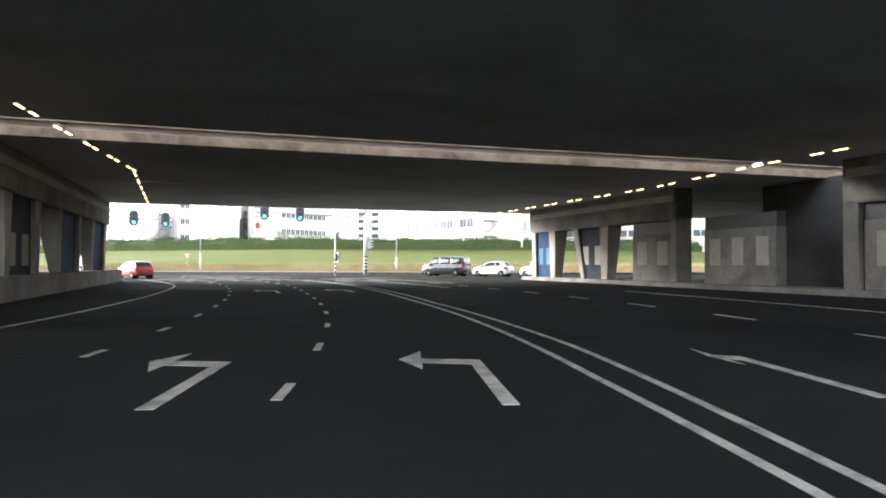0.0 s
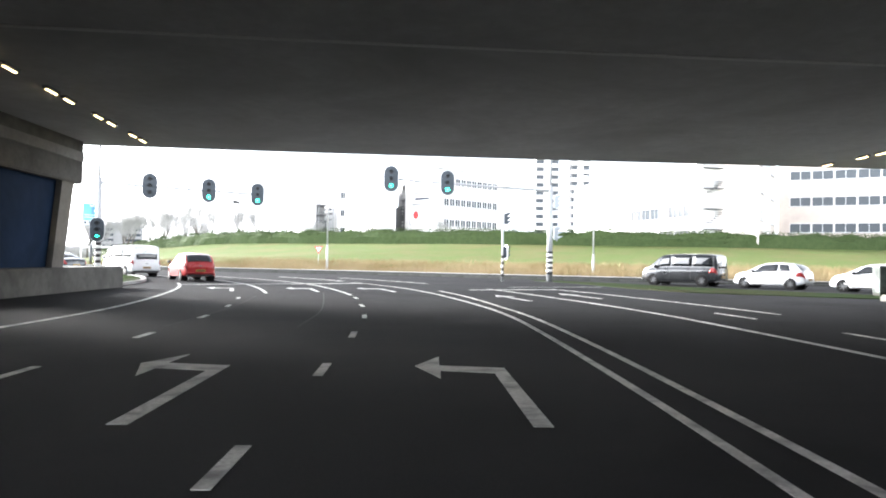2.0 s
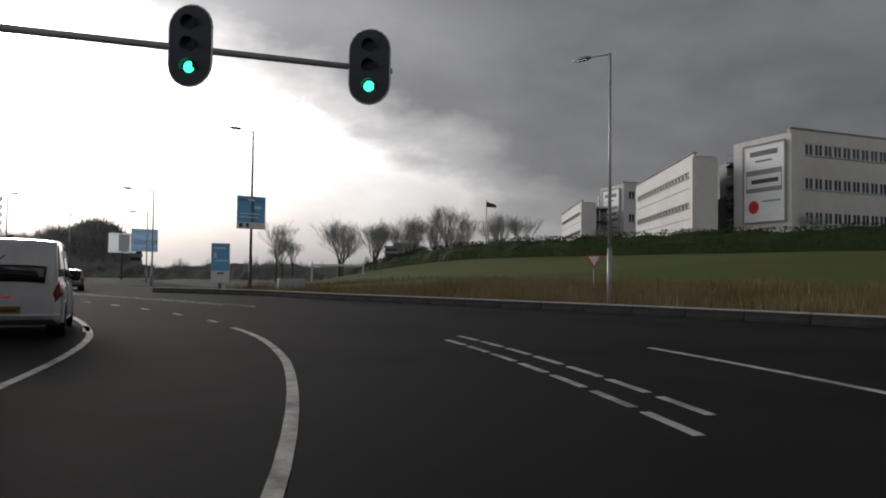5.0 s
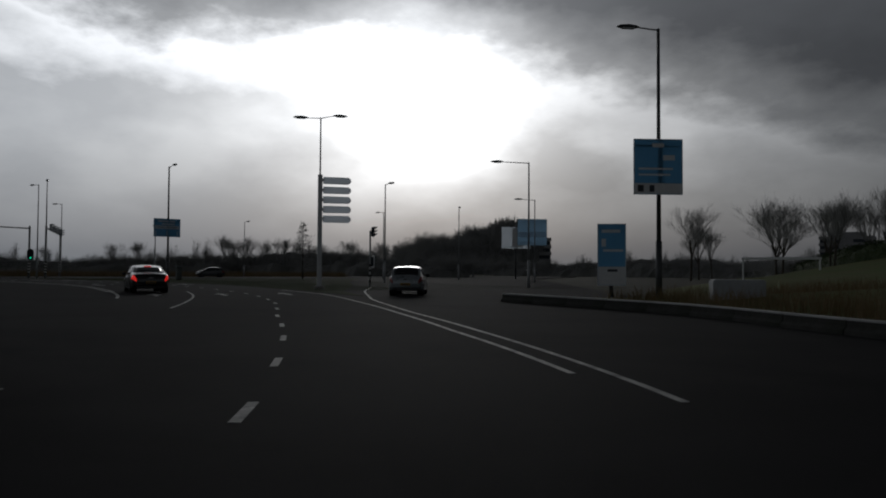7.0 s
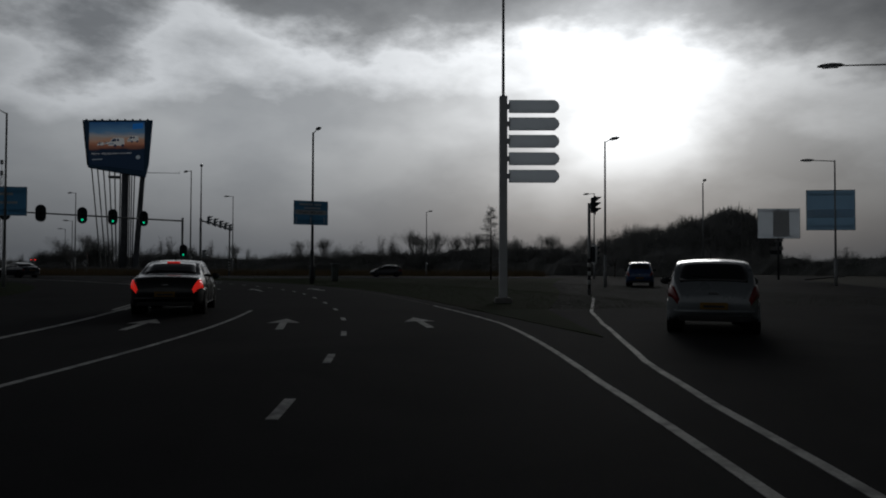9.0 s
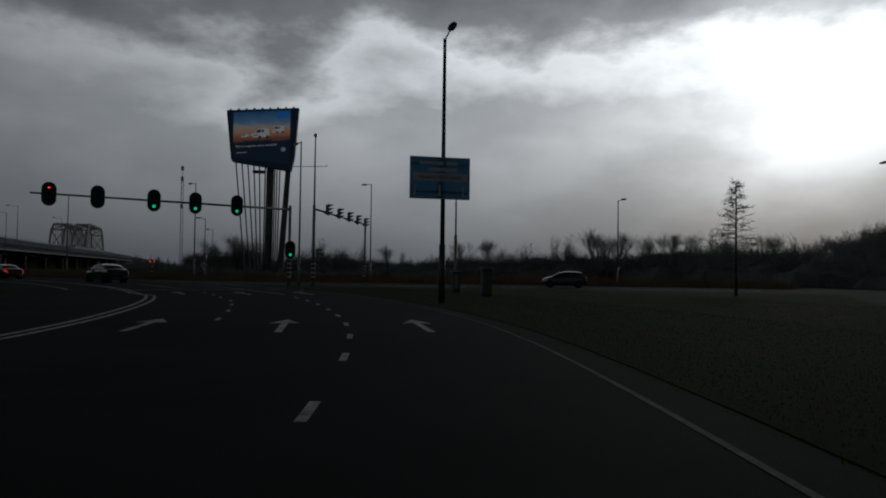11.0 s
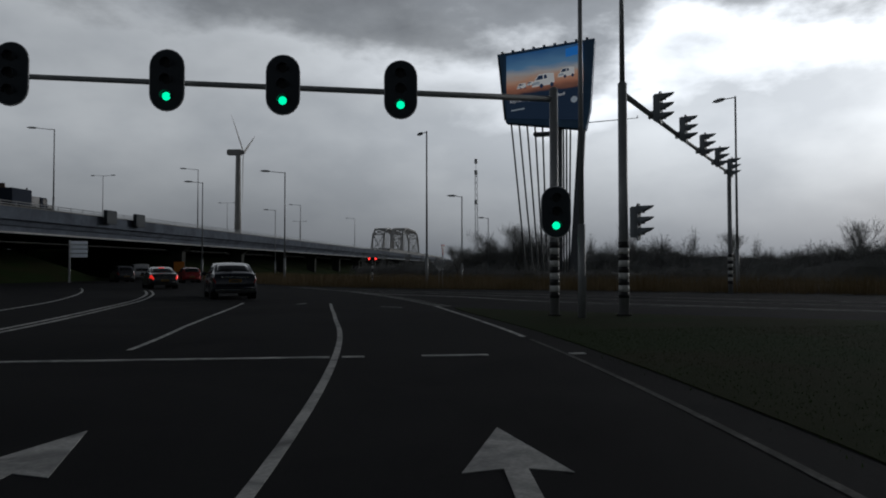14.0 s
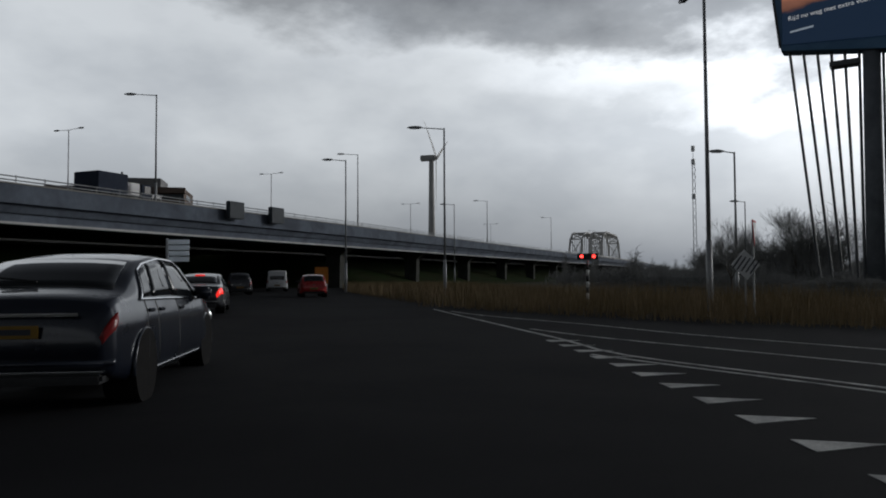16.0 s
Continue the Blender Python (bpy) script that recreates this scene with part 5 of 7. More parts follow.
# ---- the large screen on its mast ----
def make_billboard():
    """A splayed LED screen on a column and a fan of thin posts."""
    ax, ay, bx, by = -191.3, 23.2, -194.3, 34.2
    turn = deg(bx - ax, by - ay)
    wide = math.hypot(bx - ax, by - ay)
    ob = thing("billboard_mast", "tall blue-framed advertising screen on a fan of thin posts", "billboard", "", (ax, ay, 0), turn)
    low, high = 19.5, 28.1
    # the screen faces local -y; the housing spreads towards the top, its rows climb a little
    frame = [(0.6, low), (10.4, 18.1), (10.95, 20.6), (11.55, 29.0), (-0.45, high)]
    home = part("back_box", prism(bmesh.new(), frame, 1.6, Matrix.Translation((0, 0.05, 0))), FRAME_BLUE, ob, "blue splayed housing")
    for k in range(5):
        part("mesh_rib", B(-0.02, 0.02, -0.01, 0.05, 0, 7.9, 0, Matrix.Translation((0.62 - 0.2 * k * 0.2, 0, low + 0.25)) @ Matrix.Rotation(radians(-6), 4, "Y")), DARK_POLE, home)
    x0, w, z0, h, climb = 0.75, 9.4, 19.95, 7.8, 0.085
    screen = part("screen", prism(bmesh.new(), [(x0, z0), (x0 + w, z0 - 0.75), (x0 + w, z0 + h + climb * w), (x0, z0 + h)], 0.16, Matrix.Translation((0, -0.12, 0))), SCREEN_SKY, ob, "glowing screen with an advertisement for vans")
    y = -0.13

    def bit(name, shape, mat, depth=0.012, push=0.0):
        part(name, prism(bmesh.new(), [(x0 + u * w, z0 + v * h + climb * u * w) for u, v in shape], depth, Matrix.Translation((0, y - push - depth, 0))), mat, screen)

    for u, v, k in ((0.34, 0.4, 1.0), (0.68, 0.5, 0.72), (0.14, 0.43, 0.42), (0.27, 0.46, 0.3)):
        van = [(0, 0.03), (0.005, 0.1), (0.03, 0.125), (0.075, 0.2), (0.1, 0.215), (0.2, 0.22), (0.285, 0.205), (0.295, 0.07), (0.28, 0.03)]
        bit("van_picture", [(u + a * k, v + b * k) for a, b in van], SCREEN_WHITE, 0.014, 0.002)
        for shape in (((0.05, 0.13), (0.085, 0.195), (0.14, 0.2), (0.145, 0.135)), ((0.16, 0.135), (0.158, 0.195), (0.19, 0.197), (0.2, 0.14))):
            bit("van_window", [(u + a * k, v + b * k) for a, b in shape], SCREEN_NAVY, 0.014, 0.006)
        bit("van_grille", [(u + a * k, v + b * k) for a, b in ((0.012, 0.055), (0.012, 0.1), (0.1, 0.105), (0.105, 0.06))], SCREEN_GREY, 0.014, 0.006)
        for a in (0.125, 0.262):
            bit("van_wheel", [(u + (a + 0.024 * math.cos(math.tau * n / 10)) * k, v + (0.03 + 0.036 * math.sin(math.tau * n / 10)) * k) for n in range(10)], SCREEN_NAVY, 0.014, 0.008)
    bit("corner_label", [(0.78, 0.82), (0.97, 0.84), (0.97, 0.97), (0.78, 0.95)], SCREEN_BLUE, 0.014)
    bit("badge", [(0.885 + 0.042 * math.cos(math.tau * k / 16), 0.14 + 0.05 * math.sin(math.tau * k / 16)) for k in range(16)], SCREEN_GREY, 0.014)
    words = text(screen, "Rijd nu weg met extra voordeel!", 0.52, (0, 0, 0), SCREEN_WHITE)
    words.matrix_basis = Matrix.Translation((x0 + 0.41 * w, y - 0.02, z0 + 0.23 * h + climb * 0.41 * w)) @ Matrix.Rotation(-math.atan(climb), 4, "Y") @ pose(0, 0, 0, 90, 0, 0)
    bit("small_print", [(0.06, 0.1), (0.24, 0.105), (0.24, 0.125), (0.06, 0.12)], SCREEN_GREY, 0.014)
    for k in range(9):
        part("floodlight", B(0.1 + k * 1.3, 0.45 + k * 1.3, -0.25, 0.05, high + 0.02 + 0.1 * k, high + 0.2 + 0.1 * k, 0.02), SIGN_WHITE, ob)
    part("column", R((6.75, 0.95, -0.2), (6.88, 0.95, low), 0.66, 0.62, 20), MAST_GREY, ob, "stout grey column", True)
    bm = loft(bmesh.new(), [[(cx + sx * half, 0.8 + sy * 0.35, z) for sx, sy in ((-1, -1), (1, -1), (1, 1), (-1, 1))] for cx, half, z in ((8.75, 0.52, -0.2), (9.9, 0.42, 18.6))])
    part("leaning_leg", bm, MAST_GREY, ob, "broad leaning leg")
    for low_x, high_x, top in ((3.05, 1.1, 19.6), (3.9, 2.1, 19.5), (4.6, 3.1, 19.4), (5.15, 4.1, 19.2), (5.6, 5.05, 19.1), (6.0, 6.05, 19.0), (7.6, 7.65, 18.8), (7.92, 8.02, 18.7), (8.22, 8.5, 18.7)):
        part("post", R((low_x, 0.8, -0.2), (high_x, 0.8, top + 0.3), 0.11, 0.11, 8), DARK_POLE, ob, "thin dark post")
    part("catwalk", B(4.0, 6.1, 0.3, 1.5, 17.7, 18.1), DARK_POLE, ob)
    part("boom", R((10.3, 0.9, 19.0), (16.4, 0.9, 19.2), 0.06, 0.04, 8), STEEL, ob)
    part("boom_tip", R((16.4, 0.9, 19.15), (16.4, 0.9, 19.5), 0.06, 0.06, 8), STEEL, ob)


def screen_mat(name, colour, strength=0.35):
    return material(name, colour, 0.4, emit=colour, strength=strength)


def dusk_picture():
    """A dusk sky over dunes above a dark field, from the foot of the screen to its top."""
    m = screen_mat("screen_picture", (0.1, 0.2, 0.4), 0.4)
    n = Nodes(m.node_tree, False)
    split = n.add("ShaderNodeSeparateXYZ")
    place = n.add("ShaderNodeTexCoord").outputs["Object"]
    n.put(split.inputs[0], place)
    wave = n.math("MULTIPLY", n.noise(n.scaled(place, (0.35, 1.0, 1.1)), 1.0, 5.0), 0.16)
    height = n.math("ADD", n.math("MULTIPLY", n.math("SUBTRACT", n.math("SUBTRACT", split.outputs[2], n.math("MULTIPLY", split.outputs[0], 0.085)), 19.9), 1 / 7.8), n.math("SUBTRACT", wave, 0.08))
    colour = n.ramp(height, (0.33, (0.012, 0.028, 0.06)), (0.36, (0.2, 0.085, 0.06)), (0.45, (0.5, 0.2, 0.12)), (0.56, (0.62, 0.36, 0.24)), (0.66, (0.5, 0.47, 0.46)), (0.76, (0.14, 0.3, 0.5)), (1.0, (0.035, 0.13, 0.32)))
    b = m.node_tree.nodes["Principled BSDF"]
    n.put(b.inputs["Base Color"], colour)
    n.put(b.inputs["Emission Color"], colour)
    return m


SCREEN_SKY = dusk_picture()
SCREEN_NAVY = screen_mat("screen_navy", (0.015, 0.04, 0.1))
SCREEN_WHITE = screen_mat("screen_white", (0.8, 0.78, 0.76))
SCREEN_BLUE = screen_mat("screen_blue", (0.03, 0.25, 0.8))
SCREEN_GREY = screen_mat("screen_grey", (0.4, 0.45, 0.5))
make_billboard()


# ---- far landmarks ----
def wind_turbine(x, y, hub, turn, blade, angles):
    ob = thing("wind_turbine", "white wind turbine with three blades far off", "wind turbine", "", (x, y, 0), turn)
    part("tower", R((0, 0, -0.5), (0, 0, hub - 1.5), 2.5, 1.5, 20), WHITE_WALL, ob, smooth=True)
    part("nacelle", B(-1.7, 1.7, -2.5, 7.0, hub - 1.8, hub + 1.8, 0.5), WHITE_WALL, ob)
    part("hub", R((0, -4.2, hub), (0, -2.4, hub), 0.9, 1.7, 14), WHITE_WALL, ob, smooth=True)
    for a in angles:
        bm = bmesh.new()
        loft(bm, [[(sx * w, -3.2 + sy * w * 0.25, d) for sx, sy in ((-0.5, 0), (0, -0.6), (1.2, 0), (0, 0.6))] for w, d in ((0.9, 0.8), (1.5, 5.0), (1.3, 12), (0.8, 24), (0.25, blade))])
        part("blade", bm, WHITE_WALL, ob, at=Matrix.Translation((0, 0, hub)) @ Matrix.Rotation(radians(a), 4, "Y"))
    part("footing", R((0, 0, -0.6), (0, 0, 0.3), 4, 3.4, 16), CONCRETE, ob)


wind_turbine(-425, -290, 76, 214, 34, (62, 182, 302))


def arch_bridge():
    """Two lattice arches side by side, seen almost end on."""
    ob = thing("arch_bridge", "pale steel arch bridge with two lattice arches far off", "bridge", "", (-651, -330, 0), 27)
    for q in (-1, 1):
        y = 8.2 * q
        nodes = []
        for k in range(13):
            u = k / 12
            nodes.append((u * 116 - 58, 15 + 22.5 * (1 - abs(2 * u - 1) ** 7)))
        for d in (-4.8, 4.8):
            chord = loft(bmesh.new(), [[(x, y + d + 0.9 * math.cos(math.tau * n / 8), z + 0.9 * math.sin(math.tau * n / 8)) for n in range(8)] for x, z in nodes])
            part("arch", chord, WHITE_WALL, ob, "pale steel arch")
        bm = bmesh.new()
        for k, (x, z) in enumerate(nodes):
            rod(bm, (x, y - 5, z), (x, y + 5, z), 0.5, n=5)
            rod(bm, (x, y - 5, 15), (x, y - 5, z), 0.3, n=5)
            rod(bm, (x, y + 5, 15), (x, y + 5, z), 0.3, n=5)
            if k < 12:
                rod(bm, (x, y - 5, z), (nodes[k + 1][0], y + 5, nodes[k + 1][1]), 0.4, n=5)
                rod(bm, (x, y + 5, z), (nodes[k + 1][0], y - 5, nodes[k + 1][1]), 0.4, n=5)
        part("lattice", bm, WHITE_WALL, ob)
    part("deck", B(-190, 190, -26, 26, 12, 15), CONCRETE, ob)
    for x in (-170, -62, 62, 170):
        part("pier", B(x - 4, x + 4, -24, 24, -1, 12), CONCRETE, ob)


arch_bridge()


def lattice_mast(x, y, top):
    ob = thing("radio_mast", "slim pale radio mast with antennas far off", "mast", "", (x, y, 0))
    bm = bmesh.new()
    corners = [(0.7 * math.cos(a), 0.7 * math.sin(a)) for a in (0, math.tau / 3, math.tau * 2 / 3)]
    for k, (cx, cy) in enumerate(corners):
        rod(bm, (cx, cy, -0.3), (cx * 0.6, cy * 0.6, top - 5), 0.09, 0.07, 5)
        nx, ny = corners[(k + 1) % 3]
        for j in range(16):
            za, zb = (top - 5) * j / 16, (top - 5) * (j + 1) / 16
            rod(bm, (cx, cy, za), (nx * 0.97, ny * 0.97, zb), 0.045, n=4)
    part("lattice", bm, POLE, ob)
    part("whip", R((0, 0, top - 5.2), (0, 0, top), 0.1, 0.06, 8), POLE, ob)
    for z in (top - 16, top - 5.5, top - 1.5):
        part("antenna", R((0, 0, z), (0, 0, z + 1.6), 0.55, 0.55, 10), SIGN_WHITE, ob)


lattice_mast(-330.8, -60.6, 40)


def flag_mast(x, y, base, top):
    ob = thing("flag_mast", "thin dark mast with a small ragged flag on the bank", "flagpole", "", (x, y, base), 50)
    part("pole", R((0, 0, -0.4), (0, 0, top - base), 0.09, 0.06, 8), STEEL, ob, smooth=True)
    bm = bmesh.new()
    rows = [[(0.06 + 0.2 * k, 0.07 * math.sin(k * 1.1) + d, top - base - 0.2 - 0.06 * k - v) for d, v in ((0.012, 0.0), (0.012, 0.75 - 0.05 * k), (-0.012, 0.75 - 0.05 * k), (-0.012, 0.0))] for k in range(8)]
    part("flag", loft(bm, rows), DARK_PANEL, ob, "small dark flag")


flag_mast(-72.0, 142.0, 2.6, 12.0)


# ---- buildings ----
def strip_windows(parent, length, z, h, y, count, gap=0.12, start=0.0, name="window", mat=DARK_PANEL):
    """A band of panes along local x, each with a frame and a sill."""
    step = length / count
    glass = frame_mesh = None
    for k in range(count):
        at = Matrix.Translation((start + step * (k + 0.5), y, z))
        if frame_mesh is None:
            bm = bmesh.new()
            w = step - gap
            for a, b, c, d in ((-w / 2, w / 2, 0, 0.07), (-w / 2, w / 2, h - 0.07, h), (-w / 2, -w / 2 + 0.07, 0.07, h - 0.07), (w / 2 - 0.07, w / 2, 0.07, h - 0.07), (-0.03, 0.03, 0.07, h - 0.07)):
                box(bm, a, b, -0.05, 0.09, c, d)
            ob = part(name, bm, mat, parent, "framed window", at=at)
            frame_mesh = ob.data
            glass = part("pane", B(-w / 2 + 0.06, w / 2 - 0.06, 0.01, 0.05, 0.06, h - 0.06), WINDOW, ob).data
        else:
            ob = part(name, frame_mesh, None, parent, "framed window", at=at)
            part("pane", glass, None, ob)


def office_wing(name, ax, ay, bx, by, deep, base, top, label, storeys=3, windows=8, ends=True, margin=1.6, mat=WHITE_WALL, slits=None, frame_mat=SIGN_WHITE, panels=()):
    """A white block whose long front runs from a to b; it faces the right of that way. Windows are set in bands."""
    turn = deg(bx - ax, by - ay)
    length = math.hypot(bx - ax, by - ay)
    ob = thing(name, label, "office building", "office buildings", (ax, ay, 0), turn)
    part("wall", B(0, length, 0.12, deep, base - 4.0, top), mat, ob)
    part("roof", B(0.25, length - 0.25, 0.35, deep - 0.25, top, top + 0.12), GREY_WALL, ob)
    rim = part("parapet", B(-0.06, length + 0.06, 0.06, 0.3, top, top + 0.35), mat, ob)
    part("coping", B(-0.12, length + 0.12, -0.1, 0.36, top + 0.35, top + 0.45), GREY_WALL, rim, "grey metal coping")
    if slits:
        # shade of the open ground floor, laid on the wall as a dark sheet
        part("undercroft", B(0.4, length - 0.02, -0.075, -0.05, base - 4.0, base + 0.7), DARK_PANEL, ob, "dark sheet for the shade of the recessed ground floor")
        for k in range(int(length / 4)):
            part("pillar", B(length - 1.2 - 4 * k, length - 0.9 - 4 * k, -0.2, -0.08, base - 4.0, base + 0.7), mat, ob, "white pillar")
    step = (top - base) / storeys
    bands = [(top - d, h) for d, h in slits] if slits else [(base + step * k + step * 0.36, step * 0.36) for k in range(storeys)]
    low = base - 4.0
    for k, (z, h) in enumerate(bands):
        # front band between proud wall strips
        part("spandrel", B(0, length, -0.05, 0.12, low, z), mat, ob)
        low = z + h
        if k == len(bands) - 1:
            part("spandrel", B(0, length, -0.05, 0.12, low, top), mat, ob)
        for a, b in ((0, margin), (length - margin, length)):
            part("corner_wall", B(a, b, -0.05, 0.12, z, z + h), mat, ob)
        strip_windows(ob, length - 2 * margin, z, h, 0.02, windows, start=margin, mat=frame_mat, gap=0.0 if slits else 0.12)
        part("sill", B(margin - 0.1, length - margin + 0.1, -0.13, -0.05, z - 0.08, z), GREY_WALL, ob)
        if slits and not panels:
            # grey strip drawn in for the shadow line under the window ribbon
            part("ledge", B(margin, length - margin, -0.09, -0.05, z - 1.12, z - 1.05), GREY_WALL, ob, "thin grey strip for the shadow line below the slit")
        for band, a, b in panels:
            if band == k:
                part("infill_panel", B(margin + a * (length - 2 * margin), margin + b * (length - 2 * margin), -0.06, 0.0, z + 0.05, z + h - 0.1, 0.01), GREY_WALL if a < 0.12 else PALE_PANEL, ob, "blank panel in the window band")
        if ends:
            for x, y0 in ((length + 0.02, deep * 0.35), (-0.05, deep * 0.35)):
                win = part("end_window", B(x - 0.03, x + 0.03, y0, y0 + 1.3, z, z + h), WINDOW, ob, "dark end window")
                part("frame", B(x - 0.05, x + 0.05, y0 - 0.08, y0, z - 0.05, z + h + 0.05), DARK_PANEL, win)
    return ob


def wall_sign(x, y, turn, wide, base, top, blank=False):
    """A tall white frame on a wall with company panels; names become bars."""
    ob = thing("building_sign", "tall white sign panel with company fields on a wall", "building sign", "building signs", (x, y, 0), turn)
    x0, x1 = 0.0, wide
    panel = part("sign_panel", B(x0, x1, -0.28, -0.06, base + 0.6, top - 0.2, 0.03), SIGN_WHITE, ob, "tall white sign panel")
    h = top - base
    for a, b, c, d in ((x0 - 0.12, x1 + 0.12, top - 0.32, top - 0.15), (x0 - 0.12, x1 + 0.12, base + 0.5, base + 0.65), (x0 - 0.14, x0 + 0.02, base + 0.6, top - 0.2), (x1 - 0.02, x1 + 0.14, base + 0.6, top - 0.2)):
        part("sign_frame", B(a, b, -0.34, -0.28, c, d), GREY_WALL, panel)
    w = x1 - x0
    if blank:
        for v, a, b in ((0.7, 0.1, 0.9), (0.56, 0.12, 0.88), (0.46, 0.1, 0.75)):
            part("faded_bar", B(x0 + a * w, x0 + b * w, -0.29, -0.28, base + v * h, base + (v + 0.04) * h), WHITE_WALL, panel)
        return
    part("name_bar", B(x0 + 0.16 * w, x1 - 0.16 * w, -0.3, -0.28, base + 0.84 * h, base + 0.9 * h), SIGN_DARK, panel)
    part("name_bar", B(x0 + 0.3 * w, x1 - 0.3 * w, -0.3, -0.28, base + 0.77 * h, base + 0.79 * h), SIGN_DARK, panel)
    field = part("grey_field", B(x0 + 0.06 * w, x1 - 0.06 * w, -0.3, -0.28, base + 0.42 * h, base + 0.68 * h), GREY_WALL, panel)
    part("white_strip", B(x0 + 0.08 * w, x1 - 0.08 * w, -0.308, -0.3, base + 0.47 * h, base + 0.62 * h), SIGN_WHITE, field)
    part("name_bar", B(x0 + 0.2 * w, x1 - 0.14 * w, -0.314, -0.308, base + 0.52 * h, base + 0.57 * h), SIGN_DARK, field)
    part("red_disc", R((x0 + 0.25 * w, -0.3, base + 0.25 * h), (x0 + 0.25 * w, -0.28, base + 0.25 * h), 0.13 * w, 0.13 * w, 20), SIGN_RED, panel)
    part("name_bar", B(x0 + 0.46 * w, x1 - 0.1 * w, -0.3, -0.28, base + 0.3 * h, base + 0.32 * h), GREY_WALL, panel)


def fire_stair(x, y, turn, base, top):
    ob = thing("fire_stair", "dark steel spiral fire stair between two office wings", "staircase", "fire stairs", (x, y, 0), turn)
    part("core", B(-1.5, 1.5, 0.2, 3.0, base - 4, top - 0.5), GREY_WALL, ob, "recessed dark stair core")
    # shaded recess below the stair, given as a solid dark-coloured box
    part("core_base", B(-1.9, 1.9, -0.5, 3.04, base - 4, base + 0.48 * (top - base)), DARK_PANEL, ob, "dark box for the shaded recess under the stair")
    for k in range(4):
        z = base + 0.3 + k * (top - base) / 3.6
        part("landing", B(-1.7, 1.7, -1.6, 0.2, z, z + 0.14), DARK_PANEL, ob)
        rail = bmesh.new()
        for h in (0.5, 1.05):
            rod(rail, (-1.7, -1.6, z + h), (1.7, -1.6, z + h), 0.04, n=5)
            rod(rail, (-1.7, -1.6, z + h), (-1.7, 0.2, z + h), 0.04, n=5)
        for j in range(8):
            rod(rail, (-1.7 + j * 0.485, -1.6, z), (-1.7 + j * 0.485, -1.6, z + 1.05), 0.03, n=5)
        part("railing", rail, STEEL, ob)
    part("column", R((0, -1.0, base - 4), (0, -1.0, top + 1.2), 0.14, 0.14), STEEL, ob)
    for k in range(36):
        a, z = k * 0.42, base - 1.0 + k * (top - base) / 36
        bm = bmesh.new()
        slab(bm, [(0.1 * math.cos(a), -1 + 0.1 * math.sin(a)), (1.25 * math.cos(a), -1 + 1.25 * math.sin(a)), (1.25 * math.cos(a + 0.38), -1 + 1.25 * math.sin(a + 0.38)), (0.1 * math.cos(a + 0.38), -1 + 0.1 * math.sin(a + 0.38))], z, z + 0.05)
        part("tread", bm, DARK_PANEL, ob)


# nearest pair of wings with the sign block, then the same further off and to the east
office_wing("office_block", -30.6, 129.6, -22.5, 142.8, 7.0, 5.4, 14.9, "white three-storey office block with banded windows", windows=10, ends=False)
wall_sign(-35.2, 132.5, deg(5.4, -3.3), 4.9, 6.2, 14.5)
office_wing("office_block", -53.2, 149.6, -39.3, 129.0, 2.4, 5.6, 13.3, "white office wing with long dark window slits", windows=9, ends=False, slits=((4.95, 0.6), (1.9, 0.6)), margin=1.0, frame_mat=DARK_PANEL)
fire_stair(-36.4, 136.0, 30, 6.0, 14.0)
office_wing("office_block", 14.4, 129.4, 20.0, 148.0, 7.0, 6.2, 17.4, "cream office block with a blank sign panel", windows=9, ends=False, mat=CREAM_WALL)
wall_sign(9.9, 133.6, deg(4.5, -4.2), 5.2, 6.6, 17.2, True)
office_wing("office_block", -12.2, 162.7, 6.4, 129.2, 12, 5.4, 15.1, "white office wing with long dark window bands", windows=14, frame_mat=GREY_WALL, slits=((7.1, 1.7), (3.7, 1.75)), panels=((0, 0.03, 0.2), (0, 0.36, 0.56), (0, 0.78, 0.86), (1, 0.1, 0.22), (1, 0.34, 0.52), (1, 0.74, 0.97)))
fire_stair(8.4, 131.6, 24, 5.8, 16.0)
office_wing("office_block", -65.2, 174.3, -62.7, 178.2, 7.0, 5.6, 17.4, "white office block with small square windows", windows=2, ends=False, margin=0.9)
wall_sign(-70.2, 177.4, deg(5.4, -3.3), 4.9, 7.0, 17.0)
office_wing("office_block", -84.0, 188.0, -68.8, 165.5, 2.4, 5.6, 13.6, "far white office wing with dark window slits", windows=10, ends=False, slits=((4.95, 0.6), (1.9, 0.6)), margin=1.0, frame_mat=DARK_PANEL)
fire_stair(-69.0, 172.6, 30, 6.0, 14.0)
office_wing("office_block", 21.5, 153.0, 62.0, 143.0, 14, 5.2, 18.0, "beige office building with dark window panels behind the hedge", storeys=3, windows=12, mat=BEIGE_WALL)


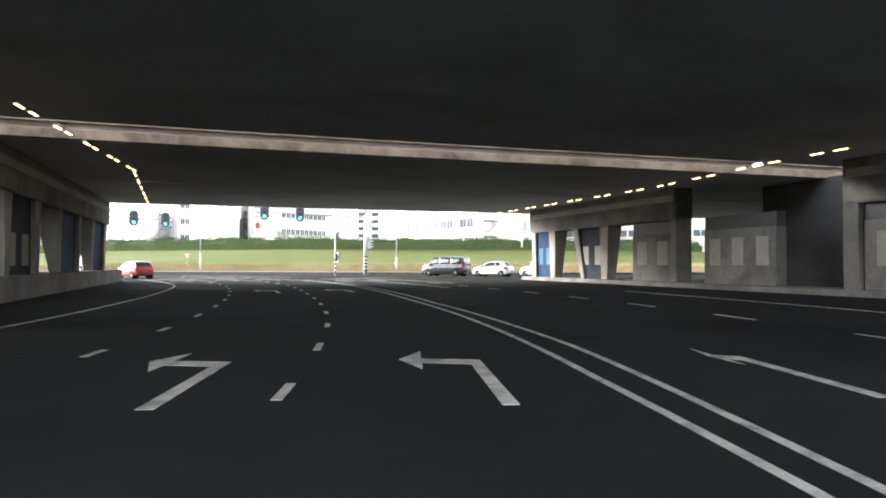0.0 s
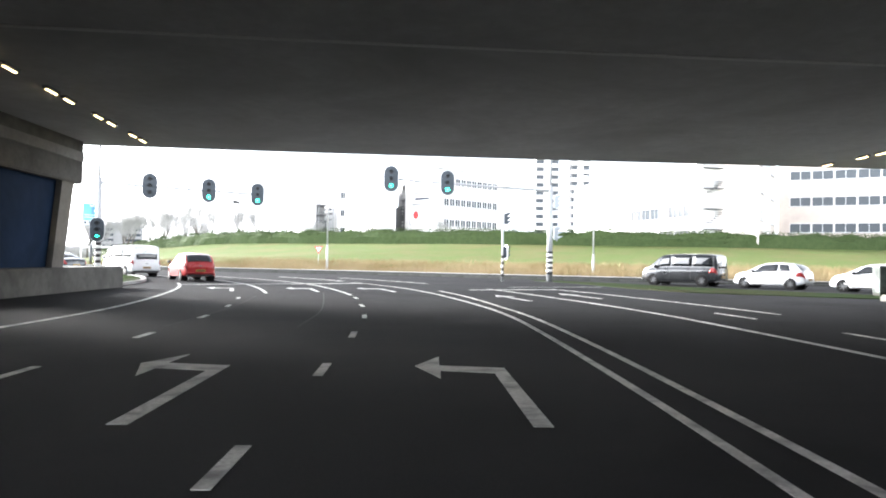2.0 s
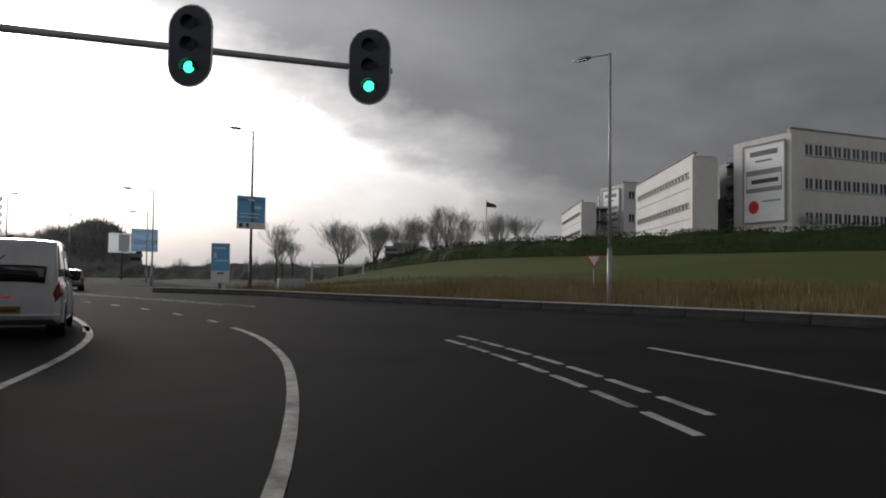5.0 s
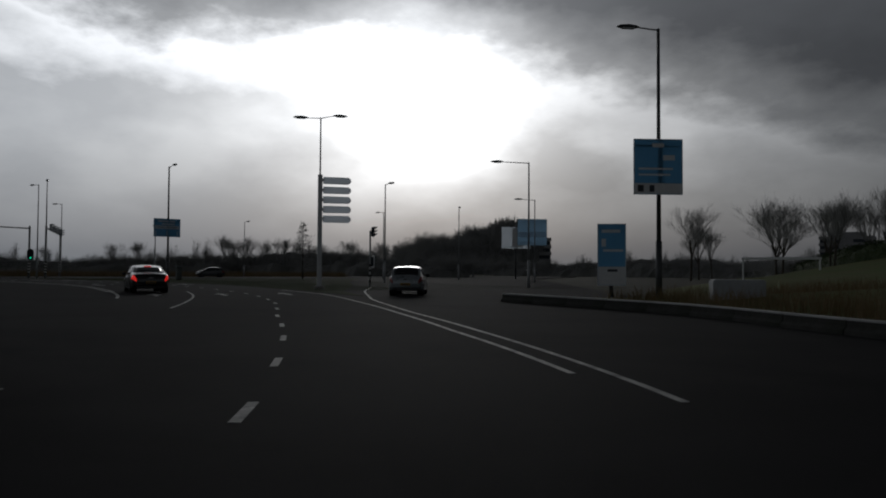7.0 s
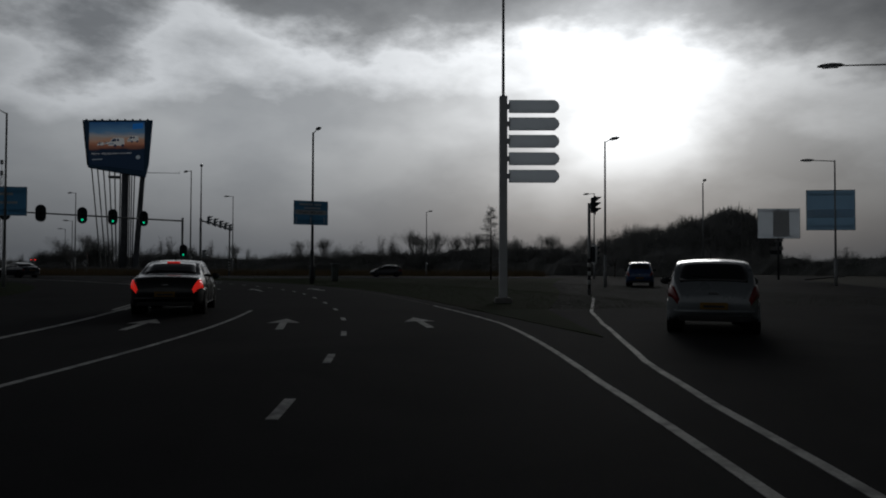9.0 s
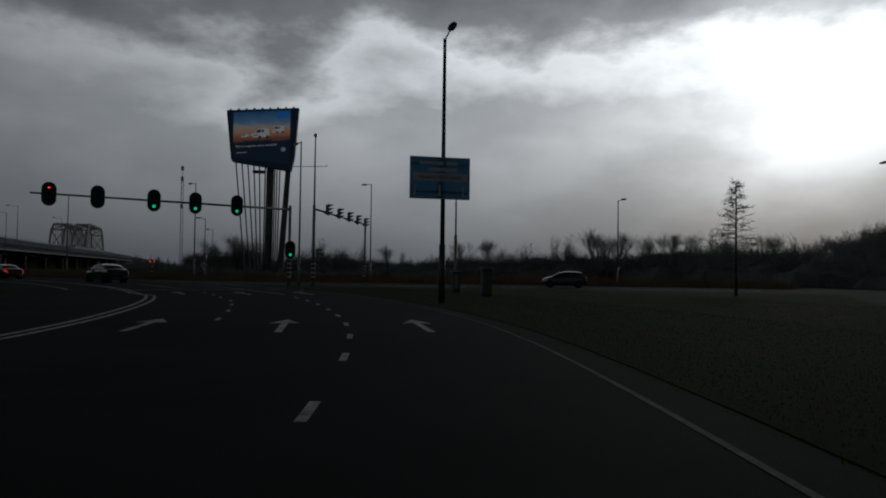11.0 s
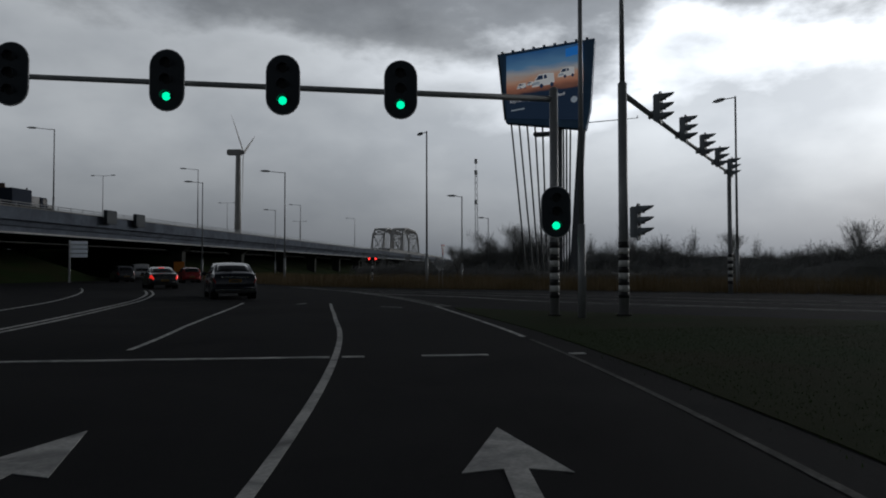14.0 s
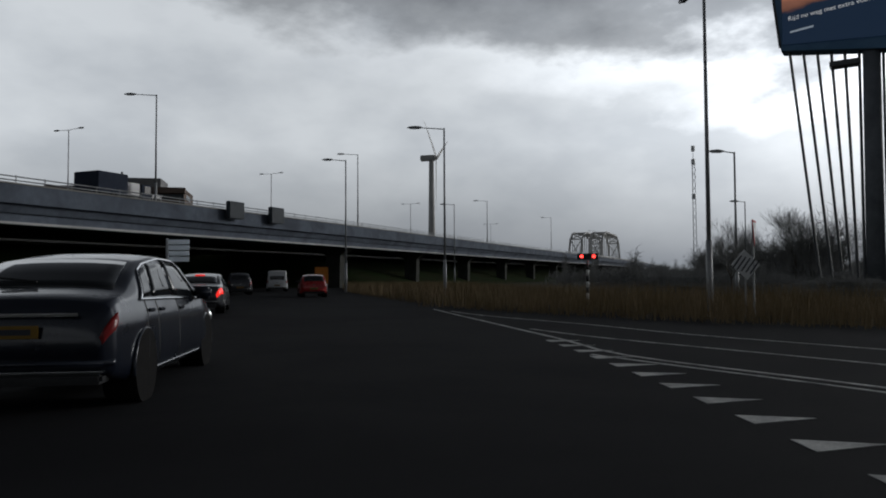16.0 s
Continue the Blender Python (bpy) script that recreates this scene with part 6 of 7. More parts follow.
def tower(x, y, turn, wide, deep, top, label, storeys=14, mat=WHITE_WALL, sign=False):
    ob = thing("apartment_tower", label, "tower block", "towers", (x, y, 0), turn)
    part("core", B(-wide / 2 + 0.4, wide / 2 - 0.4, 0.6, deep, -1, top), mat, ob)
    step = top / storeys
    for k in range(storeys):
        z = k * step
        for a, b in ((-wide / 2, -wide * 0.12), (wide * 0.12, wide / 2)):
            part("balcony", B(a, b, -0.5, 0.9, z + step * 0.52, z + step, 0.04), mat, ob, "white balcony band")
            win = part("window", B(a + 0.3, b - 0.3, 0.52, 0.58, z + 0.05, z + step * 0.5), WINDOW, ob, "dark window band")
        for q in (-1, 1):
            part("end_window", B(q * (wide / 2 - 0.4) - 0.03, q * (wide / 2 - 0.4) + 0.03, deep * 0.3, deep * 0.7, z + step * 0.2, z + step * 0.6), WINDOW, ob)
    part("roof", B(-wide * 0.3, wide * 0.3, deep * 0.2, deep * 0.8, top, top + 2.2), GREY_WALL, ob)
    if sign:
        part("name_bar", B(wide * 0.12, wide * 0.48, -0.6, -0.5, top - 0.2, top + 1.5), SIGN_DARK, ob)
    return ob


tower(-31.3, 299, 12, 9.2, 12, 45, "tall slender white tower with banded balconies", 15)
tower(-19.0, 301.6, 12, 7.4, 12, 46, "tall slender white tower with a dark name bar on top", 15, sign=True)
tower(-290, 385, 30, 24, 12, 19, "grey block of flats far off", 6, GREY_WALL)
tower(-340, 235, 65, 22, 12, 17, "grey block of flats beyond the trees", 5, GREY_WALL)
tower(-178, -100, 150, 26, 14, 19.5, "brown block of flats behind the viaduct", 8, BRICK_WALL)


def frame_goal(x, y, turn):
    ob = thing("steel_frame", "open white steel frame standing on the grass", "steel frame", "", (x, y, 0), turn)
    for q in (-3.6, 3.6):
        part("post", R((q, 0, -0.1), (q, 0, 2.6), 0.09, n=8), SIGN_WHITE, ob)
    part("beam", B(-3.75, 3.75, -0.09, 0.09, 2.55, 2.78, 0.02), SIGN_WHITE, ob)


frame_goal(-90.0, 131.0, 48)


def box_crate(x, y, turn):
    ob = thing("concrete_block", "pale grey concrete block on the verge", "concrete block", "", (x, y, 0), turn)
    part("block", B(-0.9, 0.9, -0.4, 0.4, -0.1, 1.0, 0.05), SIGN_BACK, ob)


box_crate(-54.4, 91.2, 60)


# ---- hedge, trees and far woods ----
def clumps(name, label, centres, mat, size, count, category, seed=3, kind="stuff"):
    """Many small leaf or twig cards round the centres (x, y, z, rx, ry, rz), as one mesh."""
    rnd = random.Random(seed)
    verts, faces = [], []
    for x, y, z, rx, ry, rz in centres:
        for _ in range(count):
            a, b, c = rnd.gauss(0, 0.5), rnd.gauss(0, 0.5), rnd.uniform(-1, 1)
            fall = math.sqrt(max(0.05, 1 - 0.8 * c * c)) if c > 0 else 1
            px, py, pz = x + a * rx * fall, y + b * ry * fall, z + c * rz
            if pz < 0.02:
                pz = 0.02 + rnd.random() * rz * 0.4
            turn, tilt = rnd.uniform(0, math.tau), rnd.uniform(-0.9, 0.9)
            s = size * rnd.uniform(0.5, 1.4)
            ux, uy, uz = math.cos(turn) * s, math.sin(turn) * s, tilt * s
            vx, vy, vz = -math.sin(turn) * s * 0.3, math.cos(turn) * s * 0.3, s * 0.9
            k = len(verts)
            verts += [(px - ux, py - uy, pz - uz), (px + vx * 0.6 + ux * 0.1, py + vy, pz - vz * 0.45), (px + ux, py + uy, pz + uz), (px - vx, py - vy, pz + vz * 0.6)]
            faces.append((k, k + 1, k + 2, k + 3))
    mesh = bpy.data.meshes.new(name)
    mesh.from_pydata(verts, [], faces)
    mesh.materials.append(mat)
    return tagged(new(name, mesh), label, category, kind=kind)


def ridge(name, label, spots, half, mat, category, seed=1, rough=0.3):
    """A lumpy solid core along spots of (x, y, base, height), for hedges and woods."""
    p = np.array([s[:2] for s in spots])
    w = np.gradient(p, axis=0)
    w /= np.linalg.norm(w, axis=1, keepdims=True)
    rings = []
    for k, (x, y, z, h) in enumerate(spots):
        n = np.array((w[k][1], -w[k][0]))
        taper = min(1.0, (0.06 + min(k, len(spots) - 1 - k)) / 3.5)
        h = h * taper ** 0.6
        ring = []
        for a in range(9):
            t = math.pi * a / 8
            lump = 1 + rough * noise.noise((x * 0.35 + seed, y * 0.35, a * 0.9))
            ring.append((x + n[0] * half * taper * math.cos(t) * lump, y + n[1] * half * taper * math.cos(t) * lump, z - 0.1 + h * math.sin(t) ** 0.7 * lump))
        rings.append(ring)
    bm = loft(bmesh.new(), rings, closed=False, caps=False)
    return solo(name, bm, mat, label, category, kind="stuff")


rnd = random.Random(11)
spots = smooth_line([(*p, u) for p, u in zip(CREST, CREST_UP)], 1.0)
ridge("hedge_core", "dense dark inside of the hedge", [(*p, 1.9) for p in spots], 1.1, HEDGE, "hedge")
clumps("hedge", "dense dark green hedge along the crest of the bank", [(p[0] + rnd.uniform(-0.3, 0.3), p[1] + rnd.uniform(-0.4, 0.4), p[2] + 1.0, 1.4, 1.6, 1.15 + rnd.uniform(-0.1, 0.25)) for p in spots], HEDGE, 0.11, 260, "hedge")


def bare_tree(x, y, z, height, seed, label="bare winter tree with a fan of thin branches"):
    """A tapered trunk that forks again and again into thin twigs."""
    rnd = random.Random(seed)
    ob = thing("bare_tree", label, "tree", "bare trees", (x, y, z), rnd.uniform(0, 360))
    trunk, crown = bmesh.new(), bmesh.new()

    def grow(p, way, length, r, depth):
        q = p + way * length
        rod(trunk if depth < 2 else crown, p, q, r, r * 0.68, 6 if depth < 2 else 4 if depth < 3 else 3, caps=False)
        if depth == 6:
            return
        for _ in range((5, 4, 3, 3, 3, 2)[depth]):
            side = Vector((rnd.gauss(0, 1), rnd.gauss(0, 1), rnd.gauss(0, 0.4)))
            turned = (way + side.normalized() * rnd.uniform(0.3, 0.66) + Vector((0, 0, (0.2, 0.3, 0.26, 0.2, 0.14, 0.1)[depth]))).normalized()
            grow(p + (q - p) * rnd.uniform(0.5 if depth else 0.8, 1.0), turned, length * (rnd.uniform(0.5, 0.7) if depth == 0 else rnd.uniform(0.7, 0.92)), max(r * 0.52, 0.004 + 0.0006 * height), depth + 1)

    grow(Vector((0, 0, -0.15)), Vector((rnd.uniform(-0.05, 0.05), rnd.uniform(-0.05, 0.05), 1)).normalized(), height * 0.4, height * 0.02, 0)
    fit = height / max(v.co.z for v in crown.verts)
    for bm in (trunk, crown):
        bmesh.ops.scale(bm, vec=(fit, fit, fit), verts=bm.verts)
    part("trunk", trunk, BARK, ob, smooth=True)
    part("crown", crown, TWIGS, ob)
    return ob


kinds = [bare_tree(-115.5, 141.2, 0.0, 11.2, 1), bare_tree(-110.0, 151.3, 0.2, 12.4, 2), bare_tree(-82.7, 147.6, 2.4, 10.6, 4)]
sizes = (11.2, 12.4, 10.6)


def plant(spots, skip=0):
    """Copies of the three trees at (x, y, z, turn, height)."""
    for k, (x, y, z, turn, h) in enumerate(spots, skip):
        copy_thing(kinds[k % 3], pose(x, y, z, 0, 0, turn) @ Matrix.Scale(h / sizes[k % 3], 4))


# behind the embankment, along its crest, and on the skyline beyond the second junction
plant(((-106.8, 157.0, 0.4, 40, 10.8), (-80.6, 149.2, 2.4, 200, 9.6), (-102.0, 160.0, 0.6, 90, 10.4), (-98.0, 163.0, 0.9, 310, 9.6), (-78.8, 156.2, 2.5, 15, 9.6), (-94.0, 166.0, 1.2, 75, 10.0), (-124.0, 150.0, 0.0, 120, 9.0), (-130.0, 158.0, 0.0, 240, 9.5), (-28.5, 126.5, 3.6, 30, 3.8), (-66.0, 166.0, 3.3, 70, 6.5), (-146.0, 108.0, 0.0, 210, 5.5), (-170.4, 29.6, 0.0, 140, 3.8), (-118.5, 160.0, 0.1, 5, 10.5), (-90.0, 160.0, 1.6, 160, 8.0)))
plant(((-72.5, 153.0, 2.6, 50, 8.6), (-76.0, 151.5, 2.5, 130, 9.4), (-85.8, 148.5, 2.0, 215, 9.6), (-88.8, 146.2, 1.6, 300, 10.0), (-92.0, 149.0, 1.4, 20, 9.4), (-95.5, 145.0, 1.0, 100, 10.4), (-99.0, 148.5, 0.7, 260, 10.2), (-103.0, 145.0, 0.4, 340, 10.6)), 2)
plant(((-207.7, 85.2, 0, 10, 10.2), (-208.6, 87.0, 0, 80, 8.8), (-207.2, 89.6, 0, 150, 9.4), (-206.6, 93.4, 0, 220, 8.8), (-206.0, 97.0, 0, 290, 9.2), (-205.3, 100.4, 0, 45, 9.0), (-203.9, 105.6, 0, 100, 8.4), (-204.6, 66.2, 0, 190, 7.6), (-204.0, 61.5, 0, 250, 7.2), (-201.0, 49.0, 0, 330, 6.4), (-198.0, 112.0, 0, 30, 8.6), (-190.0, 117.0, 0, 130, 8.0)), 1)


def larch(x, y, height, seed):
    """A straight stem with whorls of thin drooping branches that grow shorter upwards."""
    rnd = random.Random(seed)
    ob = thing("larch_tree", "tall thin bare conifer with drooping side branches", "tree", "", (x, y, 0), 0)
    part("trunk", R((0, 0, -0.15), (0, 0, height), height * 0.014, 0.012, 8), BARK, ob, smooth=True)
    crown = bmesh.new()
    for k in range(170):
        u = 0.12 + 0.87 * (k / 170)
        turn, reach = rnd.uniform(0, math.tau), (1.08 - u) * height * rnd.uniform(0.26, 0.44)
        a = Vector((0, 0, u * height))
        b = a + Vector((math.cos(turn) * reach, math.sin(turn) * reach, reach * rnd.uniform(-0.15, 0.35)))
        rod(crown, a, b, 0.018, 0.007, 3, caps=False)
        for _ in range(11):
            p = a + (b - a) * rnd.uniform(0.25, 1.0)
            rod(crown, p, p + Vector((rnd.gauss(0, 0.16), rnd.gauss(0, 0.16), rnd.gauss(0.02, 0.14))), 0.011, 0.005, 3, caps=False)
    part("crown", crown, TWIGS, ob)


larch(-124.5, 88.0, 7.2, 21)


def belt(name, label, line_points, height, deep, seed, shape=None, core=0.5, step=1.7, poplars=0.025, lift=0.0, rough=0.45):
    """A stretch of bare winter woodland: a low thicket and many trees whose twigs fan out from their stems."""
    rnd = random.Random(seed)
    spots = smooth_line(line_points, step)
    tall = []
    for k, p in enumerate(spots):
        h = height * (0.82 + 0.4 * noise.noise((p[0] * 0.045, p[1] * 0.045, seed)) + 0.16 * noise.noise((p[0] * 0.2, p[1] * 0.2, seed)))
        tall.append(h * (shape(k / len(spots)) if shape else 1))
    ridge(name + "_core", "dense thicket of shrubs under bare trees", [(p[0], p[1], -0.1, h * core) for p, h in zip(spots, tall)], deep * 0.8, THICKET, "woods", seed, rough)
    verts, faces = [], []

    def twig(a, b, w):
        side = (b - a).cross(Vector((rnd.gauss(0, 1), rnd.gauss(0, 1), rnd.gauss(0, 1))))
        side = side.normalized() * w if side.length else Vector((w, 0, 0))
        k = len(verts)
        verts.extend((tuple(a - side), tuple(a + side), tuple(b)))
        faces.append((k, k + 1, k + 2))

    # upright brush all over the thicket
    way = np.gradient(spots, axis=0)
    way /= np.linalg.norm(way, axis=1, keepdims=True)
    for p, w, h in zip(spots, way, tall):
        for _ in range(190):
            t, out = rnd.uniform(0.12, 0.88) * math.pi, rnd.uniform(0.82, 1.1)
            off, along = deep * 0.8 * math.cos(t) * out, rnd.uniform(-0.9, 0.9) * step
            a = Vector((p[0] + w[1] * off + w[0] * along, p[1] - w[0] * off + w[1] * along, h * core * math.sin(t) ** 0.7 * out - 0.2))
            twig(a, a + Vector((rnd.gauss(0, 0.035), rnd.gauss(0, 0.035), rnd.uniform(0.05, 0.17))) * h, rnd.uniform(0.006, 0.014) * h)
    for p, h in zip(spots, tall):
        for _ in range(7):
            root = Vector((p[0] + rnd.gauss(0, deep * 0.4), p[1] + rnd.gauss(0, deep * 0.4), -0.1))
            if lift:
                root.z = h * core * lift * max(0.0, 1 - (math.hypot(root.x - p[0], root.y - p[1]) / (deep * 0.85)) ** 2) ** 0.5
            poplar, tree = rnd.random() < poplars, rnd.random() < 0.07
            up = h * (rnd.uniform(1.1, 1.3) if poplar else rnd.uniform(0.85, 1.05) if tree else rnd.uniform(0.6, 0.84))
            if lift:
                up = rnd.uniform(3.5, 6.5)
            wide = up * (0.13 if poplar else rnd.uniform(0.3, 0.42))
            fork = root + Vector((0, 0, up * (0.2 if poplar else 0.3)))
            twig(root, fork + Vector((0, 0, up * 0.35)), up * 0.014)
            for _ in range(150 if tree else 90):
                while True:
                    u = Vector((rnd.uniform(-1, 1), rnd.uniform(-1, 1), rnd.uniform(-1, 1)))
                    if u.length < 1:
                        break
                tip = root + Vector((u.x * wide, u.y * wide, up * (0.64 + 0.36 * u.z)))
                stem = fork + Vector((0, 0, up * 0.3)) * rnd.random()
                start = stem + (tip - stem) * rnd.uniform(0.2, 0.6)
                twig(start, tip, 0.011 + 0.0018 * up)
                for _ in range(2):
                    a = start + (tip - start) * rnd.uniform(0.4, 0.95)
                    twig(a, a + Vector((rnd.gauss(0, 0.07), rnd.gauss(0, 0.07), rnd.gauss(0.03, 0.06))) * up, 0.009 + 0.0018 * up)
    mesh = bpy.data.meshes.new(name)
    mesh.from_pydata(verts, [], faces)
    mesh.materials.append(TWIGS)
    return tagged(new(name, mesh), label, "woods", kind="stuff")


FAR = "dark belt of bare winter woodland on the skyline"
belt("far_woods", FAR, [(-196, 88), (-204, 60), (-216, 35), (-232, 8), (-252, -20), (-275, -50)], 10.0, 5, 4, lambda u: float(np.interp(u, (0, 0.2, 0.27, 0.55, 0.62), (0.76, 0.8, 0.7, 0.68, 0.45))), 0.48)
belt("far_woods", FAR, [(-150, 122), (-170, 114), (-190, 102), (-200, 84)], 7.6, 5, 5, core=0.55)
belt("wooded_mound", "tall wooded mound rising beyond the turning road", [(-221, 129), (-246, 150), (-272, 174), (-296, 196), (-322, 222)], 22.0, 14, 9, lambda u: min(1.0, 0.16 + 1.4 * u), 0.9, 1.6, 0.0, 0.9, 0.06)
belt("far_woods", "distant line of trees and shrubs", [(-124, 172), (-150, 190), (-190, 215), (-260, 265)], 6.5, 6, 6)
belt("far_woods", "low line of trees and roofs on the skyline", [(-202, 150), (-186, 164), (-166, 178), (-142, 186)], 6.0, 5, 15, core=0.6)
belt("shrubs", "dark bare shrubs beside the billboard", [(-176, 14), (-181, 24), (-186, 38), (-188, 50)], 3.4, 3, 8)
belt("far_woods", "dark line of trees behind the viaduct", [(-100, -70), (-150, -95), (-210, -125), (-290, -165)], 7.5, 6, 12)
belt("shrubs", "bare winter trees standing close behind the billboard", [(-203.5, 23), (-202.8, 18), (-203, 13), (-204, 9)], 9.4, 2.2, 18, lambda u: 1.0 - 0.45 * u, 0.36, 1.1, 0.0)
for x, y, tall, seed in ((-201.4, 20.6, 8.2, 32), (-202.0, 15.0, 7.4, 34)):
    bare_tree(x, y, -0.1, tall, seed, "bare winter tree behind the billboard's posts")
ROAD_WEST = [(-152.5, 24), (-150.5, 36), (-151.5, 46), (-152, 60), (-152, 80), (-150, 100)]
blades("dry_reeds", "dry brown reeds beyond the joining road", scatter(ROAD_WEST[::-1], 0.2, 12.0, 30000, -0.1, 8), REEDS, 0.4, 1.2, 0.014, 0.25, "reeds")
blades("dry_reeds", "dry brown reeds in the point between the roads", scatter([(-153.2, 24), (-158.5, 13), (-167, -3), (-178, -20)], 0.3, 13.0, 16000, -0.1, 9), REEDS, 0.4, 1.1, 0.014, 0.25, "reeds")

# ---- vehicles ----
def wheel(parent, x, y, r, side, wide=0.2, metal=None):
    bm = bmesh.new()
    n = 28
    for prof in ([(0.62, 0.5), (0.9, 0.5), (0.985, 0.38), (1.0, 0.0), (0.985, -0.38), (0.9, -0.5), (0.62, -0.5)],):
        loft(bm, [[(r * a * math.cos(math.tau * k / n), wide * b, r * a * math.sin(math.tau * k / n)) for k in range(n)] for a, b in prof], caps=False)
    tyre = part("wheel", bm, RUBBER, parent, "black tyre", True, Matrix.Translation((x, y, r)))
    rim = bmesh.new()
    rod(rim, (0, -wide * 0.3, 0), (0, wide * 0.3, 0), r * 0.63, n=24)
    part("rim_bowl", rim, BLACK, tyre)
    spokes = bmesh.new()
    for k in range(7):
        m = Matrix.Rotation(math.tau * k / 7, 4, "Y")
        box(spokes, r * 0.06, r * 0.62, min(0, side * wide * 0.5) if side < 0 else wide * 0.28, -wide * 0.28 if side < 0 else wide * 0.5, -r * 0.075, r * 0.075, 0, m)
    rod(spokes, (0, side * wide * 0.25, 0), (0, side * wide * 0.52, 0), r * 0.16, n=12)
    part("rim", spokes, metal or RIM, tyre, "dark alloy rim" if metal else "alloy rim")


def curve_of(table, x):
    """Smooth interpolation in a short table of (x, value)."""
    xs, vs = [a for a, b in table], [b for a, b in table]
    near = [float(np.interp(x + d, xs, vs)) for d in (-0.07, -0.035, 0, 0.035, 0.07)]
    return near[2] * 0.4 + (near[1] + near[3]) * 0.2 + (near[0] + near[4]) * 0.1


class Shape:
    """The skin of a car: height, belt and widths along its length, front at +x."""

    def __init__(self, length, width, top, belt, roof_width, nose=0.62, tail=0.72):
        self.half, self.wide = length / 2, width / 2
        self.top_line, self.belt_line, self.roof_line = top, belt, roof_width
        h = self.half
        self.width_line = [(-h, self.wide * tail), (-h + 0.08, self.wide * (tail + 0.14)), (-h + 0.3, self.wide * 0.955), (-h + 0.9, self.wide), (h - 1.2, self.wide), (h - 0.5, self.wide * 0.94), (h - 0.15, self.wide * (nose + 0.14)), (h, self.wide * nose)]
        self.sill_line = [(-h, 0.42), (-h + 0.12, 0.32), (-h + 0.6, 0.22), (h - 0.7, 0.2), (h - 0.12, 0.27), (h, 0.36)]

    def side(self, x, q):
        """A point on the lower side: q from the sill to the belt."""
        w, s, b = curve_of(self.width_line, x), curve_of(self.sill_line, x), curve_of(self.belt_line, x)
        bulge = np.interp(q, (0, 0.08, 0.3, 0.62, 0.8, 1.0), (0.93, 0.975, 1.0, 0.992, 0.985, 0.93))
        return Vector((x, w * bulge, s + (b - s) * q))

    def glass(self, x, v):
        """A point on the side of the cabin: v from the belt to the roof's edge."""
        a = self.side(x, 1.0)
        top, w = curve_of(self.top_line, x), curve_of(self.roof_line, x) * self.wide
        z = a.z + (max(top - 0.045, a.z + 0.004) - a.z) * v
        return Vector((x, a.y + (min(w, a.y * 0.985) - a.y) * (v ** 1.25), z))

    def roof(self, x, f):
        """A point on top: f from -1 to 1 across."""
        e = self.glass(x, 1.0)
        top = max(curve_of(self.top_line, x), e.z + 0.004)
        return Vector((x, e.y * f, e.z + (top - e.z) * (1 - abs(f) ** 2.6)))

    def ring(self, x):
        half = [Vector((x, self.side(x, 0).y * 0.82, self.side(x, 0).z + 0.0))]
        half += [self.side(x, q) for q in (0.0, 0.08, 0.2, 0.36, 0.52, 0.66, 0.78, 0.9, 1.0)]
        half += [self.glass(x, v) for v in (0.12, 0.35, 0.6, 0.82, 1.0)]
        half += [self.roof(x, f) for f in (0.9, 0.7, 0.4, 0.0)]
        return half + [Vector((p.x, -p.y, p.z)) for p in half[-2::-1]]

    def skin(self):
        bm = bmesh.new()
        h = self.half
        xs = sorted({round(v, 3) for v in list(np.linspace(-h, h, 44)) + [-h + 0.03, -h + 0.07, -h + 0.13, h - 0.03, h - 0.08, h - 0.14]})
        return loft(bm, [self.ring(x) for x in xs])


def patch(spot, rows, cols, out, thick=0.012):
    """A thin sheet over a skin: spot(u, v) gives points, u and v from 0 to 1; out lifts it off the skin."""
    bm = bmesh.new()
    grid = [[spot(c / (cols - 1), r / (rows - 1)) for c in range(cols)] for r in range(rows)]
    middle = grid[rows // 2][cols // 2]
    up = (grid[0][-1] - grid[0][0]).cross(grid[-1][0] - grid[0][0])
    sign = 1 if up.dot(out(middle)) > 0 else -1
    layers = []
    for lift in (thick, -0.02):
        layer = []
        for r in range(rows):
            row = []
            for c in range(cols):
                du = grid[r][min(c + 1, cols - 1)] - grid[r][max(c - 1, 0)]
                dv = grid[min(r + 1, rows - 1)][c] - grid[max(r - 1, 0)][c]
                normal = du.cross(dv).normalized() * sign
                row.append(bm.verts.new(grid[r][c] + normal * lift))
            layer.append(row)
        layers.append(layer)
    for r in range(rows - 1):
        for c in range(cols - 1):
            bm.faces.new((layers[0][r][c], layers[0][r][c + 1], layers[0][r + 1][c + 1], layers[0][r + 1][c]))
    rim = [(0, c) for c in range(cols)] + [(r, cols - 1) for r in range(1, rows)] + [(rows - 1, c) for c in range(cols - 2, -1, -1)] + [(r, 0) for r in range(rows - 2, 0, -1)]
    for (r, c), (r2, c2) in zip(rim, rim[1:] + rim[:1]):
        bm.faces.new((layers[0][r][c], layers[0][r2][c2], layers[1][r2][c2], layers[1][r][c]))
    return bm


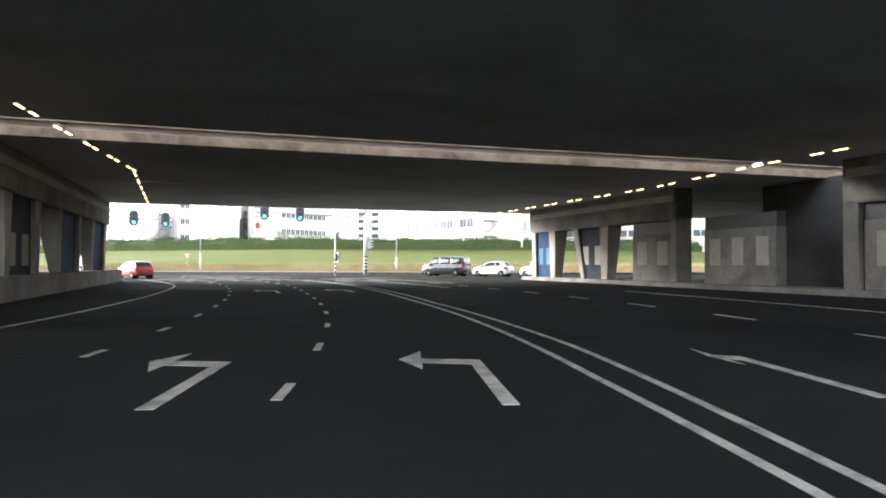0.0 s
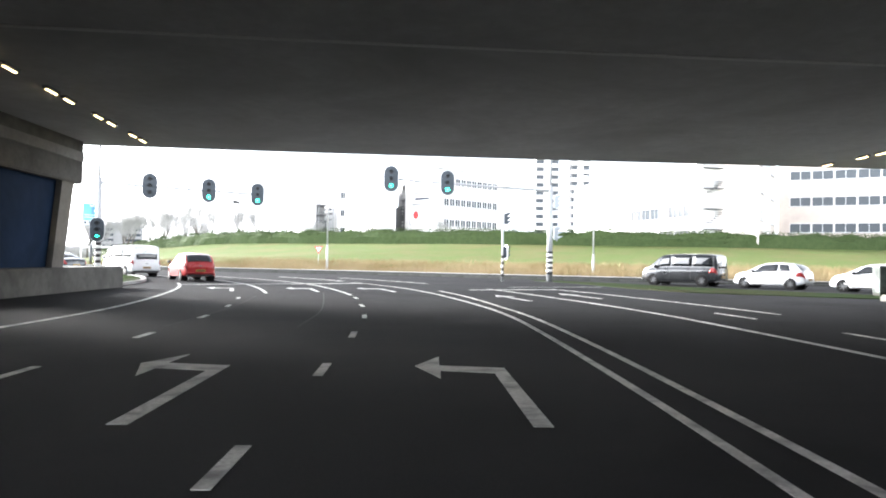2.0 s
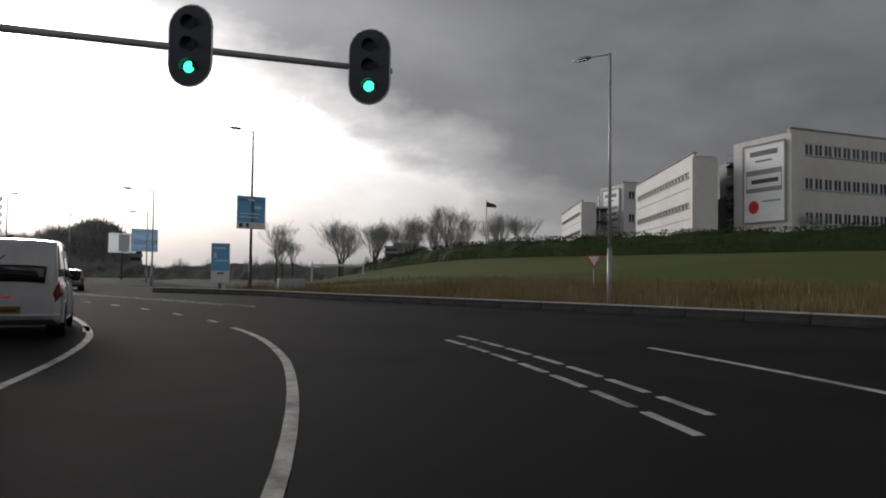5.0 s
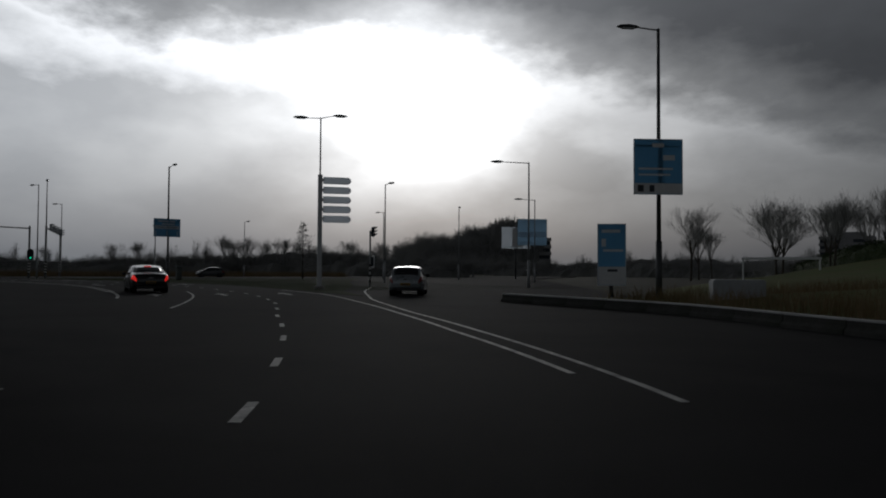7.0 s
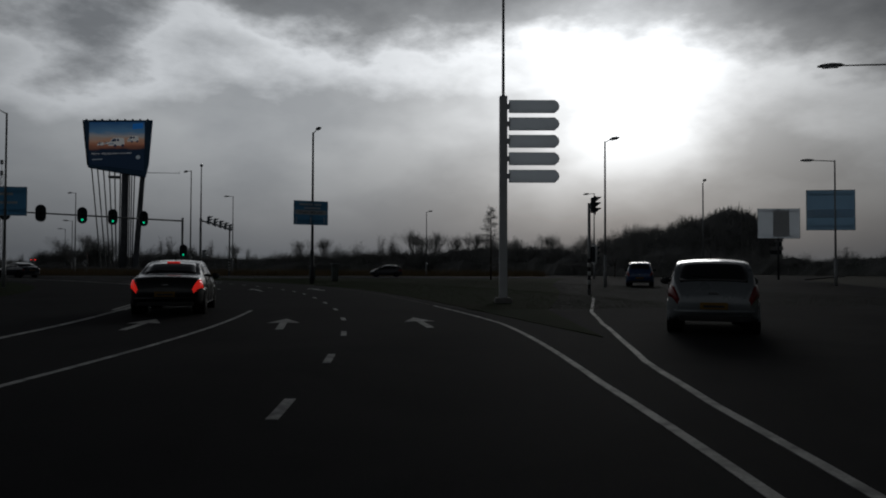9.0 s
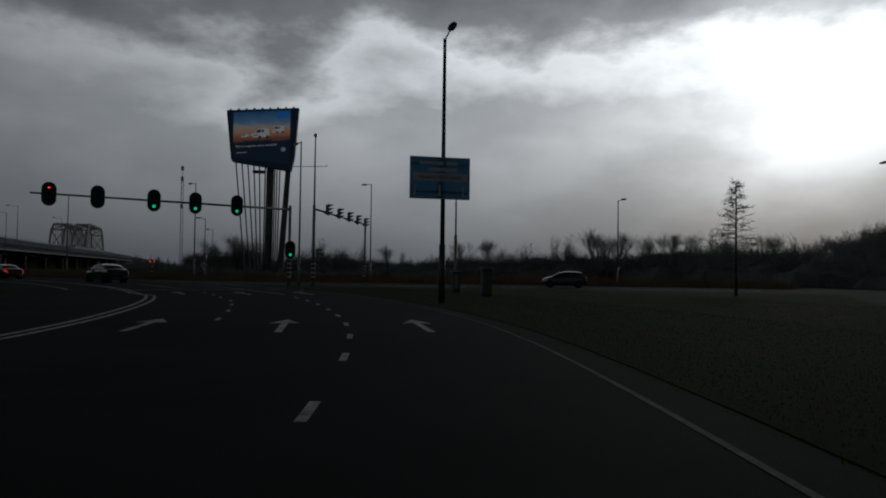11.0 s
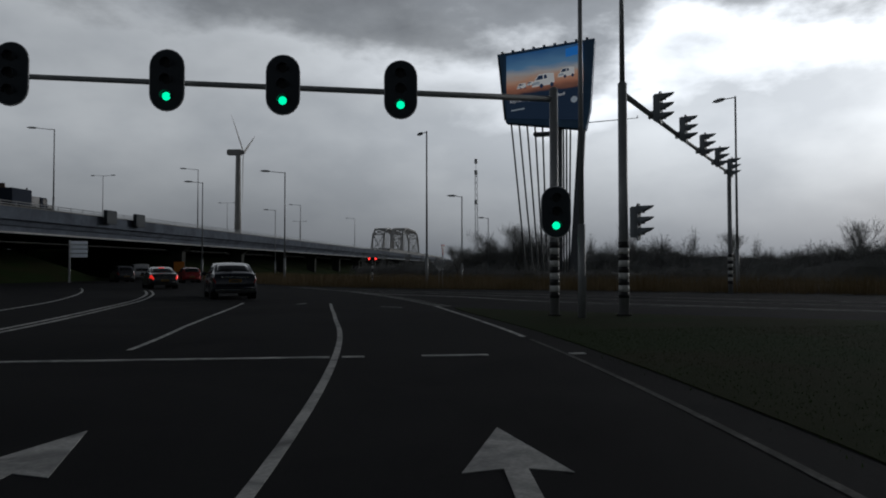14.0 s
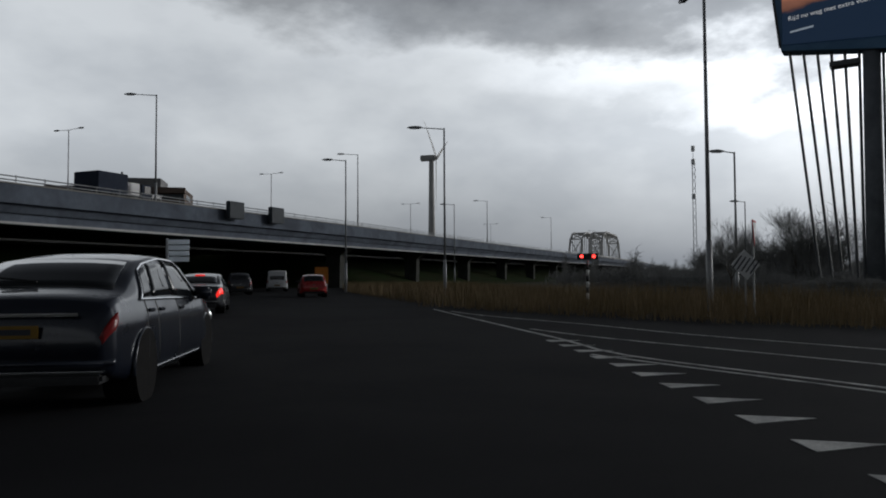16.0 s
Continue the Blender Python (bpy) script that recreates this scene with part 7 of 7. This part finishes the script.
def make_car(name, label, x, y, yaw, kind, paint, lit=False, trim=False, rail=False, group="cars"):
    """A car on the road, its front towards yaw. kind: the shape, its panes and its wheels."""
    shape, doors, rear_pane, front_pane, (axle_back, axle_front, r) = kind
    ob = thing(name, label, "car" if group == "cars" else "van", group, (x, y, 0), yaw + 90)
    part("body", shape.skin(), paint, ob, smooth=True)
    h, wide = shape.half, shape.wide

    def flip(p, q):
        return Vector((p.x, p.y * q, p.z))

    def between(low, high, v):
        return low + (high - low) * v

    for q in (-1, 1):
        for (a0, a1), (f0, f1) in doors:
            def spot(u, v, a0=a0, a1=a1, f0=f0, f1=f1):
                w = 0.08 + 0.82 * v
                return flip(shape.glass(between(between(a0, a1, v), between(f0, f1, v), u), w), q)
            part("side_window", patch(spot, 5, 7, lambda p: Vector((0, p.y, 0.1))), CAR_GLASS, ob, smooth=True)
        if trim:
            first, last = doors[0][0], doors[-1][1]
            spots = [flip(shape.glass(between(first[0] - 0.05, first[1] - 0.03, v), 0.03 + 0.9 * v), q) for v in np.linspace(0, 1, 6)]
            spots += [flip(shape.glass(between(first[1], last[1], u), 0.95), q) for u in np.linspace(0.1, 0.9, 5)]
            spots += [flip(shape.glass(between(last[1] + 0.04, last[0] + 0.07, v), 0.93 - 0.9 * v), q) for v in np.linspace(0, 1, 6)]
            spots += [flip(shape.glass(between(last[0], first[0], u), 0.02), q) for u in np.linspace(0.1, 0.9, 5)]
            bm = bmesh.new()
            for p1, p2 in zip(spots, spots[1:] + spots[:1]):
                rod(bm, p1 + Vector((0, 0.012 * q, 0)), p2 + Vector((0, 0.012 * q, 0)), 0.013, n=6)
            part("window_trim", bm, CHROME, ob, "chrome window trim")
        edge = doors[-1][1][0]
        m = shape.side(edge - 0.1, 1.0)
        bm = box(bmesh.new(), -0.1, 0.08, -0.1, 0.12, -0.06, 0.1, 0.035, Matrix.Translation((m.x, q * (m.y + 0.12), m.z + 0.06)))
        part("mirror", bm, paint if trim else BLACK, ob, "door mirror", True)
        for (a0, a1), (f0, f1) in doors:
            m = shape.side(a0 + 0.22 if len(doors) > 1 else between(a0, f0, 0.55), 0.86)
            part("door_handle", box(bmesh.new(), -0.1, 0.1, -0.02, 0.025, -0.02, 0.02, 0.01, Matrix.Translation((m.x, q * m.y, m.z))), paint, ob)
            seam = bmesh.new()
            for k in range(6):
                p1, p2 = shape.side(a0 + 0.06, 0.12 + 0.145 * k), shape.side(a0 + 0.06, 0.12 + 0.145 * (k + 1))
                rod(seam, flip(p1, q), flip(p2, q), 0.007, n=4)
            part("door_seam", seam, BLACK, ob)
        part("sill_trim", patch(lambda u, v: flip(shape.side(between(-axle_back + r * 1.25, axle_front - r * 1.25, u), 0.04 + 0.05 * v), q), 3, 9, lambda p: Vector((0, p.y, 0))), CHROME if trim else BLACK, ob)
        part("tail_light", patch(lambda u, v: flip(shape.side(between(-h + 0.012, -h + (0.1 if trim else 0.36) + (0.1 if trim else -0.14) * v + (0 if trim else 0.14), u), (0.7 if trim else 0.64) + (0.2 if trim else 0.33) * v), q), 5, 7, lambda p: Vector((-0.3, p.y, 0))), TAIL_LIT if lit else TAIL, ob, "glowing red tail light" if lit else "red tail light", True)
        part("headlight", patch(lambda u, v: flip(shape.side(between(h - 0.55, h - 0.06, u), 0.66 + 0.25 * v), q), 4, 6, lambda p: Vector((0.3, p.y, 0))), LAMP_CLEAR, ob, smooth=True)
        for px in (-axle_back, axle_front):
            y_out = shape.side(px, 0.3).y
            well = rod(bmesh.new(), (px, q * (y_out - 0.32), r), (px, q * (y_out + 0.002), r), r * 1.1, n=28)
            part("wheel_well", well, RUBBER, ob)
            arch = bmesh.new()
            spread = [math.pi * (k / 12 * 1.1 - 0.05) for k in range(13)]
            loft(arch, [[(px + rr * math.cos(a), q * (y_out + d), r + rr * math.sin(a)) for a in spread] for rr, d in ((r * 1.1, 0.002), (r * 1.125, 0.003), (r * 1.15, -0.02), (r * 1.1, -0.05))], closed=False, caps=False)
            part("wheel_arch", arch, paint, ob, smooth=True)
            wheel(ob, px, q * (y_out - (0.11 if trim else 0.09)), r, q, metal=NAVY if trim else None)
    part("rear_window", patch(lambda u, v: shape.roof(between(rear_pane[0], rear_pane[1], v), (2 * u - 1) * 0.86), 6, 9, lambda p: Vector((-0.3, 0, 1))), CAR_GLASS, ob, smooth=True)
    part("windscreen", patch(lambda u, v: shape.roof(between(front_pane[0], front_pane[1], v), (2 * u - 1) * 0.88), 6, 9, lambda p: Vector((0.3, 0, 1))), CAR_GLASS, ob, smooth=True)
    back = curve_of(shape.width_line, -h + 0.03)
    part("rear_bumper", B(-h - 0.035, -h + 0.3, -back * 1.08, back * 1.08, 0.36, 0.55, 0.07), paint, ob, smooth=True)
    part("bumper_skirt", B(-h - 0.02, -h + 0.3, -back * 0.98, back * 0.98, 0.27, 0.37, 0.03), BLACK, ob)
    nose = curve_of(shape.width_line, h - 0.05)
    part("front_bumper", B(h - 0.3, h + 0.03, -nose, nose, 0.26, 0.5, 0.07), paint, ob, smooth=True)
    part("grille", B(h - 0.05, h + 0.035, -nose * 0.6, nose * 0.6, 0.52, 0.64, 0.02), BLACK, ob)
    plate = part("number_plate", B(-h - 0.05, -h - 0.03, -0.25, 0.25, 0.68 if trim else 0.5, 0.79 if trim else 0.63, 0.004), YELLOW, ob, "yellow number plate")
    part("plate_bar", B(-h - 0.055, -h - 0.05, -0.19, 0.19, 0.71 if trim else 0.535, 0.76 if trim else 0.575), SIGN_DARK, plate)
    if trim:
        part("boot_trim", B(-h - 0.02, -h + 0.05, -back * 0.72, back * 0.72, 0.865, 0.895, 0.006), CHROME, ob, "chrome boot strip")
        part("bumper_trim", B(-h - 0.045, -h + 0.05, -back * 1.0, back * 1.0, 0.375, 0.395, 0.004), CHROME, ob, "chrome bumper strip")
    else:
        part("badge", B(-h - 0.02, -h + 0.05, -0.09, 0.09, 0.79, 0.83, 0.01), CHROME, ob)
    if lit:
        top = shape.roof(rear_pane[1] + 0.02, 0)
        part("brake_light", B(top.x - 0.06, top.x + 0.04, -0.17, 0.17, top.z - 0.02, top.z + 0.025), TAIL_LIT, ob, "glowing high brake light")
    a, b = shape.roof(rear_pane[0] + 0.05, 0.05), shape.roof(between(rear_pane[0], rear_pane[1], 0.22), 0.55)
    part("wiper", R(a + Vector((-0.02, 0, 0.03)), b + Vector((-0.02, 0, 0.03)), 0.011, n=5), BLACK, ob)
    if not trim:
        part("aerial", R(shape.roof(-0.5, 0) + Vector((0, 0, -0.01)), shape.roof(-0.5, 0) + Vector((-0.1, 0, 0.12)), 0.012, 0.006, 6), BLACK, ob)
    if rail:
        for q in (-1, 1):
            bm = bmesh.new()
            for k in range(8):
                rod(bm, shape.roof(between(-1.3, 0.3, k / 8), 0.86 * q) + Vector((0, 0, 0.04)), shape.roof(between(-1.3, 0.3, (k + 1) / 8), 0.86 * q) + Vector((0, 0, 0.04)), 0.017, n=6)
            part("roof_rail", bm, CHROME, ob)
    return ob


HATCH = (Shape(4.0, 1.74, [(-2.0, 0.62), (-1.97, 0.86), (-1.9, 1.0), (-1.8, 1.1), (-1.62, 1.3), (-1.42, 1.41), (-1.05, 1.465), (-0.45, 1.49), (0.1, 1.455), (0.5, 1.33), (0.9, 1.12), (1.15, 1.0), (1.5, 0.93), (1.8, 0.82), (1.94, 0.7), (2.0, 0.55)],
               [(-2.0, 0.6), (-1.95, 0.82), (-1.88, 0.95), (-1.5, 1.0), (-0.5, 0.97), (0.6, 0.92), (1.1, 0.9), (1.6, 0.8), (1.9, 0.66), (2.0, 0.5)],
               [(-2.0, 0.6), (-1.9, 0.86), (-1.7, 0.84), (-1.4, 0.77), (-0.5, 0.73), (0.3, 0.71), (0.8, 0.77), (1.15, 0.86), (1.6, 0.8), (1.9, 0.62), (2.0, 0.45)]),
         [((-1.25, -1.12), (-0.62, -0.66)), ((-0.56, -0.6), (0.82, 0.3))], (-1.86, -1.42), (1.05, 0.36), (1.26, 1.25, 0.31))
SEDAN = (Shape(4.9, 1.86, [(-2.45, 0.6), (-2.42, 0.9), (-2.32, 1.01), (-1.95, 1.06), (-1.6, 1.11), (-1.15, 1.31), (-0.75, 1.42), (-0.2, 1.475), (0.3, 1.455), (0.7, 1.34), (1.15, 1.1), (1.35, 1.01), (1.9, 0.92), (2.28, 0.77), (2.4, 0.63), (2.45, 0.5)],
               [(-2.45, 0.58), (-2.4, 0.86), (-2.25, 0.95), (-1.6, 0.99), (-0.5, 0.96), (0.8, 0.92), (1.3, 0.9), (1.9, 0.8), (2.3, 0.66), (2.45, 0.48)],
               [(-2.45, 0.6), (-2.3, 0.84), (-1.8, 0.84), (-1.5, 0.81), (-0.9, 0.73), (-0.2, 0.73), (0.4, 0.73), (0.9, 0.79), (1.35, 0.87), (1.9, 0.82), (2.3, 0.66), (2.45, 0.45)]),
         [((-1.3, -0.82), (-0.95, -0.68)), ((-0.88, -0.62), (-0.1, -0.16)), ((-0.03, -0.1), (1.0, 0.36))], (-1.62, -0.86), (1.22, 0.44), (1.5, 1.38, 0.335))
LIMOUSINE = (Shape(4.9, 1.86, [(-2.45, 0.62), (-2.42, 0.94), (-2.32, 1.03), (-2.05, 1.08), (-1.85, 1.12), (-1.5, 1.29), (-1.1, 1.41), (-0.5, 1.475), (0.2, 1.46), (0.65, 1.36), (1.1, 1.13), (1.35, 1.02), (1.9, 0.92), (2.28, 0.77), (2.4, 0.63), (2.45, 0.5)],
                   [(-2.45, 0.6), (-2.4, 0.88), (-2.25, 0.96), (-1.6, 0.98), (-0.5, 0.96), (0.8, 0.92), (1.3, 0.9), (1.9, 0.8), (2.3, 0.66), (2.45, 0.48)],
                   [(-2.45, 0.66), (-2.3, 0.86), (-1.9, 0.85), (-1.6, 0.8), (-1.1, 0.74), (-0.2, 0.74), (0.4, 0.74), (0.9, 0.8), (1.35, 0.87), (1.9, 0.82), (2.3, 0.66), (2.45, 0.45)], tail=0.8),
             [((-1.56, -1.3), (-1.2, -1.0)), ((-1.16, -0.96), (-0.32, -0.34)), ((-0.27, -0.3), (0.95, 0.34))], (-1.87, -1.2), (1.18, 0.42), (1.58, 1.38, 0.335))
SUV = (Shape(4.4, 1.84, [(-2.2, 0.7), (-2.17, 1.0), (-2.1, 1.12), (-1.95, 1.35), (-1.75, 1.56), (-1.3, 1.65), (-0.4, 1.68), (0.25, 1.63), (0.7, 1.45), (1.05, 1.2), (1.3, 1.1), (1.75, 1.02), (2.05, 0.88), (2.16, 0.74), (2.2, 0.6)],
             [(-2.2, 0.68), (-2.15, 0.95), (-2.05, 1.06), (-1.0, 1.07), (0.5, 1.03), (1.2, 1.0), (1.8, 0.9), (2.1, 0.74), (2.2, 0.55)],
             [(-2.2, 0.6), (-2.1, 0.8), (-1.8, 0.72), (-1.3, 0.69), (0.2, 0.69), (0.8, 0.78), (1.25, 0.87), (1.7, 0.84), (2.05, 0.68), (2.2, 0.45)]),
       [((-1.75, -1.6), (-1.1, -1.05)), ((-1.02, -0.98), (-0.12, -0.15)), ((-0.05, -0.1), (0.95, 0.4))], (-2.05, -1.82), (1.15, 0.42), (1.32, 1.34, 0.35))
VAN = (Shape(4.9, 1.92, [(-2.45, 0.8), (-2.44, 1.2), (-2.41, 1.7), (-2.3, 1.9), (-1.8, 1.95), (0.0, 1.96), (0.85, 1.9), (1.2, 1.72), (1.6, 1.36), (1.8, 1.2), (2.2, 1.05), (2.38, 0.86), (2.45, 0.62)],
             [(-2.45, 0.75), (-2.4, 1.08), (-2.2, 1.14), (0.8, 1.12), (1.6, 1.06), (2.1, 0.95), (2.4, 0.76), (2.45, 0.55)],
             [(-2.45, 0.8), (-2.3, 0.84), (-1.0, 0.84), (0.8, 0.82), (1.3, 0.84), (1.8, 0.88), (2.2, 0.78), (2.45, 0.5)], tail=0.82),
       [((-2.15, -2.1), (-1.0, -1.0)), ((-0.92, -0.92), (0.3, 0.3)), ((0.42, 0.42), (1.45, 0.95))], (-2.448, -2.415), (1.72, 1.0), (1.55, 1.5, 0.34))

make_car("hatchback_car", "silver-grey three-door hatchback driving on the asphalt", -69.9, 83.9, 66, HATCH, SILVER)
near_car = make_car("saloon_car", "dark navy saloon with chrome window trim on the road", -135.54, 38.38, 145.2, LIMOUSINE, NAVY, trim=True)
near_car.scale = (1.05, 1.05, 1.09)
p = lane(127.5, -5.6)
make_car("saloon_car", "black saloon with glowing brake lights on the road", p.x, p.y, lane_yaw(127), SEDAN, BLACK_CAR, lit=True)
make_car("saloon_car", "dark grey saloon with lit tail lights on the road", -144.0, 21.5, 152, SEDAN, DARK_CAR, lit=True)
make_car("hatchback_car", "red hatchback on the road towards the viaduct", -157.9, 6.6, 153, HATCH, RED_CAR)
p = lane(81, -5.7)
make_car("van", "white panel van with a windowed tail on the curve", p.x, p.y, lane_yaw(81) - 3, VAN, WHITE_CAR, group="vans")
p = lane(70, -5.4)
make_car("estate_car", "red estate car driving round the curve", p.x, p.y, lane_yaw(70), HATCH, RED_CAR)
p = lane(91.0, -5.7)
make_car("saloon_car", "dark grey saloon driving in the far lane", p.x, p.y, lane_yaw(91.0), SEDAN, DARK_CAR)
make_car("van", "white van far off under the viaduct", -166.0, -13.0, 152, VAN, WHITE_CAR, group="vans")
make_car("suv_car", "dark grey sport utility car on the road", -157.5, -3.5, 158, SUV, DARK_CAR, rail=True)
make_car("van", "dark people carrier waiting on the crossing road", 0.3, 72.5, 62, VAN, BLACK_CAR, group="vans")
make_car("hatchback_car", "white hatchback waiting on the crossing road", 4.9, 69.8, 58, HATCH, WHITE_CAR)
make_car("hatchback_car", "white hatchback last in the waiting queue", 9.2, 66.8, 55, HATCH, WHITE_CAR)
make_car("estate_car", "blue estate car on the turning road", -103.8, 95.3, 68, SUV, BLUE_CAR)
make_car("hatchback_car", "dark hatchback on the joining road", -144.5, 78.0, 180, HATCH, DARK_CAR)


def truck():
    k = int(np.abs(EDGE[:, 0] + 150.5).argmin())
    p = offset_line(EDGE, -3.2)[k]
    w = EDGE[k] - EDGE[k + 1]
    ob = thing("truck", "dark blue truck with a grey trailer on the viaduct", "truck", "", (p[0], p[1], DECK), deg(*w))
    part("trailer", B(-0.5, 2.3, -1.25, 1.25, 0.9, 2.5, 0.05), LORRY, ob, "dark blue box trailer")
    part("load_box", B(-1.75, -0.45, -1.15, 1.15, 0.9, 1.95, 0.04), DARK_CAR, ob, "lower grey box behind the cab")
    part("air_horn", R((-0.2, 0.9, 2.48), (-0.2, 0.9, 2.72), 0.09, 0.07, 8), BLACK, ob)
    part("chassis", B(-3.9, 2.2, -1.0, 1.0, 0.5, 0.9), BLACK, ob)
    part("cab", B(-2.95, -1.8, -1.2, 1.2, 0.6, 1.95, 0.1), LORRY, ob)
    part("windscreen", B(-2.98, -2.93, -1.05, 1.05, 1.3, 1.85, 0.02), CAR_GLASS, ob)
    part("bonnet", B(-4.2, -2.94, -1.1, 1.1, 0.5, 1.3, 0.1), DARK_CAR, ob, "low dark bonnet")
    for q in (-1.22, 1.22):
        part("side_window", B(-2.75, -2.15, q - 0.03, q + 0.01, 1.25, 1.8, 0.005), CAR_GLASS, ob)
        for x in (-3.5, -0.9, 0.7, 1.7):
            wheel(ob, x, q * 0.9, 0.5, 1 if q > 0 else -1, 0.3)


truck()


def work_board():
    ob = thing("work_board", "orange roadwork board standing beside the pier", "roadwork sign", "", (-167.5, -7.5, 0), 140)
    part("board", B(-0.6, 0.6, -0.03, 0.03, 0.7, 2.2, 0.01), ORANGE, ob)
    for q in (-0.5, 0.5):
        part("leg", B(q - 0.04, q + 0.04, -0.03, 0.03, -0.05, 0.7), STEEL, ob)


work_board()
